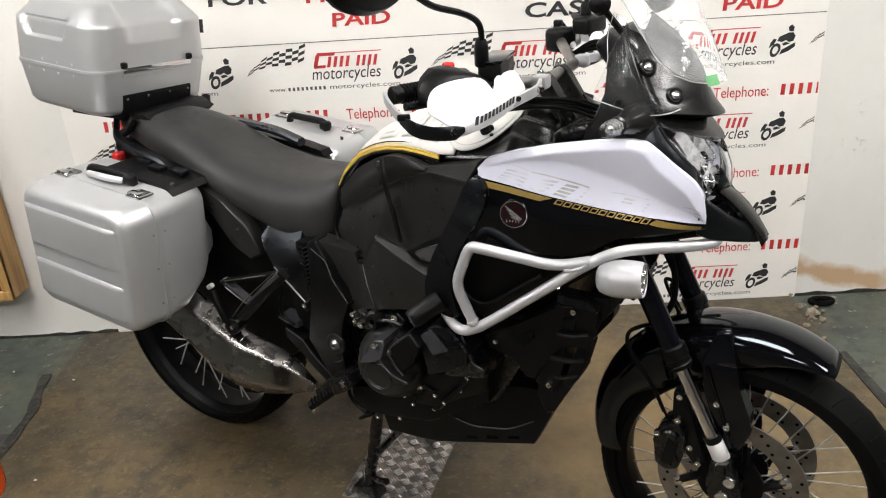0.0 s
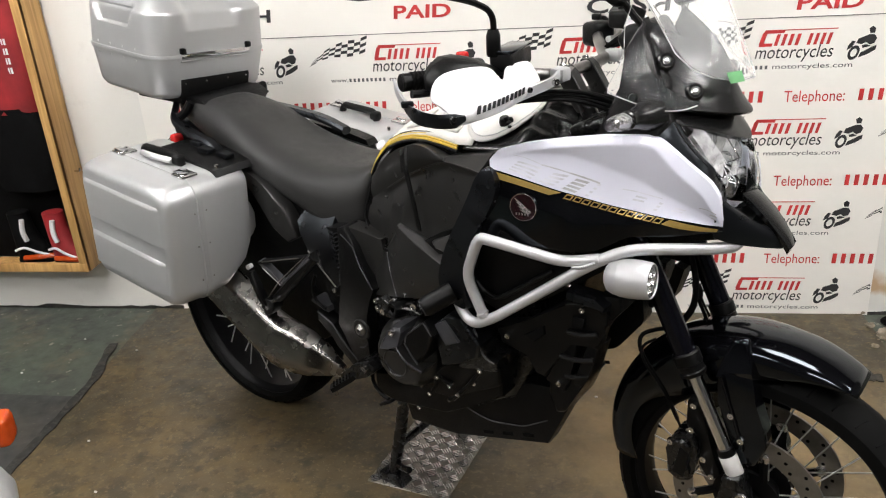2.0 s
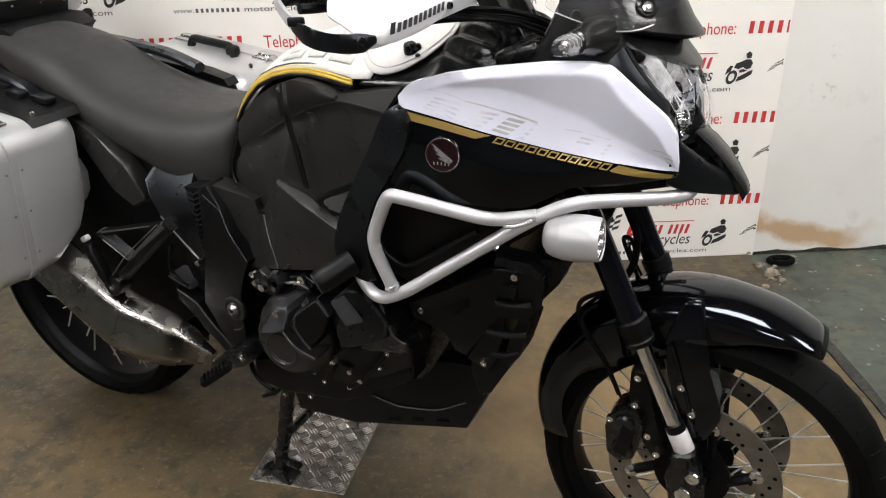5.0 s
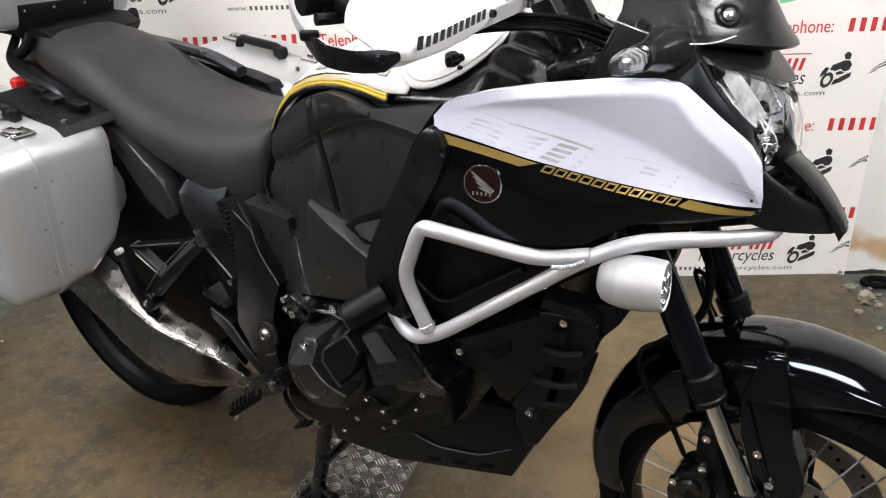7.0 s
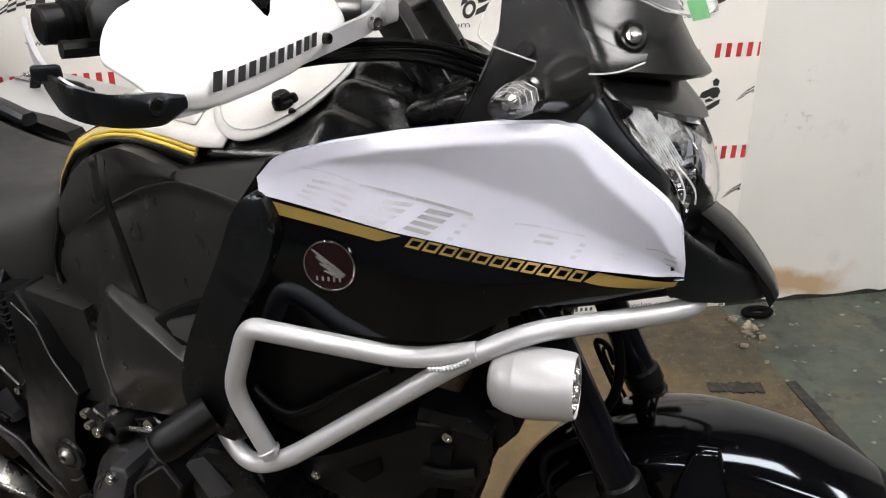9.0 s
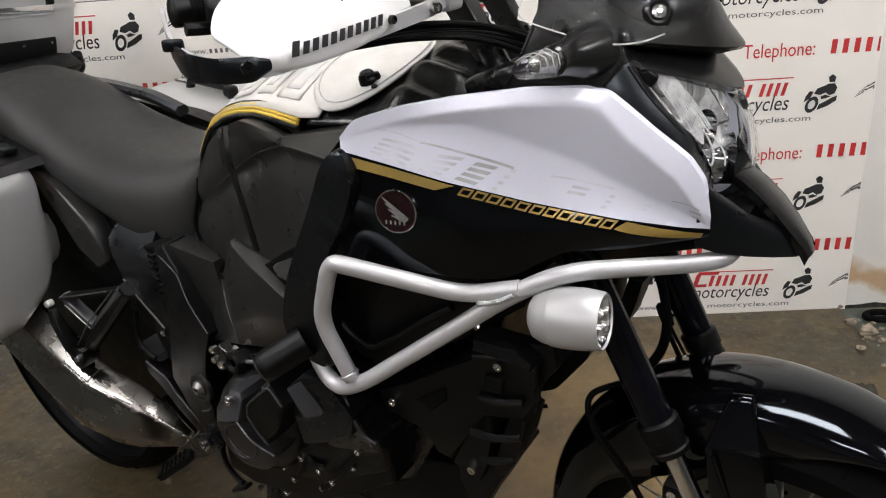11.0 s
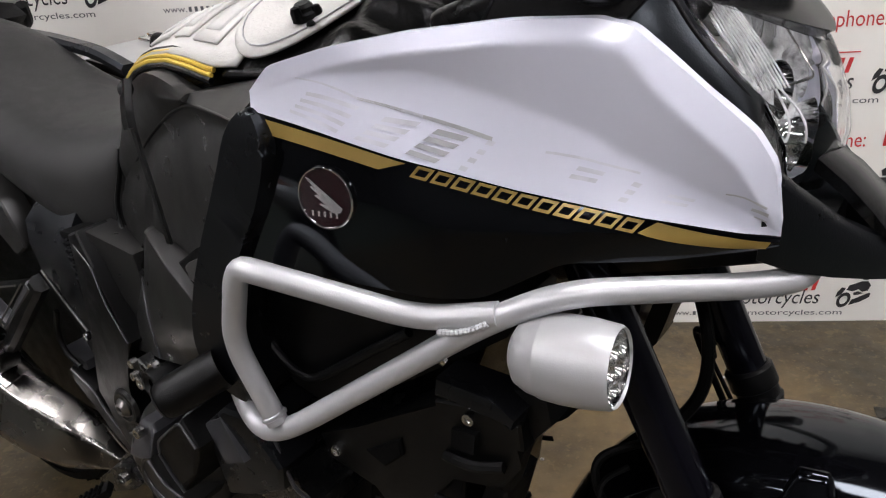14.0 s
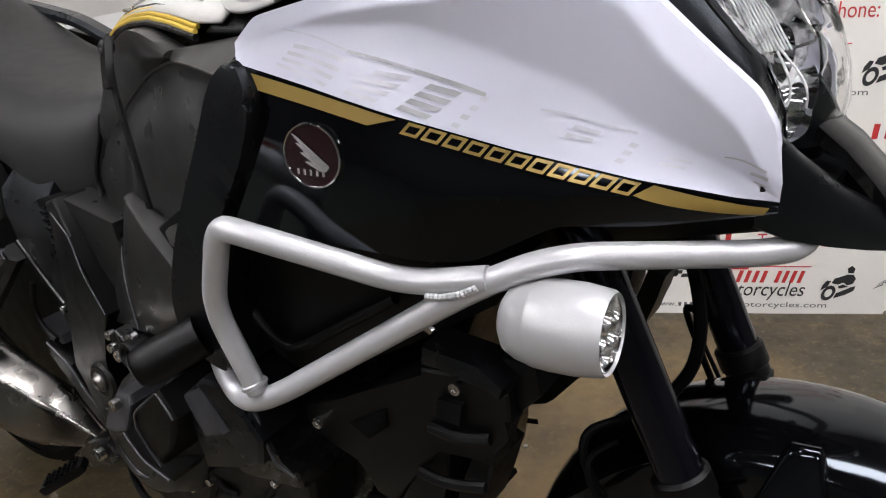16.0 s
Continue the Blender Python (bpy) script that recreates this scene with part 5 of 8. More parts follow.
def ribbon(pts, width, thick, sgn, name, mat, parent, label=""):
    """A flat strap that lies along the machine's side."""
    path = smooth_path([v(s, l * sgn, z) for s, l, z in pts], 0.03, 5)
    rings = []
    for i, p in enumerate(path):
        d = (path[min(i + 1, len(path) - 1)] - path[max(i - 1, 0)]).normalized()
        n = Vector((-0.28, -sgn, 0.12))
        n = (n - d * n.dot(d)).normalized()
        w = d.cross(n) * width / 2
        rings.append([p + w, p + w * 0.9 + n * thick, p - w * 0.9 + n * thick, p - w])
    return part(name, loft(rings), mat, parent, label)


def side_cowl(sgn):
    lip = lambda u, w: -0.0075 * min(1, w / 0.10) * min(1, u / 0.25) + 0.004 * math.sin(w * math.pi)
    o = part("side_cowl", sheet(skin(RIDGE, FACE_LOW, sgn, 48, 24, lip, 1), 0.02 * sgn), COWLM, bike, "satin black moulded side cowl", sharp=45)
    part("cowl_shoulder", sheet(skin(SEAM, RIDGE[:5], sgn, 32, 8, lambda u, w: 0.006 * math.sin(w * math.pi), 1), 0.02 * sgn), COWLM, o, sharp=45)
    part("cowl_top_facet", sheet(skin(((0.876, 0.241, 0.996), (0.928, 0.236, 1.006), (0.990, 0.240, 1.018)), RIDGE[4:], sgn, 12, 5), 0.02 * sgn), COWLM, o)
    part("ridge_edge", tube([v(s, (l - 0.001) * sgn, z - 0.001) for s, l, z in RIDGE[1:]], 0.0020, 8, 0.03), COWLM, o)
    # the rib's paler colour stands in for ceiling light reflected off it
    part("cowl_rib", sheet(skin(RIB_HIGH, RIB_LOW, sgn, 28, 8, lambda u, w: 0.003 * math.sin(w * math.pi)), 0.02 * sgn), RIBM, o, "smooth black rib, paler for the light it reflects", sharp=180)
    part("lower_cowl", sheet(skin(UNDER_HIGH, UNDER_LOW, sgn, 48, 20, lambda u, w: 0.007 * math.sin(w * math.pi) * min(1, 3 * u), 1), 0.02 * sgn), COWLM, o, sharp=60)
    # no real hollow: a dark plate gives the scoop its shade
    part("scoop", plate([(0.815, 0.811, 0.257), (0.872, 0.845, 0.270), (0.939, 0.880, 0.290), (0.930, 0.848, 0.290), (0.905, 0.808, 0.285), (0.868, 0.798, 0.276)], 0.21, 0.27, 0.003, 2, sgn), DARK, o, "dark plate standing in for the shaded scoop opening")
    part("scoop_bump", plate(eased([(0.838, 0.818, 0.268), (0.880, 0.838, 0.280), (0.936, 0.866, 0.294), (0.930, 0.848, 0.296), (0.912, 0.822, 0.292), (0.874, 0.807, 0.283)]), 0.22, 0.27, 0.006, 4, sgn), RIBM, o)
    # the joint's lit edge is a thin pale tube
    part("panel_joint", tube([v(0.664, 0.214 * sgn, 0.737), v(0.684, 0.232 * sgn, 0.70), v(0.707, 0.2425 * sgn, 0.648)], 0.0016, 6, 0.02), EDGEM, o)
    part("pad_edge", tube([v(s, (l + 0.004) * sgn, z) for s, l, z in ((0.574, 0.142, 0.875), (0.568, 0.148, 0.840), (0.555, 0.156, 0.800), (0.562, 0.162, 0.770), (0.598, 0.180, 0.740), (0.640, 0.196, 0.733), (0.678, 0.208, 0.742))], 0.0036, 8, 0.03), PLASTIC, o)
    f = part("frame_panel", plate([(0.506, 0.765, 0.214), (0.535, 0.776, 0.217), (0.569, 0.734, 0.224), (0.588, 0.690, 0.230), (0.627, 0.640, 0.234), (0.608, 0.602, 0.234), (0.588, 0.560, 0.234), (0.582, 0.500, 0.234), (0.590, 0.420, 0.230), (0.545, 0.400, 0.226), (0.511, 0.453, 0.224), (0.474, 0.505, 0.220), (0.482, 0.540, 0.218), (0.505, 0.620, 0.216), (0.503, 0.690, 0.214)], 0.170, 0.215, 0.006, 3, sgn), PLASTIC, bike, "satin black frame cover")
    # thin pale tubes imitate the highlights along the panel's edges
    part("panel_edge_glint", tube([v(0.520, 0.216 * sgn, 0.754), v(0.567, 0.2245 * sgn, 0.733), v(0.586, 0.2305 * sgn, 0.690), v(0.625, 0.2350 * sgn, 0.641)], 0.0015, 8, 0.012), EDGEM, f)
    part("panel_filler", plate([(0.530, 0.774), (0.640, 0.760), (0.655, 0.64), (0.640, 0.58), (0.600, 0.56), (0.560, 0.66)], 0.16, 0.205, 0.004, 2, sgn), COWLM, f)
    part("panel_arch", tube([v(0.590, 0.235 * sgn, 0.488), v(0.578, 0.236 * sgn, 0.474), v(0.560, 0.234 * sgn, 0.468)], 0.0018, 8, 0.01), EDGEM, f)
    g = part("grille", plate([(0.458, 0.755), (0.510, 0.760), (0.508, 0.620), (0.474, 0.606)], 0.16, 0.199, 0.0, 1, sgn), DARK, f, "dark woven grille")
    bm = bmesh.new()
    for i in range(12):
        q = i / 11
        s0, s1 = 0.462 + 0.016 * q, 0.499 - 0.006 * q
        z = 0.748 - 0.123 * q
        m = (s0 + s1) / 2
        tube([v(s0, 0.2015 * sgn, z), v(m, 0.2035 * sgn, z - 0.005), v(s1, 0.2035 * sgn, z + 0.003)], 0.0021, 5, 0, bm)
        tube([v(s0 + 0.002, 0.2005 * sgn, z - 0.007), v(m, 0.2020 * sgn, z + 0.001)], 0.0016, 5, 0, bm)
    tagged(part("grille_rib", bm, SATIN, g), kind="stuff")
    n = part("pivot_nut", lathe([(0.004, 0.008), (0.007, 0.010), (0.010, 0.008), (0.012, 0.005), (0.015, 0.003), (0.015, -0.004)], v(0.571, 0.236 * sgn, 0.520), (0, -sgn, 0), 18), DISC, f)
    part("nut_recess", lathe([(0.016, 0.001), (0.022, 0.003), (0.026, 0.002), (0.028, -0.004)], v(0.571, 0.235 * sgn, 0.520), (0, -sgn, 0), 20), COWLM, n)


side_cowl(1)
side_cowl(-1)
# strap with its buckle down the cover's side
for sgn in (1, -1):
    st = ribbon(((0.756, 0.224, 0.996), (0.764, 0.236, 0.968), (0.769, 0.240, 0.944), (0.786, 0.246, 0.894), (0.801, 0.250, 0.828)), 0.013, 0.003, sgn, "strap", PLASTIC, fuel_tank, "black webbing strap")
    ribbon(((0.754, 0.226, 0.994), (0.765, 0.240, 0.966), (0.769, 0.243, 0.950)), 0.020, 0.006, sgn, "buckle", PLASTIC, st)
    part("buckle_rivet", lathe([(0.0005, 0.004), (0.006, 0.004), (0.009, 0.001), (0.009, -0.004)], v(0.755, 0.232 * sgn, 0.988), (0.2, -sgn, 0.35), 16), LEATHER, st)


# ---- front fairing ----
def blend_rows(top, bot, n, m, hb, crease, sgn):
    T, Bt = spline(top, n + 1), spline(bot, n + 1)
    T, Bt = (q[:1] + [(a + b * 2 + c) / 4 for a, b, c in zip(q, q[1:], q[2:])] + q[-1:] for q in (T, Bt))
    g = []
    for i in range(n + 1):
        u = i / n
        row = []
        vc = crease(u)
        for j in range(m + 1):
            w = j / m
            p = T[i].lerp(Bt[i], w)
            tent = w / vc if w < vc else (1 - w) / (1 - vc)
            h = hb(u) * (0.45 * tent + 0.55 * math.sin(tent * math.pi / 2))
            p = Vector((p.x, p.y - h * (1 if u < 0.98 else 0.6), p.z))
            row.append(Vector((p.x, p.y * sgn, p.z)))
        g.append(row)
    return g


TOPE = [v(1.009, 0.282, 1.019), v(1.026, 0.275, 1.0385), v(1.075, 0.262, 1.052), v(1.137, 0.248, 1.063), v(1.213, 0.220, 1.070), v(1.270, 0.196, 1.069), v(1.291, 0.186, 1.063), v(1.332, 0.165, 1.022), v(1.368, 0.148, 0.986), v(1.381, 0.140, 0.962), v(1.388, 0.132, 0.918)]
BOTE = [v(1.013, 0.286, 1.0045), v(1.075, 0.275, 0.9915), v(1.141, 0.262, 0.9755), v(1.225, 0.228, 0.951), v(1.303, 0.186, 0.9275), v(1.388, 0.130, 0.904)]
LOWE = [v(0.985, 0.292, 0.866), v(1.08, 0.284, 0.866), v(1.165, 0.268, 0.862), v(1.20, 0.250, 0.862), v(1.256, 0.222, 0.893), v(1.31, 0.180, 0.888), v(1.388, 0.128, 0.894)]


CREASE = ((0.0, 0.30), (0.20, 0.30), (0.32, 0.33), (0.39, 0.41), (0.50, 0.535), (0.60, 0.615), (0.68, 0.66), (0.77, 0.69), (0.88, 0.75), (1.0, 0.78))


def white_panel(sgn, n=96, m=48):
    """The broad panel: a chamfered rim along its top and front, a hollow upper facet, and a lower facet that flares out below the crease."""
    T, Bt = spline(TOPE, n + 1), spline(BOTE, n + 1)
    T, Bt = (q[:1] + [(a + b * 2 + c) / 4 for a, b, c in zip(q, q[1:], q[2:])] + q[-1:] for q in (T, Bt))
    g = []
    for i in range(n + 1):
        u = i / n
        size = (T[i] - Bt[i]).length + 1e-4
        rim = min(0.42, (0.015 + 0.008 * ease(0.62, 0.72, u)) / size)
        tall = 0.0070 * min(1, size / 0.05) * (0.10 + 0.90 * ease(0.10, 0.42, u))
        k = next(k for k in range(len(CREASE) - 1) if u <= CREASE[k + 1][0])
        (u0, w0), (u1, w1) = CREASE[k], CREASE[k + 1]
        vc = max(rim + 0.06, w0 + (w1 - w0) * (u - u0) / (u1 - u0))
        deep = ease(0.10, 0.38, u) * (1 - ease(0.90, 1.0, u))
        low = 0.0005 * (1 - deep) - 0.0060 * deep
        foot = 0.0055 * (1 - ease(0.92, 1.0, u)) * (0.25 + 0.75 * ease(0.0, 0.3, u))
        hs = []
        for j in range(m + 1):
            w = j / m
            h = tall * w / rim if w < rim else tall + (low - tall) * (w - rim) / (vc - rim) if w < vc else low + (foot - low) * (w - vc) / (1 - vc)
            hs.append(min(h, max(tall, foot) * (1 - u) / 0.045))
        for _ in range(2):
            hs = hs[:1] + [(a + 2 * b + c) / 4 for a, b, c in zip(hs, hs[1:], hs[2:])] + hs[-1:]
        row = []
        for j in range(m + 1):
            p = T[i].lerp(Bt[i], j / m)
            row.append(Vector((p.x, (p.y - hs[j]) * sgn, p.z)))
        g.append(row)
    return g


def fairing(sgn):
    g = white_panel(sgn)
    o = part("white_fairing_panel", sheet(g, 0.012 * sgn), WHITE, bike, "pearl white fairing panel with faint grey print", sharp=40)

    def on(grid, u, w, lift):
        n, m = len(grid) - 1, len(grid[0]) - 1
        fi, fj = min(max(u, 0), 1) * n, min(max(w, 0), 1) * m
        i, j = min(int(fi), n - 1), min(int(fj), m - 1)
        a, b = fi - i, fj - j
        p = grid[i][j].lerp(grid[i + 1][j], a).lerp(grid[i][j + 1].lerp(grid[i + 1][j + 1], a), b)
        nr = (grid[i + 1][j] - grid[i][j]).cross(grid[i][j + 1] - grid[i][j]).normalized()
        if nr.y * sgn > 0:
            nr = -nr
        return p + nr * lift

    def decal(name, grid, quads, mat, label="", lift=0.0007, parent=None):
        """Thin printed patches; each has four corners (u, w) on the panel."""
        bm = bmesh.new()
        for q in quads:
            nu, nw = max(2, int(abs(q[1][0] - q[0][0]) * 60)), 2
            at = lambda a, b: [(q[0][k] * (1 - a) + q[1][k] * a) * (1 - b) + (q[3][k] * (1 - a) + q[2][k] * a) * b for k in (0, 1)]
            vv = [[bm.verts.new(on(grid, *at(i / nu, j / nw), lift)) for j in range(nw + 1)] for i in range(nu + 1)]
            for i in range(nu):
                for j in range(nw):
                    bm.faces.new((vv[i][j], vv[i + 1][j], vv[i + 1][j + 1], vv[i][j + 1]))
        return part(name, bm, mat, parent or o, label)

    def stack(c, step, rows):
        return [[(a + step[0] * r, b + step[1] * r) for a, b in c] for r in range(rows)]

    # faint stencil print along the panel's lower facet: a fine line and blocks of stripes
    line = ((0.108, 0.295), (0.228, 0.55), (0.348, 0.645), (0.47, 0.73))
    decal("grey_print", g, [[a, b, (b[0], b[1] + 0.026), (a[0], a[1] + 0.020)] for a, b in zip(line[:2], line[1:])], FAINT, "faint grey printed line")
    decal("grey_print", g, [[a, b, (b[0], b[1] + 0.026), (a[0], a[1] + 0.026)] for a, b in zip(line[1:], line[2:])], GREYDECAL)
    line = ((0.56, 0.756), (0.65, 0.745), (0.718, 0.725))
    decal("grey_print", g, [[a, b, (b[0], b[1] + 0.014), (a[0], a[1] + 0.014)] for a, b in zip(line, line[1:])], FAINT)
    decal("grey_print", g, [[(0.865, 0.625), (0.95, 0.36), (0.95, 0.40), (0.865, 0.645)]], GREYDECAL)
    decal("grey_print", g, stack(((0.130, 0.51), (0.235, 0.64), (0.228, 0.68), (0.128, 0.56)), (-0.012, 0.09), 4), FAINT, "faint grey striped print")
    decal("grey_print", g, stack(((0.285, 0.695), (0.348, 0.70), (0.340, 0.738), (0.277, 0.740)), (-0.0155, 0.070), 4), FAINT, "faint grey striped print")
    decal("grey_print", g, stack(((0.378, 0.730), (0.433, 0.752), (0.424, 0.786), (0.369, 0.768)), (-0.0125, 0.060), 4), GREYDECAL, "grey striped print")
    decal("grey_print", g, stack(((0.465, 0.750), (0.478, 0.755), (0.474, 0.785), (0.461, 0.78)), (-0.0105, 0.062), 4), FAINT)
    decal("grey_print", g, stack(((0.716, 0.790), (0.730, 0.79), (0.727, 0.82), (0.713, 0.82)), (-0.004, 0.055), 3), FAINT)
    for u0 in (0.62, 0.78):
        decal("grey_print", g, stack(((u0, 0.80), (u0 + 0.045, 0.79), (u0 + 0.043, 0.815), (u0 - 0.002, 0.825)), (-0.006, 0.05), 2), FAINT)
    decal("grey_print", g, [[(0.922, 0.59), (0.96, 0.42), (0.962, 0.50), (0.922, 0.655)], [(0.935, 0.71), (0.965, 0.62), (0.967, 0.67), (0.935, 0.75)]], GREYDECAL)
    lo = blend_rows([p + Vector((0, 0.0015, -0.001)) for p in BOTE], LOWE, 48, 12, lambda u: 0.006, lambda u: 0.35, sgn)
    s = part("black_fairing_panel", sheet(lo, 0.012 * sgn), GLOSS, bike, "gloss black lower fairing panel", sharp=40)
    def down(u, d):
        """The share of the lower panel's depth that is d metres."""
        t = min(47.999, max(0, u * 48))
        i = int(t)
        a, b = ((lo[k][0] - lo[k][-1]).length for k in (i, i + 1))
        return d / (a + (b - a) * (t - i))

    def stripe(name, *strips, label=""):
        """Gold print; each strip has four corners (u, metres below the panel's top edge)."""
        quads = [[(u, down(u, d)) for u, d in c] for c in strips]
        return decal(name, lo, quads, GOLD, label, 0.0014)

    stripe("gold_stripe", ((0.020, 0.0036), (0.328, 0.0040), (0.279, 0.0140), (0.040, 0.0148)), label="gold stripe")
    stripe("gold_stripe", ((0.782, 0.0030), (0.985, 0.0036), (0.976, 0.0092), (0.755, 0.0118)), label="gold stripe")
    # a row of plain slanted outlined bars in gold
    for i in range(11):
        a, e, k = 0.3385 + 0.0378 * i, 0.3385 + 0.0378 * i + 0.0315, 0.013
        x, d0, d1, d2, d3 = 0.0062, 0.0032, 0.0054, 0.0104, 0.0126
        q = lambda u0, u1, top, bot: [(uu + k * (d3 - dd) / 0.010, dd) for uu, dd in ((u0, top), (u1, top), (u1, bot), (u0, bot))]
        stripe("gold_print", q(a, e, d0, d1), q(a, e, d2, d3), q(a, a + x, d1, d2), q(e - x, e, d1, d2))
    # badge
    c = on(lo, 0.183, 0.40, 0.0)
    n = (on(lo, 0.183, 0.40, 1.0) - c).normalized()
    b = part("badge", lathe([(0.0005, 0.0025), (0.0245, 0.0025)], c, n, 40), BADGE, bike, "round chromed badge with a pale wing-like shape")
    part("badge_rim", lathe([(0.0240, 0.002), (0.0246, 0.0036), (0.0254, 0.0038), (0.0261, 0.003), (0.0264, 0.001), (0.0264, -0.002)], c, n, 40), CHROME, b)
    ux = Vector((1, 0.12 * sgn, 0)).normalized()
    uz = n.cross(ux) * (1 if n.cross(ux).z > 0 else -1)
    ux = (ux - n * ux.dot(n)).normalized()
    at = lambda a, q: c + ux * a * 0.84 + uz * q * 0.84 + n * 0.0034
    feathers = [[(-0.0205 + 0.0042 * i, 0.0195 - 0.0085 * i), (-0.0165 + 0.0042 * i, 0.0188 - 0.0080 * i), (0.004 + 0.004 * i, 0.0035 - 0.0042 * i), (0.0195 - 0.0008 * i, -0.0085 - 0.0012 * i), (0.016 - 0.001 * i, -0.0100 - 0.0012 * i), (-0.001 + 0.003 * i, 0.0000 - 0.0045 * i)] for i in range(4)]
    flat(feathers[:1], at, EMBLEM, "wing_shape", b)
    for q in feathers[1:]:
        flat([q], at, EMBLEM, "wing_shape", b)
    flat([[(-0.0165 + 0.0068 * i, -0.0185), (-0.0140 + 0.0068 * i, -0.0185), (-0.0140 + 0.0068 * i, -0.0130), (-0.0165 + 0.0068 * i, -0.0130)] for i in range(5)], at, EMBLEM, "badge_bars", b)
    # recess below, with its raised lip and sunken infill
    part("infill_panel", plate(eased([(0.970, 0.845, 0.262), (1.00, 0.868, 0.262), (1.02, 0.878, 0.262), (1.064, 0.874, 0.258), (1.128, 0.868, 0.245), (1.16, 0.85, 0.238), (1.21, 0.845, 0.225), (1.215, 0.82, 0.22), (1.10, 0.74, 0.232), (1.0, 0.68, 0.245), (0.955, 0.70, 0.25), (0.925, 0.76, 0.252)], 1), 0.15, 0.25, 0.008, 3, sgn), PLASTIC, s, "matt black infill panel")
    lip = ((0.980, 0.268, 0.850), (0.990, 0.272, 0.868), (1.004, 0.275, 0.880), (1.024, 0.275, 0.886), (1.064, 0.270, 0.882), (1.128, 0.250, 0.875), (1.145, 0.241, 0.865), (1.155, 0.236, 0.851))
    part("panel_lip", tube([v(a, b * sgn, c) for a, b, c in lip], 0.0065, 10, 0.02), SATIN, s)
    curl = ((1.155, 0.243, 0.852), (1.168, 0.240, 0.860), (1.204, 0.238, 0.881), (1.219, 0.235, 0.900), (1.217, 0.236, 0.914))
    part("panel_lip", tube([v(a, b * sgn, c) for a, b, c in curl], 0.0045, 10, 0.02), SATIN, s)
    ridge = ((0.943, 0.258, 0.802), (0.932, 0.258, 0.770), (0.947, 0.258, 0.747), (0.970, 0.257, 0.727), (0.994, 0.255, 0.720), (1.029, 0.252, 0.743), (1.072, 0.248, 0.774), (1.116, 0.243, 0.804))
    part("infill_ridge", tube([v(a, b * sgn, c) for a, b, c in ridge], 0.0050, 10, 0.02), PLASTIC, s)
    # satin strip at the panel's rear edge
    part("fairing_strip", plate(eased([(1.010, 1.010, 0.291), (0.986, 0.990, 0.296), (0.966, 0.940, 0.302), (0.928, 0.872, 0.304), (0.902, 0.821, 0.304), (0.884, 0.768, 0.304), (0.888, 0.735, 0.304), (0.905, 0.716, 0.303), (0.935, 0.704, 0.302), (0.962, 0.706, 0.300), (0.948, 0.745, 0.303), (0.950, 0.804, 0.305), (0.970, 0.854, 0.305), (0.993, 0.890, 0.305), (1.015, 0.924, 0.304), (1.031, 0.958, 0.303), (1.034, 0.980, 0.301), (1.024, 1.000, 0.296)]), 0.24, 0.29, 0.007, 3, sgn), SATIN, bike, "satin black strip behind the fairing")
    return g


fairing(1)
fairing_from = set(bpy.data.objects)
fairing(-1)
for ob in set(bpy.data.objects) - fairing_from:
    for q in ob.data.vertices:
        q.co.y *= 0.55


# the front's middle stands a little to the right: the far half is narrower
front_from = set(bpy.data.objects)


# beak
def beak():
    rows = [ring_of(s, [(0, zt), (w * 0.6, zt - 0.003), (w, zt - 0.012), (w, zb + 0.01), (w * 0.85, zb), (0, zb)]) for s, w, zt, zb in ((1.345, 0.118, 0.905, 0.868), (1.385, 0.100, 0.898, 0.862), (1.408, 0.082, 0.890, 0.858))]
    o = part("beak", loft(rows), SATIN, bike, "satin black open plastic beak")
    for sgn in (1, -1):
        bl = []
        far = 1.0 if sgn > 0 else 0.55
        for s, l, zt, zb, w in ((1.372, 0.136, 0.962, 0.880, 0.012), (1.395, 0.120, 0.938, 0.868, 0.014), (1.425, 0.092, 0.908, 0.856, 0.016), (1.452, 0.062, 0.886, 0.846, 0.018), (1.474, 0.034, 0.870, 0.838, 0.020), (1.490, 0.010, 0.856, 0.836, 0.012)):
            l, s = l * far, 1.372 + (s - 1.372) * 0.86
            bl.append([v(s, (l - w) * sgn, zt - 0.002), v(s, (l - w * 0.3) * sgn, zt), v(s + 0.002, l * sgn, zt - 0.006), v(s + 0.004, (l + 0.003) * sgn, (zt + zb) / 2), v(s + 0.002, l * sgn, zb + 0.004), v(s, (l - w * 0.6) * sgn, zb), v(s, (l - w) * sgn, zb + 0.006)])
        part("beak_blade", loft(bl), SATIN, o)
        part("under_panel", plate([(1.20, 0.865, 0.18), (1.30, 0.885, 0.16), (1.385, 0.895, 0.125), (1.385, 0.872, 0.11), (1.30, 0.855, 0.13), (1.22, 0.84, 0.16)], 0.05, 0.14, 0.006, 2, sgn), PLASTIC, o)
    arm = [(1.392, 0.030, 0.940), (1.420, 0.034, 0.924), (1.445, 0.034, 0.904), (1.468, 0.030, 0.880), (1.486, 0.022, 0.858), (1.493, 0.014, 0.843)]
    part("beak_arm", loft([[v(s, 0.02 + w, z), v(s - 0.004, 0.02 + w * 0.8, z - 0.012), v(s - 0.004, 0.02 - w * 0.8, z - 0.012), v(s, 0.02 - w, z), v(s + 0.003, 0.02 - w * 0.5, z + 0.003), v(s + 0.003, 0.02 + w * 0.5, z + 0.003)] for s, w, z in [(1.392 + (a - 1.392) * 0.84, b, c) for a, b, c in arm]]), NOSEM, o)


beak()


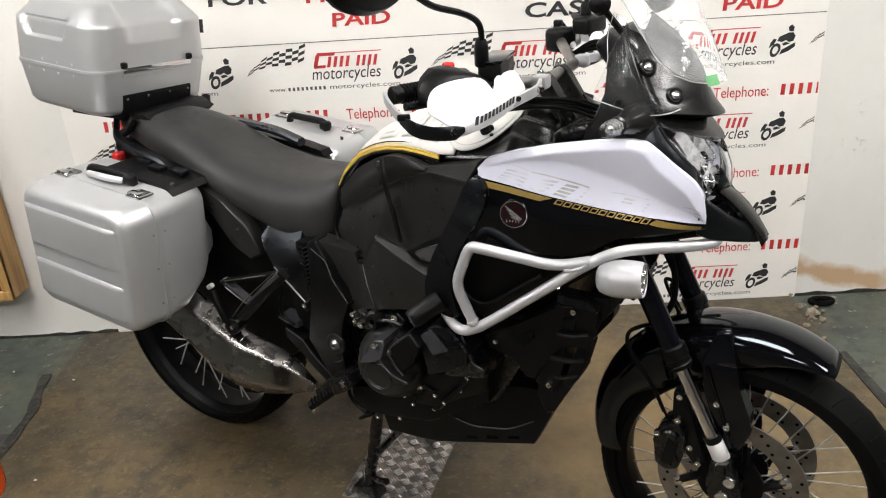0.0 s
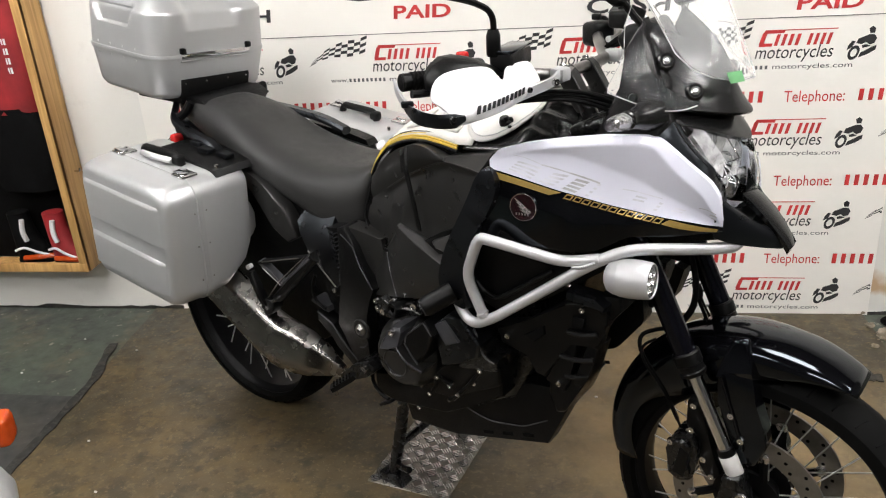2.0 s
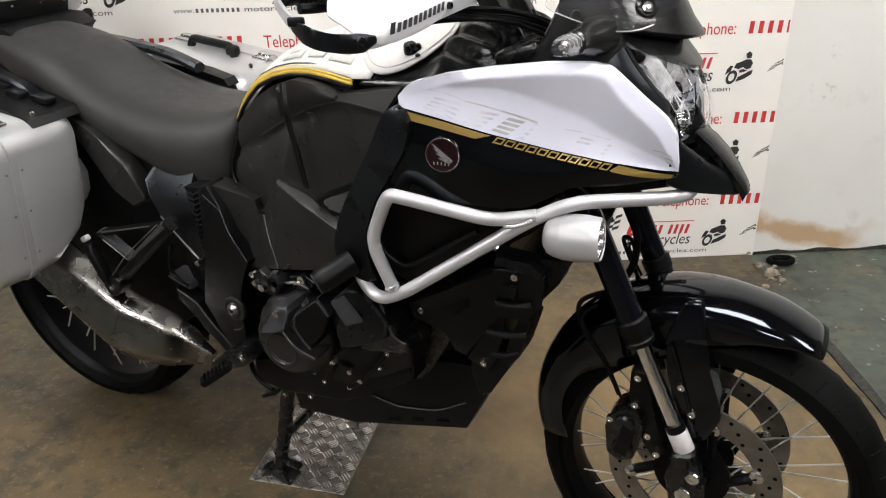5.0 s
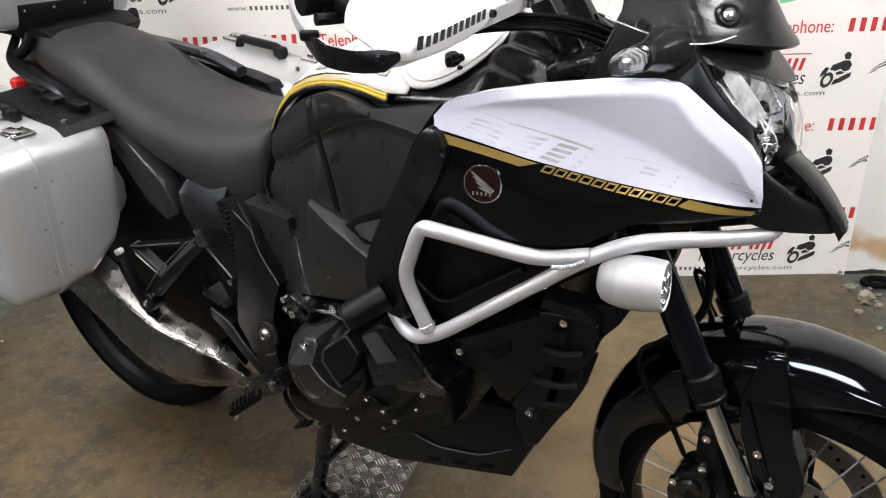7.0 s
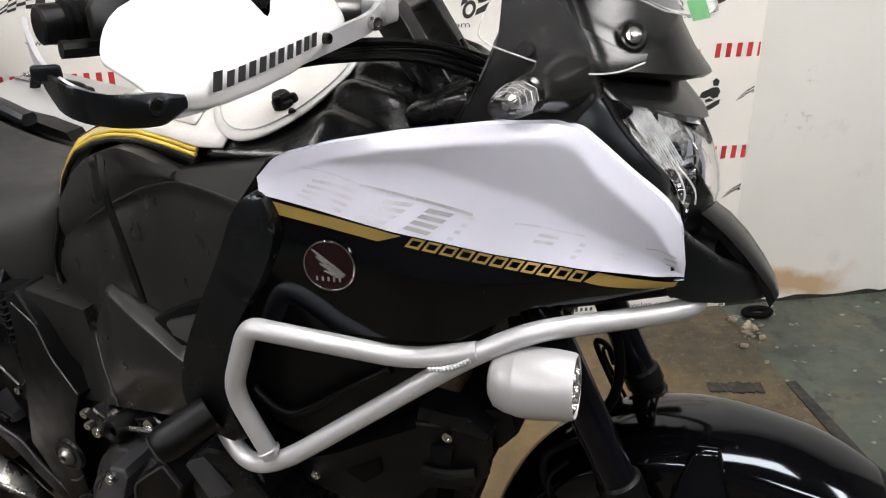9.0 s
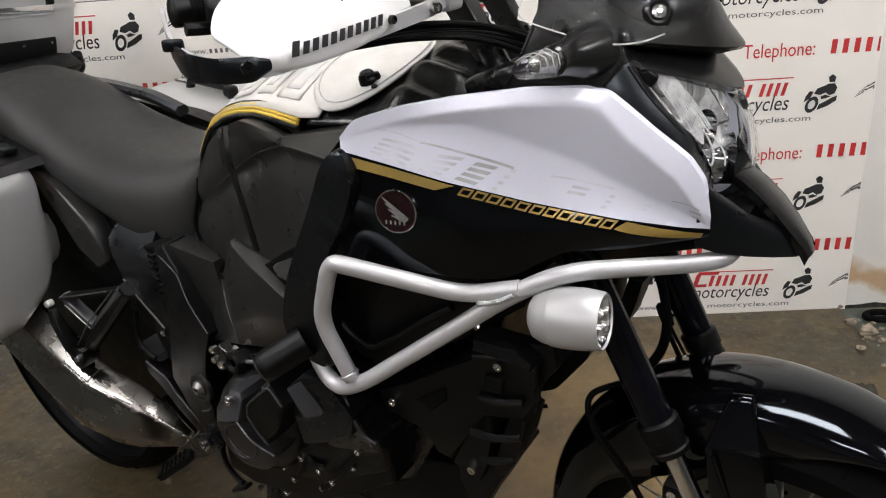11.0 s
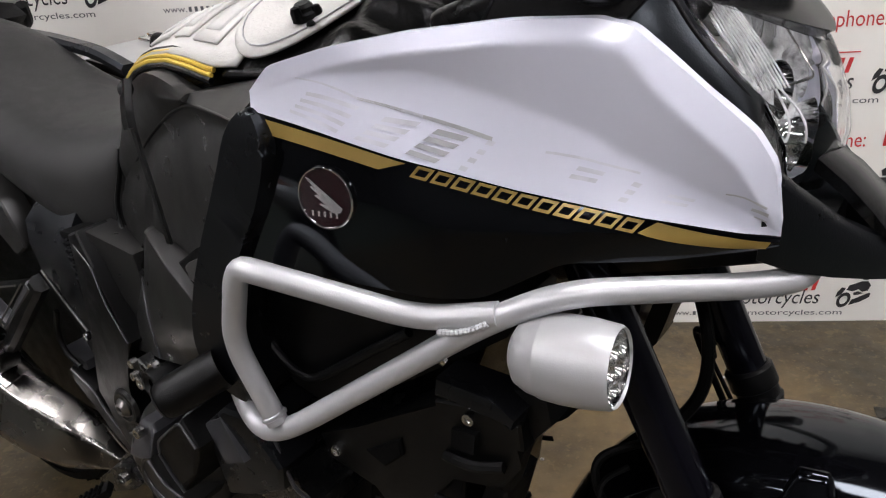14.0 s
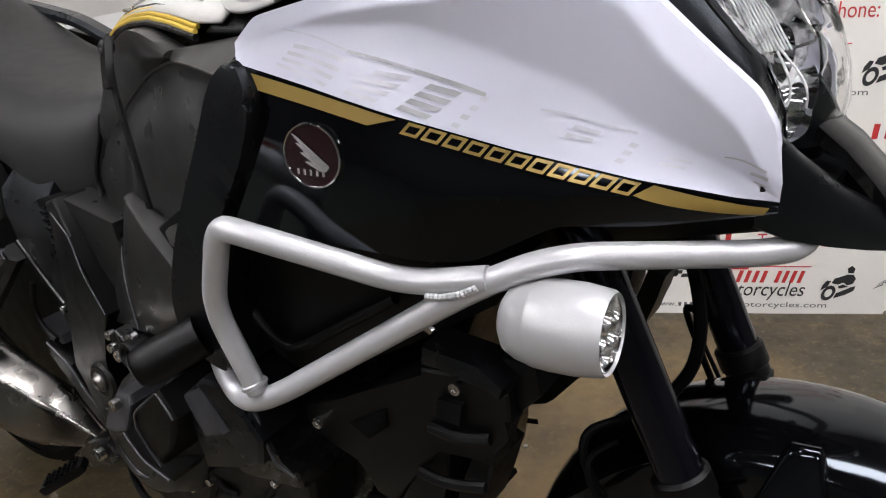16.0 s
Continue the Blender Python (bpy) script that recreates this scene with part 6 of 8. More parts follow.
def web(rows, bm=None):
    bm = bm or bmesh.new()
    vv = [[bm.verts.new(p) for p in r] for r in rows]
    for i in range(len(rows) - 1):
        for j in range(len(rows[0]) - 1):
            bm.faces.new((vv[i][j], vv[i + 1][j], vv[i + 1][j + 1], vv[i][j + 1]))
    return bm


def bowed(mid, outer, n=8, bow=1.7, sag=1.3):
    """A row across the machine from its middle point (s, z) to its outer point (s, l, z), mirrored."""
    return [v(mid[0] + (outer[0] - mid[0]) * abs(k / n) ** bow, outer[1] * k / n, mid[1] + (outer[2] - mid[1]) * abs(k / n) ** sag) for k in range(-n, n + 1)]


# headlight
TRIM_V = ((1.355, 1.037), (1.369, 1.022), (1.383, 1.005), (1.361, 0.995), (1.337, 0.989))
GUIDE_A = ((1.355, 1.021), (1.371, 1.001), (1.388, 0.984), (1.396, 0.970), (1.396, 0.959))
GUIDE_B = ((1.372, 1.001), (1.383, 0.983), (1.386, 0.969), (1.380, 0.950), (1.379, 0.936))


def headlight():
    mids = ((1.380, 1.022), (1.392, 1.000), (1.401, 0.975), (1.405, 0.950), (1.401, 0.925), (1.391, 0.900))
    outs = ((1.303, 0.149, 1.083), (1.318, 0.146, 1.058), (1.341, 0.140, 1.029), (1.362, 0.124, 1.001), (1.374, 0.100, 0.964), (1.374, 0.082, 0.922))
    rows = [bowed(a, b) for a, b in zip(mids, outs)]
    o = part("headlight", web(rows), LENS, bike, "large clear-lensed headlight", sharp=80)
    o.visible_shadow = False
    md = o.modifiers.new("thickness", "SOLIDIFY")
    md.thickness, md.offset = 0.003, -1
    back = part("lamp_housing", web([[Vector((p.x - 0.022 - 0.003 * ((i * 7 + k * 5) % 3) - 0.030 * max(0, 1 - abs(p.y) / 0.11), p.y * 0.965, p.z)) for k, p in enumerate(r)] for i, r in enumerate(rows)]), BOWL, o, "bright faceted reflector housing", sharp=1)
    for sgn in (1, -1):
        for z, l, r, s in ((1.030, 0.070, 0.024, 1.310), (0.990, 0.050, 0.024, 1.335), (0.950, 0.036, 0.018, 1.350)):
            part("reflector", lathe([(0.004, -0.006), (r * 0.5, 0.0), (r * 0.85, 0.012), (r, 0.022), (r * 1.05, 0.022)], v(s, l * sgn, z), (1, -0.35 * sgn, 0.05), 24), CHROME, back, "bright bowl reflector")
        for k in range(10):
            q = k / 9
            top = v(1.316 + 0.020 * q - 0.004, (0.125 - 0.020 * q) * sgn, 1.071 - 0.006 * q)
            low = v(1.357 + 0.019 * q - 0.004, (0.105 - 0.020 * q) * sgn, 1.004 - 0.001 * q)
            part("reflector_rib", tube([top, (top + low) / 2 + Vector((0.003, 0, 0)), low], 0.0009, 6, 0), BOWL, back)
        part("trim_blade", tube([v(s, 0.052 * sgn, z) for s, z in TRIM_V], 0.0012, 8, 0.006), STEEL, back, "bright angular trim")
        part("light_guide", tube([v(s - 0.010, 0.074 * sgn, z) for s, z in GUIDE_A], 0.0010, 8, 0.02), BOWL, back, "pale curved light guide")
        part("light_guide", tube([v(s - 0.010, 0.084 * sgn, z) for s, z in GUIDE_B], 0.0010, 8, 0.02), BOWL, back, "pale curved light guide")
        # a black box stands in for the lamp's shaded hollow
        part("lamp_hollow_block", box(v(1.314, 0.130 * sgn, 1.062), (0.016, 0.010, 0.026), 0.004, 2, Euler((0, radians(35), 0))), PLASTIC, back)
        part("lamp_rim", tube([v(s - 0.002, (l + 0.002) * sgn, z) for s, l, z in outs], 0.0018, 8, 0.02), PLASTIC, o)
        inner = spline([v(1.287, 0.160, 1.090)] + [v(*p) for p in outs], 25)
        outer = spline([v(*p) for p in ((1.258, 0.182, 1.062), (1.291, 0.174, 1.055), (1.330, 0.157, 1.015), (1.366, 0.139, 0.980), (1.379, 0.130, 0.955), (1.386, 0.122, 0.908), (1.386, 0.100, 0.900))], 25)
        g = [[Vector((p.x, (p.y - 0.004 * math.sin(math.pi * k / 6)) * sgn, p.z)) for k in range(7) for p in (m.lerp(n, k / 6),)] for m, n in zip(inner, outer)]
        part("lamp_cheek", sheet(g, 0.010 * sgn), SATIN, o, "satin black cheek beside the lamp", sharp=60)
    return o


headlight()


# nose cowl, screen and instruments
def nose():
    mids = ((1.330, 1.166), (1.336, 1.158), (1.341, 1.148), (1.349, 1.126), (1.364, 1.100), (1.382, 1.077), (1.378, 1.073), (1.350, 1.066), (1.360, 1.058), (1.384, 1.030), (1.372, 1.024))
    outs = ((1.222, 0.118, 1.250), (1.236, 0.130, 1.205), (1.256, 0.140, 1.170), (1.276, 0.150, 1.135), (1.286, 0.155, 1.118), (1.292, 0.158, 1.110), (1.290, 0.156, 1.107), (1.276, 0.146, 1.103), (1.282, 0.150, 1.099), (1.297, 0.151, 1.084), (1.288, 0.145, 1.080))
    o = part("nose_cowl", web([bowed(a, b) for a, b in zip(mids, outs)]), NOSEM, bike, "satin dark grey nose cowl", sharp=40)
    md = o.modifiers.new("thickness", "SOLIDIFY")
    md.thickness, md.offset = 0.006, -1
    for sgn in (1, -1):
        part("cowl_side", plate([(1.166, 1.050, 0.200), (1.200, 1.100, 0.194), (1.218, 1.142, 0.178), (1.206, 1.200, 0.150), (1.226, 1.250, 0.124), (1.240, 1.215, 0.140), (1.268, 1.160, 0.152), (1.292, 1.112, 0.164), (1.300, 1.086, 0.164), (1.285, 1.066, 0.184), (1.24, 1.060, 0.195)], 0.10, 0.17, 0.006, 3, sgn), NOSEM, o, "satin dark grey cowl side")
        for s, l, z in ((1.316, 0.104, 1.130), (1.272, 0.124, 1.182)):
            b = part("screen_bolt", lathe([(0.0005, 0.005), (0.0022, 0.005), (0.0036, 0.004), (0.0045, 0.0025), (0.0072, 0.002), (0.0085, -0.006)], v(s + 0.002, (l + 0.006) * sgn, z + 0.001), (0.5, -0.78 * sgn, 0.38), 18), STEEL, o)
            part("bolt_cup", lathe([(0.0085, 0.0025), (0.012, 0.0035), (0.015, 0.001), (0.017, -0.008)], v(s + 0.001, (l + 0.004) * sgn, z), (0.5, -0.78 * sgn, 0.38), 20), NOSEM, b)
        for s, l, z in ((1.238, 0.180, 1.128), (1.258, 0.180, 1.095)):
            part("cowl_screw", lathe([(0.0005, 0.003), (0.006, 0.003), (0.008, -0.003)], v(s, l * sgn, z), (0.2, -sgn, 0.3), 12), PLASTIC, o)
    return o


nose()


def windscreen():
    mids = ((1.235, 1.415), (1.268, 1.355), (1.300, 1.285), (1.326, 1.228), (1.344, 1.188), (1.356, 1.160), (1.363, 1.142), (1.368, 1.130))
    outs = ((1.120, 0.098, 1.415), (1.163, 0.108, 1.345), (1.210, 0.116, 1.278), (1.246, 0.119, 1.228), (1.275, 0.126, 1.188), (1.304, 0.119, 1.161), (1.330, 0.094, 1.145), (1.352, 0.052, 1.134))
    rows = [bowed(a, b, 10, 1.9, 1.0) for a, b in zip(mids, outs)]
    rows = [[p + Vector((0.012, 0, 0.006)) for p in r] for r in rows]
    o = part("windscreen", web(rows), SCREEN, bike, "clear acrylic windscreen", sharp=180)
    md = o.modifiers.new("thickness", "SOLIDIFY")
    md.thickness, md.offset = 0.003, 1
    o.visible_shadow = False
    sub = o.modifiers.new("round", "SUBSURF")
    sub.levels = sub.render_levels = 1
    rim = [r[0] for r in rows] + rows[-1][1:-1] + [r[-1] for r in rows][::-1]
    part("screen_edge", tube(rim, 0.0008, 6, 0), PALEGREY, o, "bright cut edge")
    st = bmesh.new()
    q = [v(1.366, 0.078, 1.140), v(1.378, 0.042, 1.138), v(1.371, 0.042, 1.156), v(1.358, 0.078, 1.158)]
    st.faces.new([st.verts.new(p) for p in q])
    part("sticker", st, GREEN, o, "small green sticker")
    return o


windscreen()


# second clear layer at the screen's foot
def side_deflector(sgn):
    pts = [v(1.215, 0.142 * sgn, 1.275), v(1.206, 0.152 * sgn, 1.240), v(1.214, 0.166 * sgn, 1.193), v(1.198, 0.190 * sgn, 1.150), v(1.200, 0.200 * sgn, 1.138), v(1.245, 0.192 * sgn, 1.122), v(1.290, 0.176 * sgn, 1.108), v(1.318, 0.158 * sgn, 1.108), v(1.335, 0.140 * sgn, 1.114)]
    part("deflector_edge", tube(pts, 0.0007, 6, 0.02), PALEGREY, bike, "bright edge of the clear deflector")
    inner = [v(1.232, 0.122 * sgn, 1.262), v(1.228, 0.135 * sgn, 1.235), v(1.240, 0.146 * sgn, 1.20), v(1.252, 0.152 * sgn, 1.175), v(1.260, 0.155 * sgn, 1.165), v(1.280, 0.154 * sgn, 1.145), v(1.305, 0.146 * sgn, 1.13), v(1.322, 0.140 * sgn, 1.122), v(1.336, 0.132 * sgn, 1.120)]
    o = part("side_deflector", web([pts, inner]), THIN, bike, "clear acrylic side deflector")
    md = o.modifiers.new("thickness", "SOLIDIFY")
    md.thickness = 0.003
    o.visible_shadow = False


side_deflector(1)
side_deflector(-1)
part("instrument_cluster", box(v(1.205, 0, 1.185), (0.05, 0.19, 0.10), 0.014, 3, Euler((0, radians(-35), 0))), PLASTIC, bike)
part("screen_lever", lathe([(0.001, 0.02), (0.014, 0.016), (0.020, 0.0), (0.014, -0.016), (0.001, -0.02)], v(1.195, 0.158, 1.292), (0, 1, 0), 18), PLASTIC, bike)
part("screen_stay", tube([v(1.195, 0.158, 1.292), v(1.205, 0.14, 1.27), v(1.225, 0.12, 1.235)], 0.006, 8, 0.02), PLASTIC, bike)
part("screen_mount", box(v(1.255, 0.03, 1.29), (0.03, 0.075, 0.06), 0.012, 3, Euler((0, radians(-40), 0))), PLASTIC, bike)


def indicator(sgn):
    o = part("indicator_stem", tube([v(1.268, 0.160 * sgn, 1.100), v(1.264, 0.186 * sgn, 1.101), v(1.261, 0.206 * sgn, 1.102), v(1.258, 0.222 * sgn, 1.103), v(1.257, 0.238 * sgn, 1.104), v(1.256, 0.242 * sgn, 1.104)], 0.02, 20, 0, radii=[0.0300, 0.0265, 0.0195, 0.0165, 0.0160, 0.0130]), NOSEM, bike)
    shape = ((-1.0, 0.25), (-0.72, 0.80), (0.10, 1.0), (0.85, 0.62), (1.0, -0.15), (0.55, -0.90), (-0.45, -0.92), (-0.95, -0.40))
    ring = lambda u, k: [v(1.256 - 0.004 * u + 0.0145 * k * a, (0.236 + 0.060 * u) * sgn, 1.104 + 0.003 * u + 0.0130 * k * c) for a, c in shape]
    glass = part("indicator_lens", loft([ring(0, 1.02), ring(0.12, 1.10), ring(0.62, 0.98), ring(0.92, 0.74), ring(1.0, 0.60)]), LENS, o, "clear faceted indicator lens", sharp=20)
    glass.visible_shadow = False
    part("indicator_bowl", loft([ring(0.02, 0.92), ring(0.30, 0.62), ring(0.62, 0.40), ring(0.74, 0.15)]), STEEL, o, "bright ribbed bowl", sharp=15)
    for k in range(4):
        part("lens_rib", tube([p for p in ring(0.2 + 0.17 * k, 0.97 - 0.06 * k)[:5]], 0.0006, 5, 0), BOWL, glass)


for ob in set(bpy.data.objects) - front_from:
    for q in ob.data.vertices:
        if q.co.y > 0:
            q.co.y *= 0.5
indicator(1)
indicator(-1)


# ---- handlebar ----
def handlebar():
    pts = [v(0.925, 0.392, 1.175), v(0.985, 0.25, 1.168), v(1.066, 0.13, 1.146), v(1.060, 0.06, 1.142), v(1.060, -0.06, 1.142), v(1.066, -0.13, 1.146), v(0.985, -0.25, 1.168), v(0.925, -0.392, 1.175)]
    o = part("handlebar", tube(pts, 0.0115, 14, 0.04), DISC, bike, "silver tapered handlebar")
    for sgn in (1, -1):
        d = (v(0.985, 0.25 * sgn, 1.168) - v(0.925, 0.392 * sgn, 1.175))
        a = v(0.925, 0.392 * sgn, 1.175)
        n = 26
        part("grip", tube([a + d * (0.02 + 0.62 * i / n) for i in range(n + 1)], 0.0165, 14, 0, radii=[0.0172 if i % 2 else 0.0158 for i in range(n + 1)]), RUBBER, o, "black ribbed rubber grip")
        part("bar_end", tube([a - d * 0.09, a - d * 0.08, a - d * 0.01, a + d * 0.04], 0.017, 14, 0, radii=[0.013, 0.0155, 0.0155, 0.0145]), PLASTIC, o)
        part("switch_block", box(a + d * 0.80, (0.05, 0.06, 0.052), 0.012, 3, Euler((0, 0, radians(24 * sgn)))), PLASTIC, o)
        part("red_switch", box(a + d * 0.74 + Vector((-0.005, 0, 0.034)), (0.02, 0.016, 0.014), 0.004, 2), RED if sgn > 0 else PLASTIC, o)
        # lever
        part("lever", tube([v(1.020, 0.235 * sgn, 1.165), v(1.008, 0.30 * sgn, 1.158), v(0.965, 0.40 * sgn, 1.160), v(0.955, 0.42 * sgn, 1.162)], 0.007, 10, 0.03), BAR if sgn < 0 else PLASTIC, o)
        # hand guard: alloy strip, white shield, black end cover
        strip = smooth_path([v(1.080, 0.150 * sgn, 1.152), v(1.096, 0.200 * sgn, 1.149), v(1.078, 0.262 * sgn, 1.140), v(1.066, 0.42 * sgn, 1.130), v(1.045, 0.452 * sgn, 1.131), v(1.000, 0.458 * sgn, 1.138), v(0.955, 0.440 * sgn, 1.148), v(0.915, 0.412 * sgn, 1.164), v(0.902, 0.400 * sgn, 1.172)], 0.02, 5)
        g = part("hand_guard", loft([[p + Vector(d) for d in ((0.003, 0, 0.0085), (0.003, 0, -0.0085), (-0.003, 0, -0.0085), (-0.003, 0, 0.0085))] for p in strip]), BAR, o, "bent alloy hand guard strip")
        part("guard_clamp", box(v(1.076, 0.140 * sgn, 1.150), (0.03, 0.032, 0.026), 0.006, 2), BAR, g)
        screw(v(1.100, 0.200 * sgn, 1.149), (1, -0.4 * sgn, 0), 0.006, g)
        # shield columns: distance out, then place along and height of its foot and its brim
        cols = ((0.213, 1.073, 1.146, 1.062, 1.170), (0.224, 1.076, 1.141, 1.063, 1.187), (0.240, 1.078, 1.138, 1.064, 1.193), (0.284, 1.079, 1.131, 1.060, 1.192), (0.298, 1.079, 1.129, 1.058, 1.189), (0.304, 1.079, 1.128, 1.062, 1.171), (0.314, 1.079, 1.127, 1.062, 1.170), (0.332, 1.078, 1.125, 1.058, 1.196), (0.350, 1.078, 1.124, 1.052, 1.202), (0.376, 1.076, 1.123, 1.030, 1.202), (0.398, 1.074, 1.123, 1.006, 1.197), (0.414, 1.070, 1.124, 1.000, 1.187), (0.428, 1.060, 1.126, 1.002, 1.174), (0.438, 1.044, 1.130, 1.008, 1.158))

        def face(l, w):
            k = max(i for i in range(len(cols) - 1) if cols[i][0] <= l or i == 0)
            c, d = cols[k], cols[k + 1]
            f = (l - c[0]) / (d[0] - c[0])
            s0, z0, s1, z1 = (c[i] + (d[i] - c[i]) * f for i in (1, 2, 3, 4))
            return s0 + (s1 - s0) * max(0, (w - 0.25) / 0.75) + 0.005 * math.sin(w * math.pi), z0 + (z1 - z0) * w

        def shell(rows, name, mat, label):
            ob = part(name, web(rows), mat, g, label, sharp=60)
            md = ob.modifiers.new("thickness", "SOLIDIFY")
            md.thickness, md.offset = 0.004, 0
            return ob

        sh = shell([[v(face(c[0], j / 8)[0], c[0] * sgn, face(c[0], j / 8)[1]) for j in range(9)] for c in cols], "guard_shield", GUARD, "white plastic hand guard shield")
        ss = sh.modifiers.new("round", "SUBSURF")
        ss.levels = ss.render_levels = 1
        # dark wind deflector, reaching back over the grip
        deep = ((0.290, 1.050, 1.176, 1.012, 1.190), (0.312, 1.050, 1.180, 0.992, 1.206), (0.335, 1.044, 1.194, 0.976, 1.213), (0.360, 1.030, 1.196, 0.968, 1.213), (0.384, 1.012, 1.190, 0.966, 1.202), (0.402, 1.000, 1.178, 0.970, 1.188), (0.410, 1.000, 1.154, 0.978, 1.168))
        shell([[v(s0 + (s1 - s0) * j / 4, l * sgn, z0 + (z1 - z0) * j / 4 + 0.005 * math.sin(j / 4 * math.pi)) for j in range(5)] for l, s0, z0, s1, z1 in deep], "wind_deflector", PLASTIC, "black plastic wind deflector")
        cover = smooth_path([v(1.068, 0.428 * sgn, 1.134), v(1.058, 0.450 * sgn, 1.133), v(1.032, 0.465 * sgn, 1.134), v(1.000, 0.465 * sgn, 1.138), v(0.962, 0.446 * sgn, 1.147)], 0.022, 6)
        fat = lambda i: (0.45, 0.82, 0.95)[i] if i < 3 else 1.0 if i < len(cover) - 2 else (0.9, 0.6)[i - len(cover) + 2]
        part("end_cover", loft([[q + Vector((dx, 0, dz)) * fat(i) for dx, dz in ((0.003, 0.011), (0.0065, 0.007), (0.0075, 0.0), (0.0065, -0.008), (0.003, -0.012), (-0.004, -0.012), (-0.006, 0.0), (-0.004, 0.011))] for i, q in enumerate(cover)]), SATIN, g, "glossy black end cover")
        part("cover_lug", box(v(0.972, 0.452 * sgn, 1.153), (0.022, 0.006, 0.012), 0.003, 2, Euler((0, 0, radians(25 * sgn)))), SATIN, g)
        screw(v(1.060, 0.448 * sgn, 1.135), (1, -0.5 * sgn, 0), 0.006, g, mat=ENGINE)
        screw(v(1.083, 0.260 * sgn, 1.146), (1, -0.1 * sgn, 0), 0.0045, g, mat=ENGINE)
        # print: plain dark slanted bars along the shield's foot
        bm = bmesh.new()
        for i in range(11):
            l = 0.279 + 0.0122 * i
            z = 1.1435 - 0.059 * (l - 0.277)
            tall = 0.0140 if i == 10 else 0.0112
            quad = [(l, z), (l + 0.0082, z), (l + 0.0052, z + tall), (l - 0.003, z + tall)]
            bm.faces.new([bm.verts.new(v(face(min(x, 0.44), 0.22)[0] + 0.0042, x * sgn, y)) for x, y in quad])
        part("guard_print", bm, INKK, sh, "dark bars of print")
        # mirror
        m = part("mirror", lathe([(0.0105, 0.0), (0.0125, 0.004), (0.0125, 0.035), (0.009, 0.045)], v(1.03, 0.285 * sgn, 1.205), (0.02, 0, 1), 14), PLASTIC, o, "black round-stemmed mirror")
        part("stem", tube([v(1.032, 0.285 * sgn, 1.235), v(1.033, 0.286 * sgn, 1.278), v(1.030, 0.335 * sgn, 1.300), v(1.02, 0.42 * sgn, 1.322), v(1.015, 0.46 * sgn, 1.345)], 0.0054, 10, 0.025), PLASTIC, m)
        rings = [[v(1.005 + 0.03 * (u - 0.5) * 1.2, (0.545 + 0.105 * k * math.cos(t)) * sgn, 1.382 + 0.055 * k * math.sin(t)) for t in [2 * math.pi * a / 28 for a in range(28)]] for u, k in ((0, 0.90), (0.1, 0.98), (0.35, 1.0), (0.7, 0.88), (0.92, 0.6), (1.0, 0.3))]
        part("mirror_head", loft(rings), PLASTIC, m, "black mirror housing")
        part("mirror_glass", loft([[v(0.9862, (0.545 + 0.09 * math.cos(t)) * sgn, 1.382 + 0.046 * math.sin(t)) for t in [2 * math.pi * a / 28 for a in range(28)]], [v(0.9842, (0.545 + 0.088 * math.cos(t)) * sgn, 1.382 + 0.045 * math.sin(t)) for t in [2 * math.pi * a / 28 for a in range(28)]]]), CHROME, m, "mirror glass")
    # fluid reservoir on the right
    r = part("brake_reservoir", box(v(1.034, 0.238, 1.194), (0.042, 0.104, 0.034), 0.008, 3, Euler((0, 0, radians(12)))), PLASTIC, o, "black brake fluid reservoir")
    part("reservoir_lid", box(v(1.034, 0.238, 1.212), (0.045, 0.108, 0.007), 0.003, 2, Euler((0, 0, radians(12)))), GLOSS, r)
    part("clutch_reservoir", box(v(1.045, -0.268, 1.205), (0.045, 0.075, 0.036), 0.008, 3, Euler((0, 0, radians(-12)))), PLASTIC, o)
    for l in (0.088, 0.0):
        part("riser_plate", plate([(1.040, 1.140), (1.047, 1.154), (1.064, 1.156), (1.076, 1.146), (1.112, 1.088), (1.110, 1.072), (1.088, 1.070), (1.078, 1.084)], l - 0.013, l + 0.013, 0.004, 3), COWLM, o, "dark grey cast riser")
        screw(v(1.052, l, 1.155), (-0.3, 0, 1), 0.006, o)
        part("riser", tube([v(1.120, l, 1.050), v(1.105, l, 1.075), v(1.095, l, 1.09)], 0.016, 14, 0.01), ENGINE, o)
    rnd = random.Random(8)
    for i in range(6):
        e = rnd.uniform(-0.009, 0.009)
        part("cable", tube([v(1.010, 0.255 - 0.010 * i, 1.118 + e), v(1.070, 0.215 - 0.010 * i, 1.124 + e), v(1.130, 0.168 - 0.010 * i, 1.118 + e), v(1.180, 0.132 - 0.014 * i, 1.092 + e), v(1.212, 0.100 - 0.018 * i, 1.055 + e), v(1.225, 0.075 - 0.018 * i, 1.02)], 0.0035, 8, 0.05), RUBBER, o)
    for i in range(3):
        part("cable", tube([v(1.04, -0.20 + 0.015 * i, 1.155), v(1.12, -0.15 + 0.02 * i, 1.18 + 0.012 * i), v(1.19, -0.08 + 0.02 * i, 1.15), v(1.225, -0.04, 1.05)], 0.0042, 8, 0.05), RUBBER, o)
    return o


bar_from = set(bpy.data.objects)
handlebar()
for ob in set(bpy.data.objects) - bar_from:
    for q in ob.data.vertices:
        if q.co.y > 0:
            q.co.y -= 0.075 * min(1, q.co.y / 0.15)


# ---- crash bars and auxiliary lamps ----
def spline3(pts, n):
    return [tuple(p) for p in spline(pts, n)]


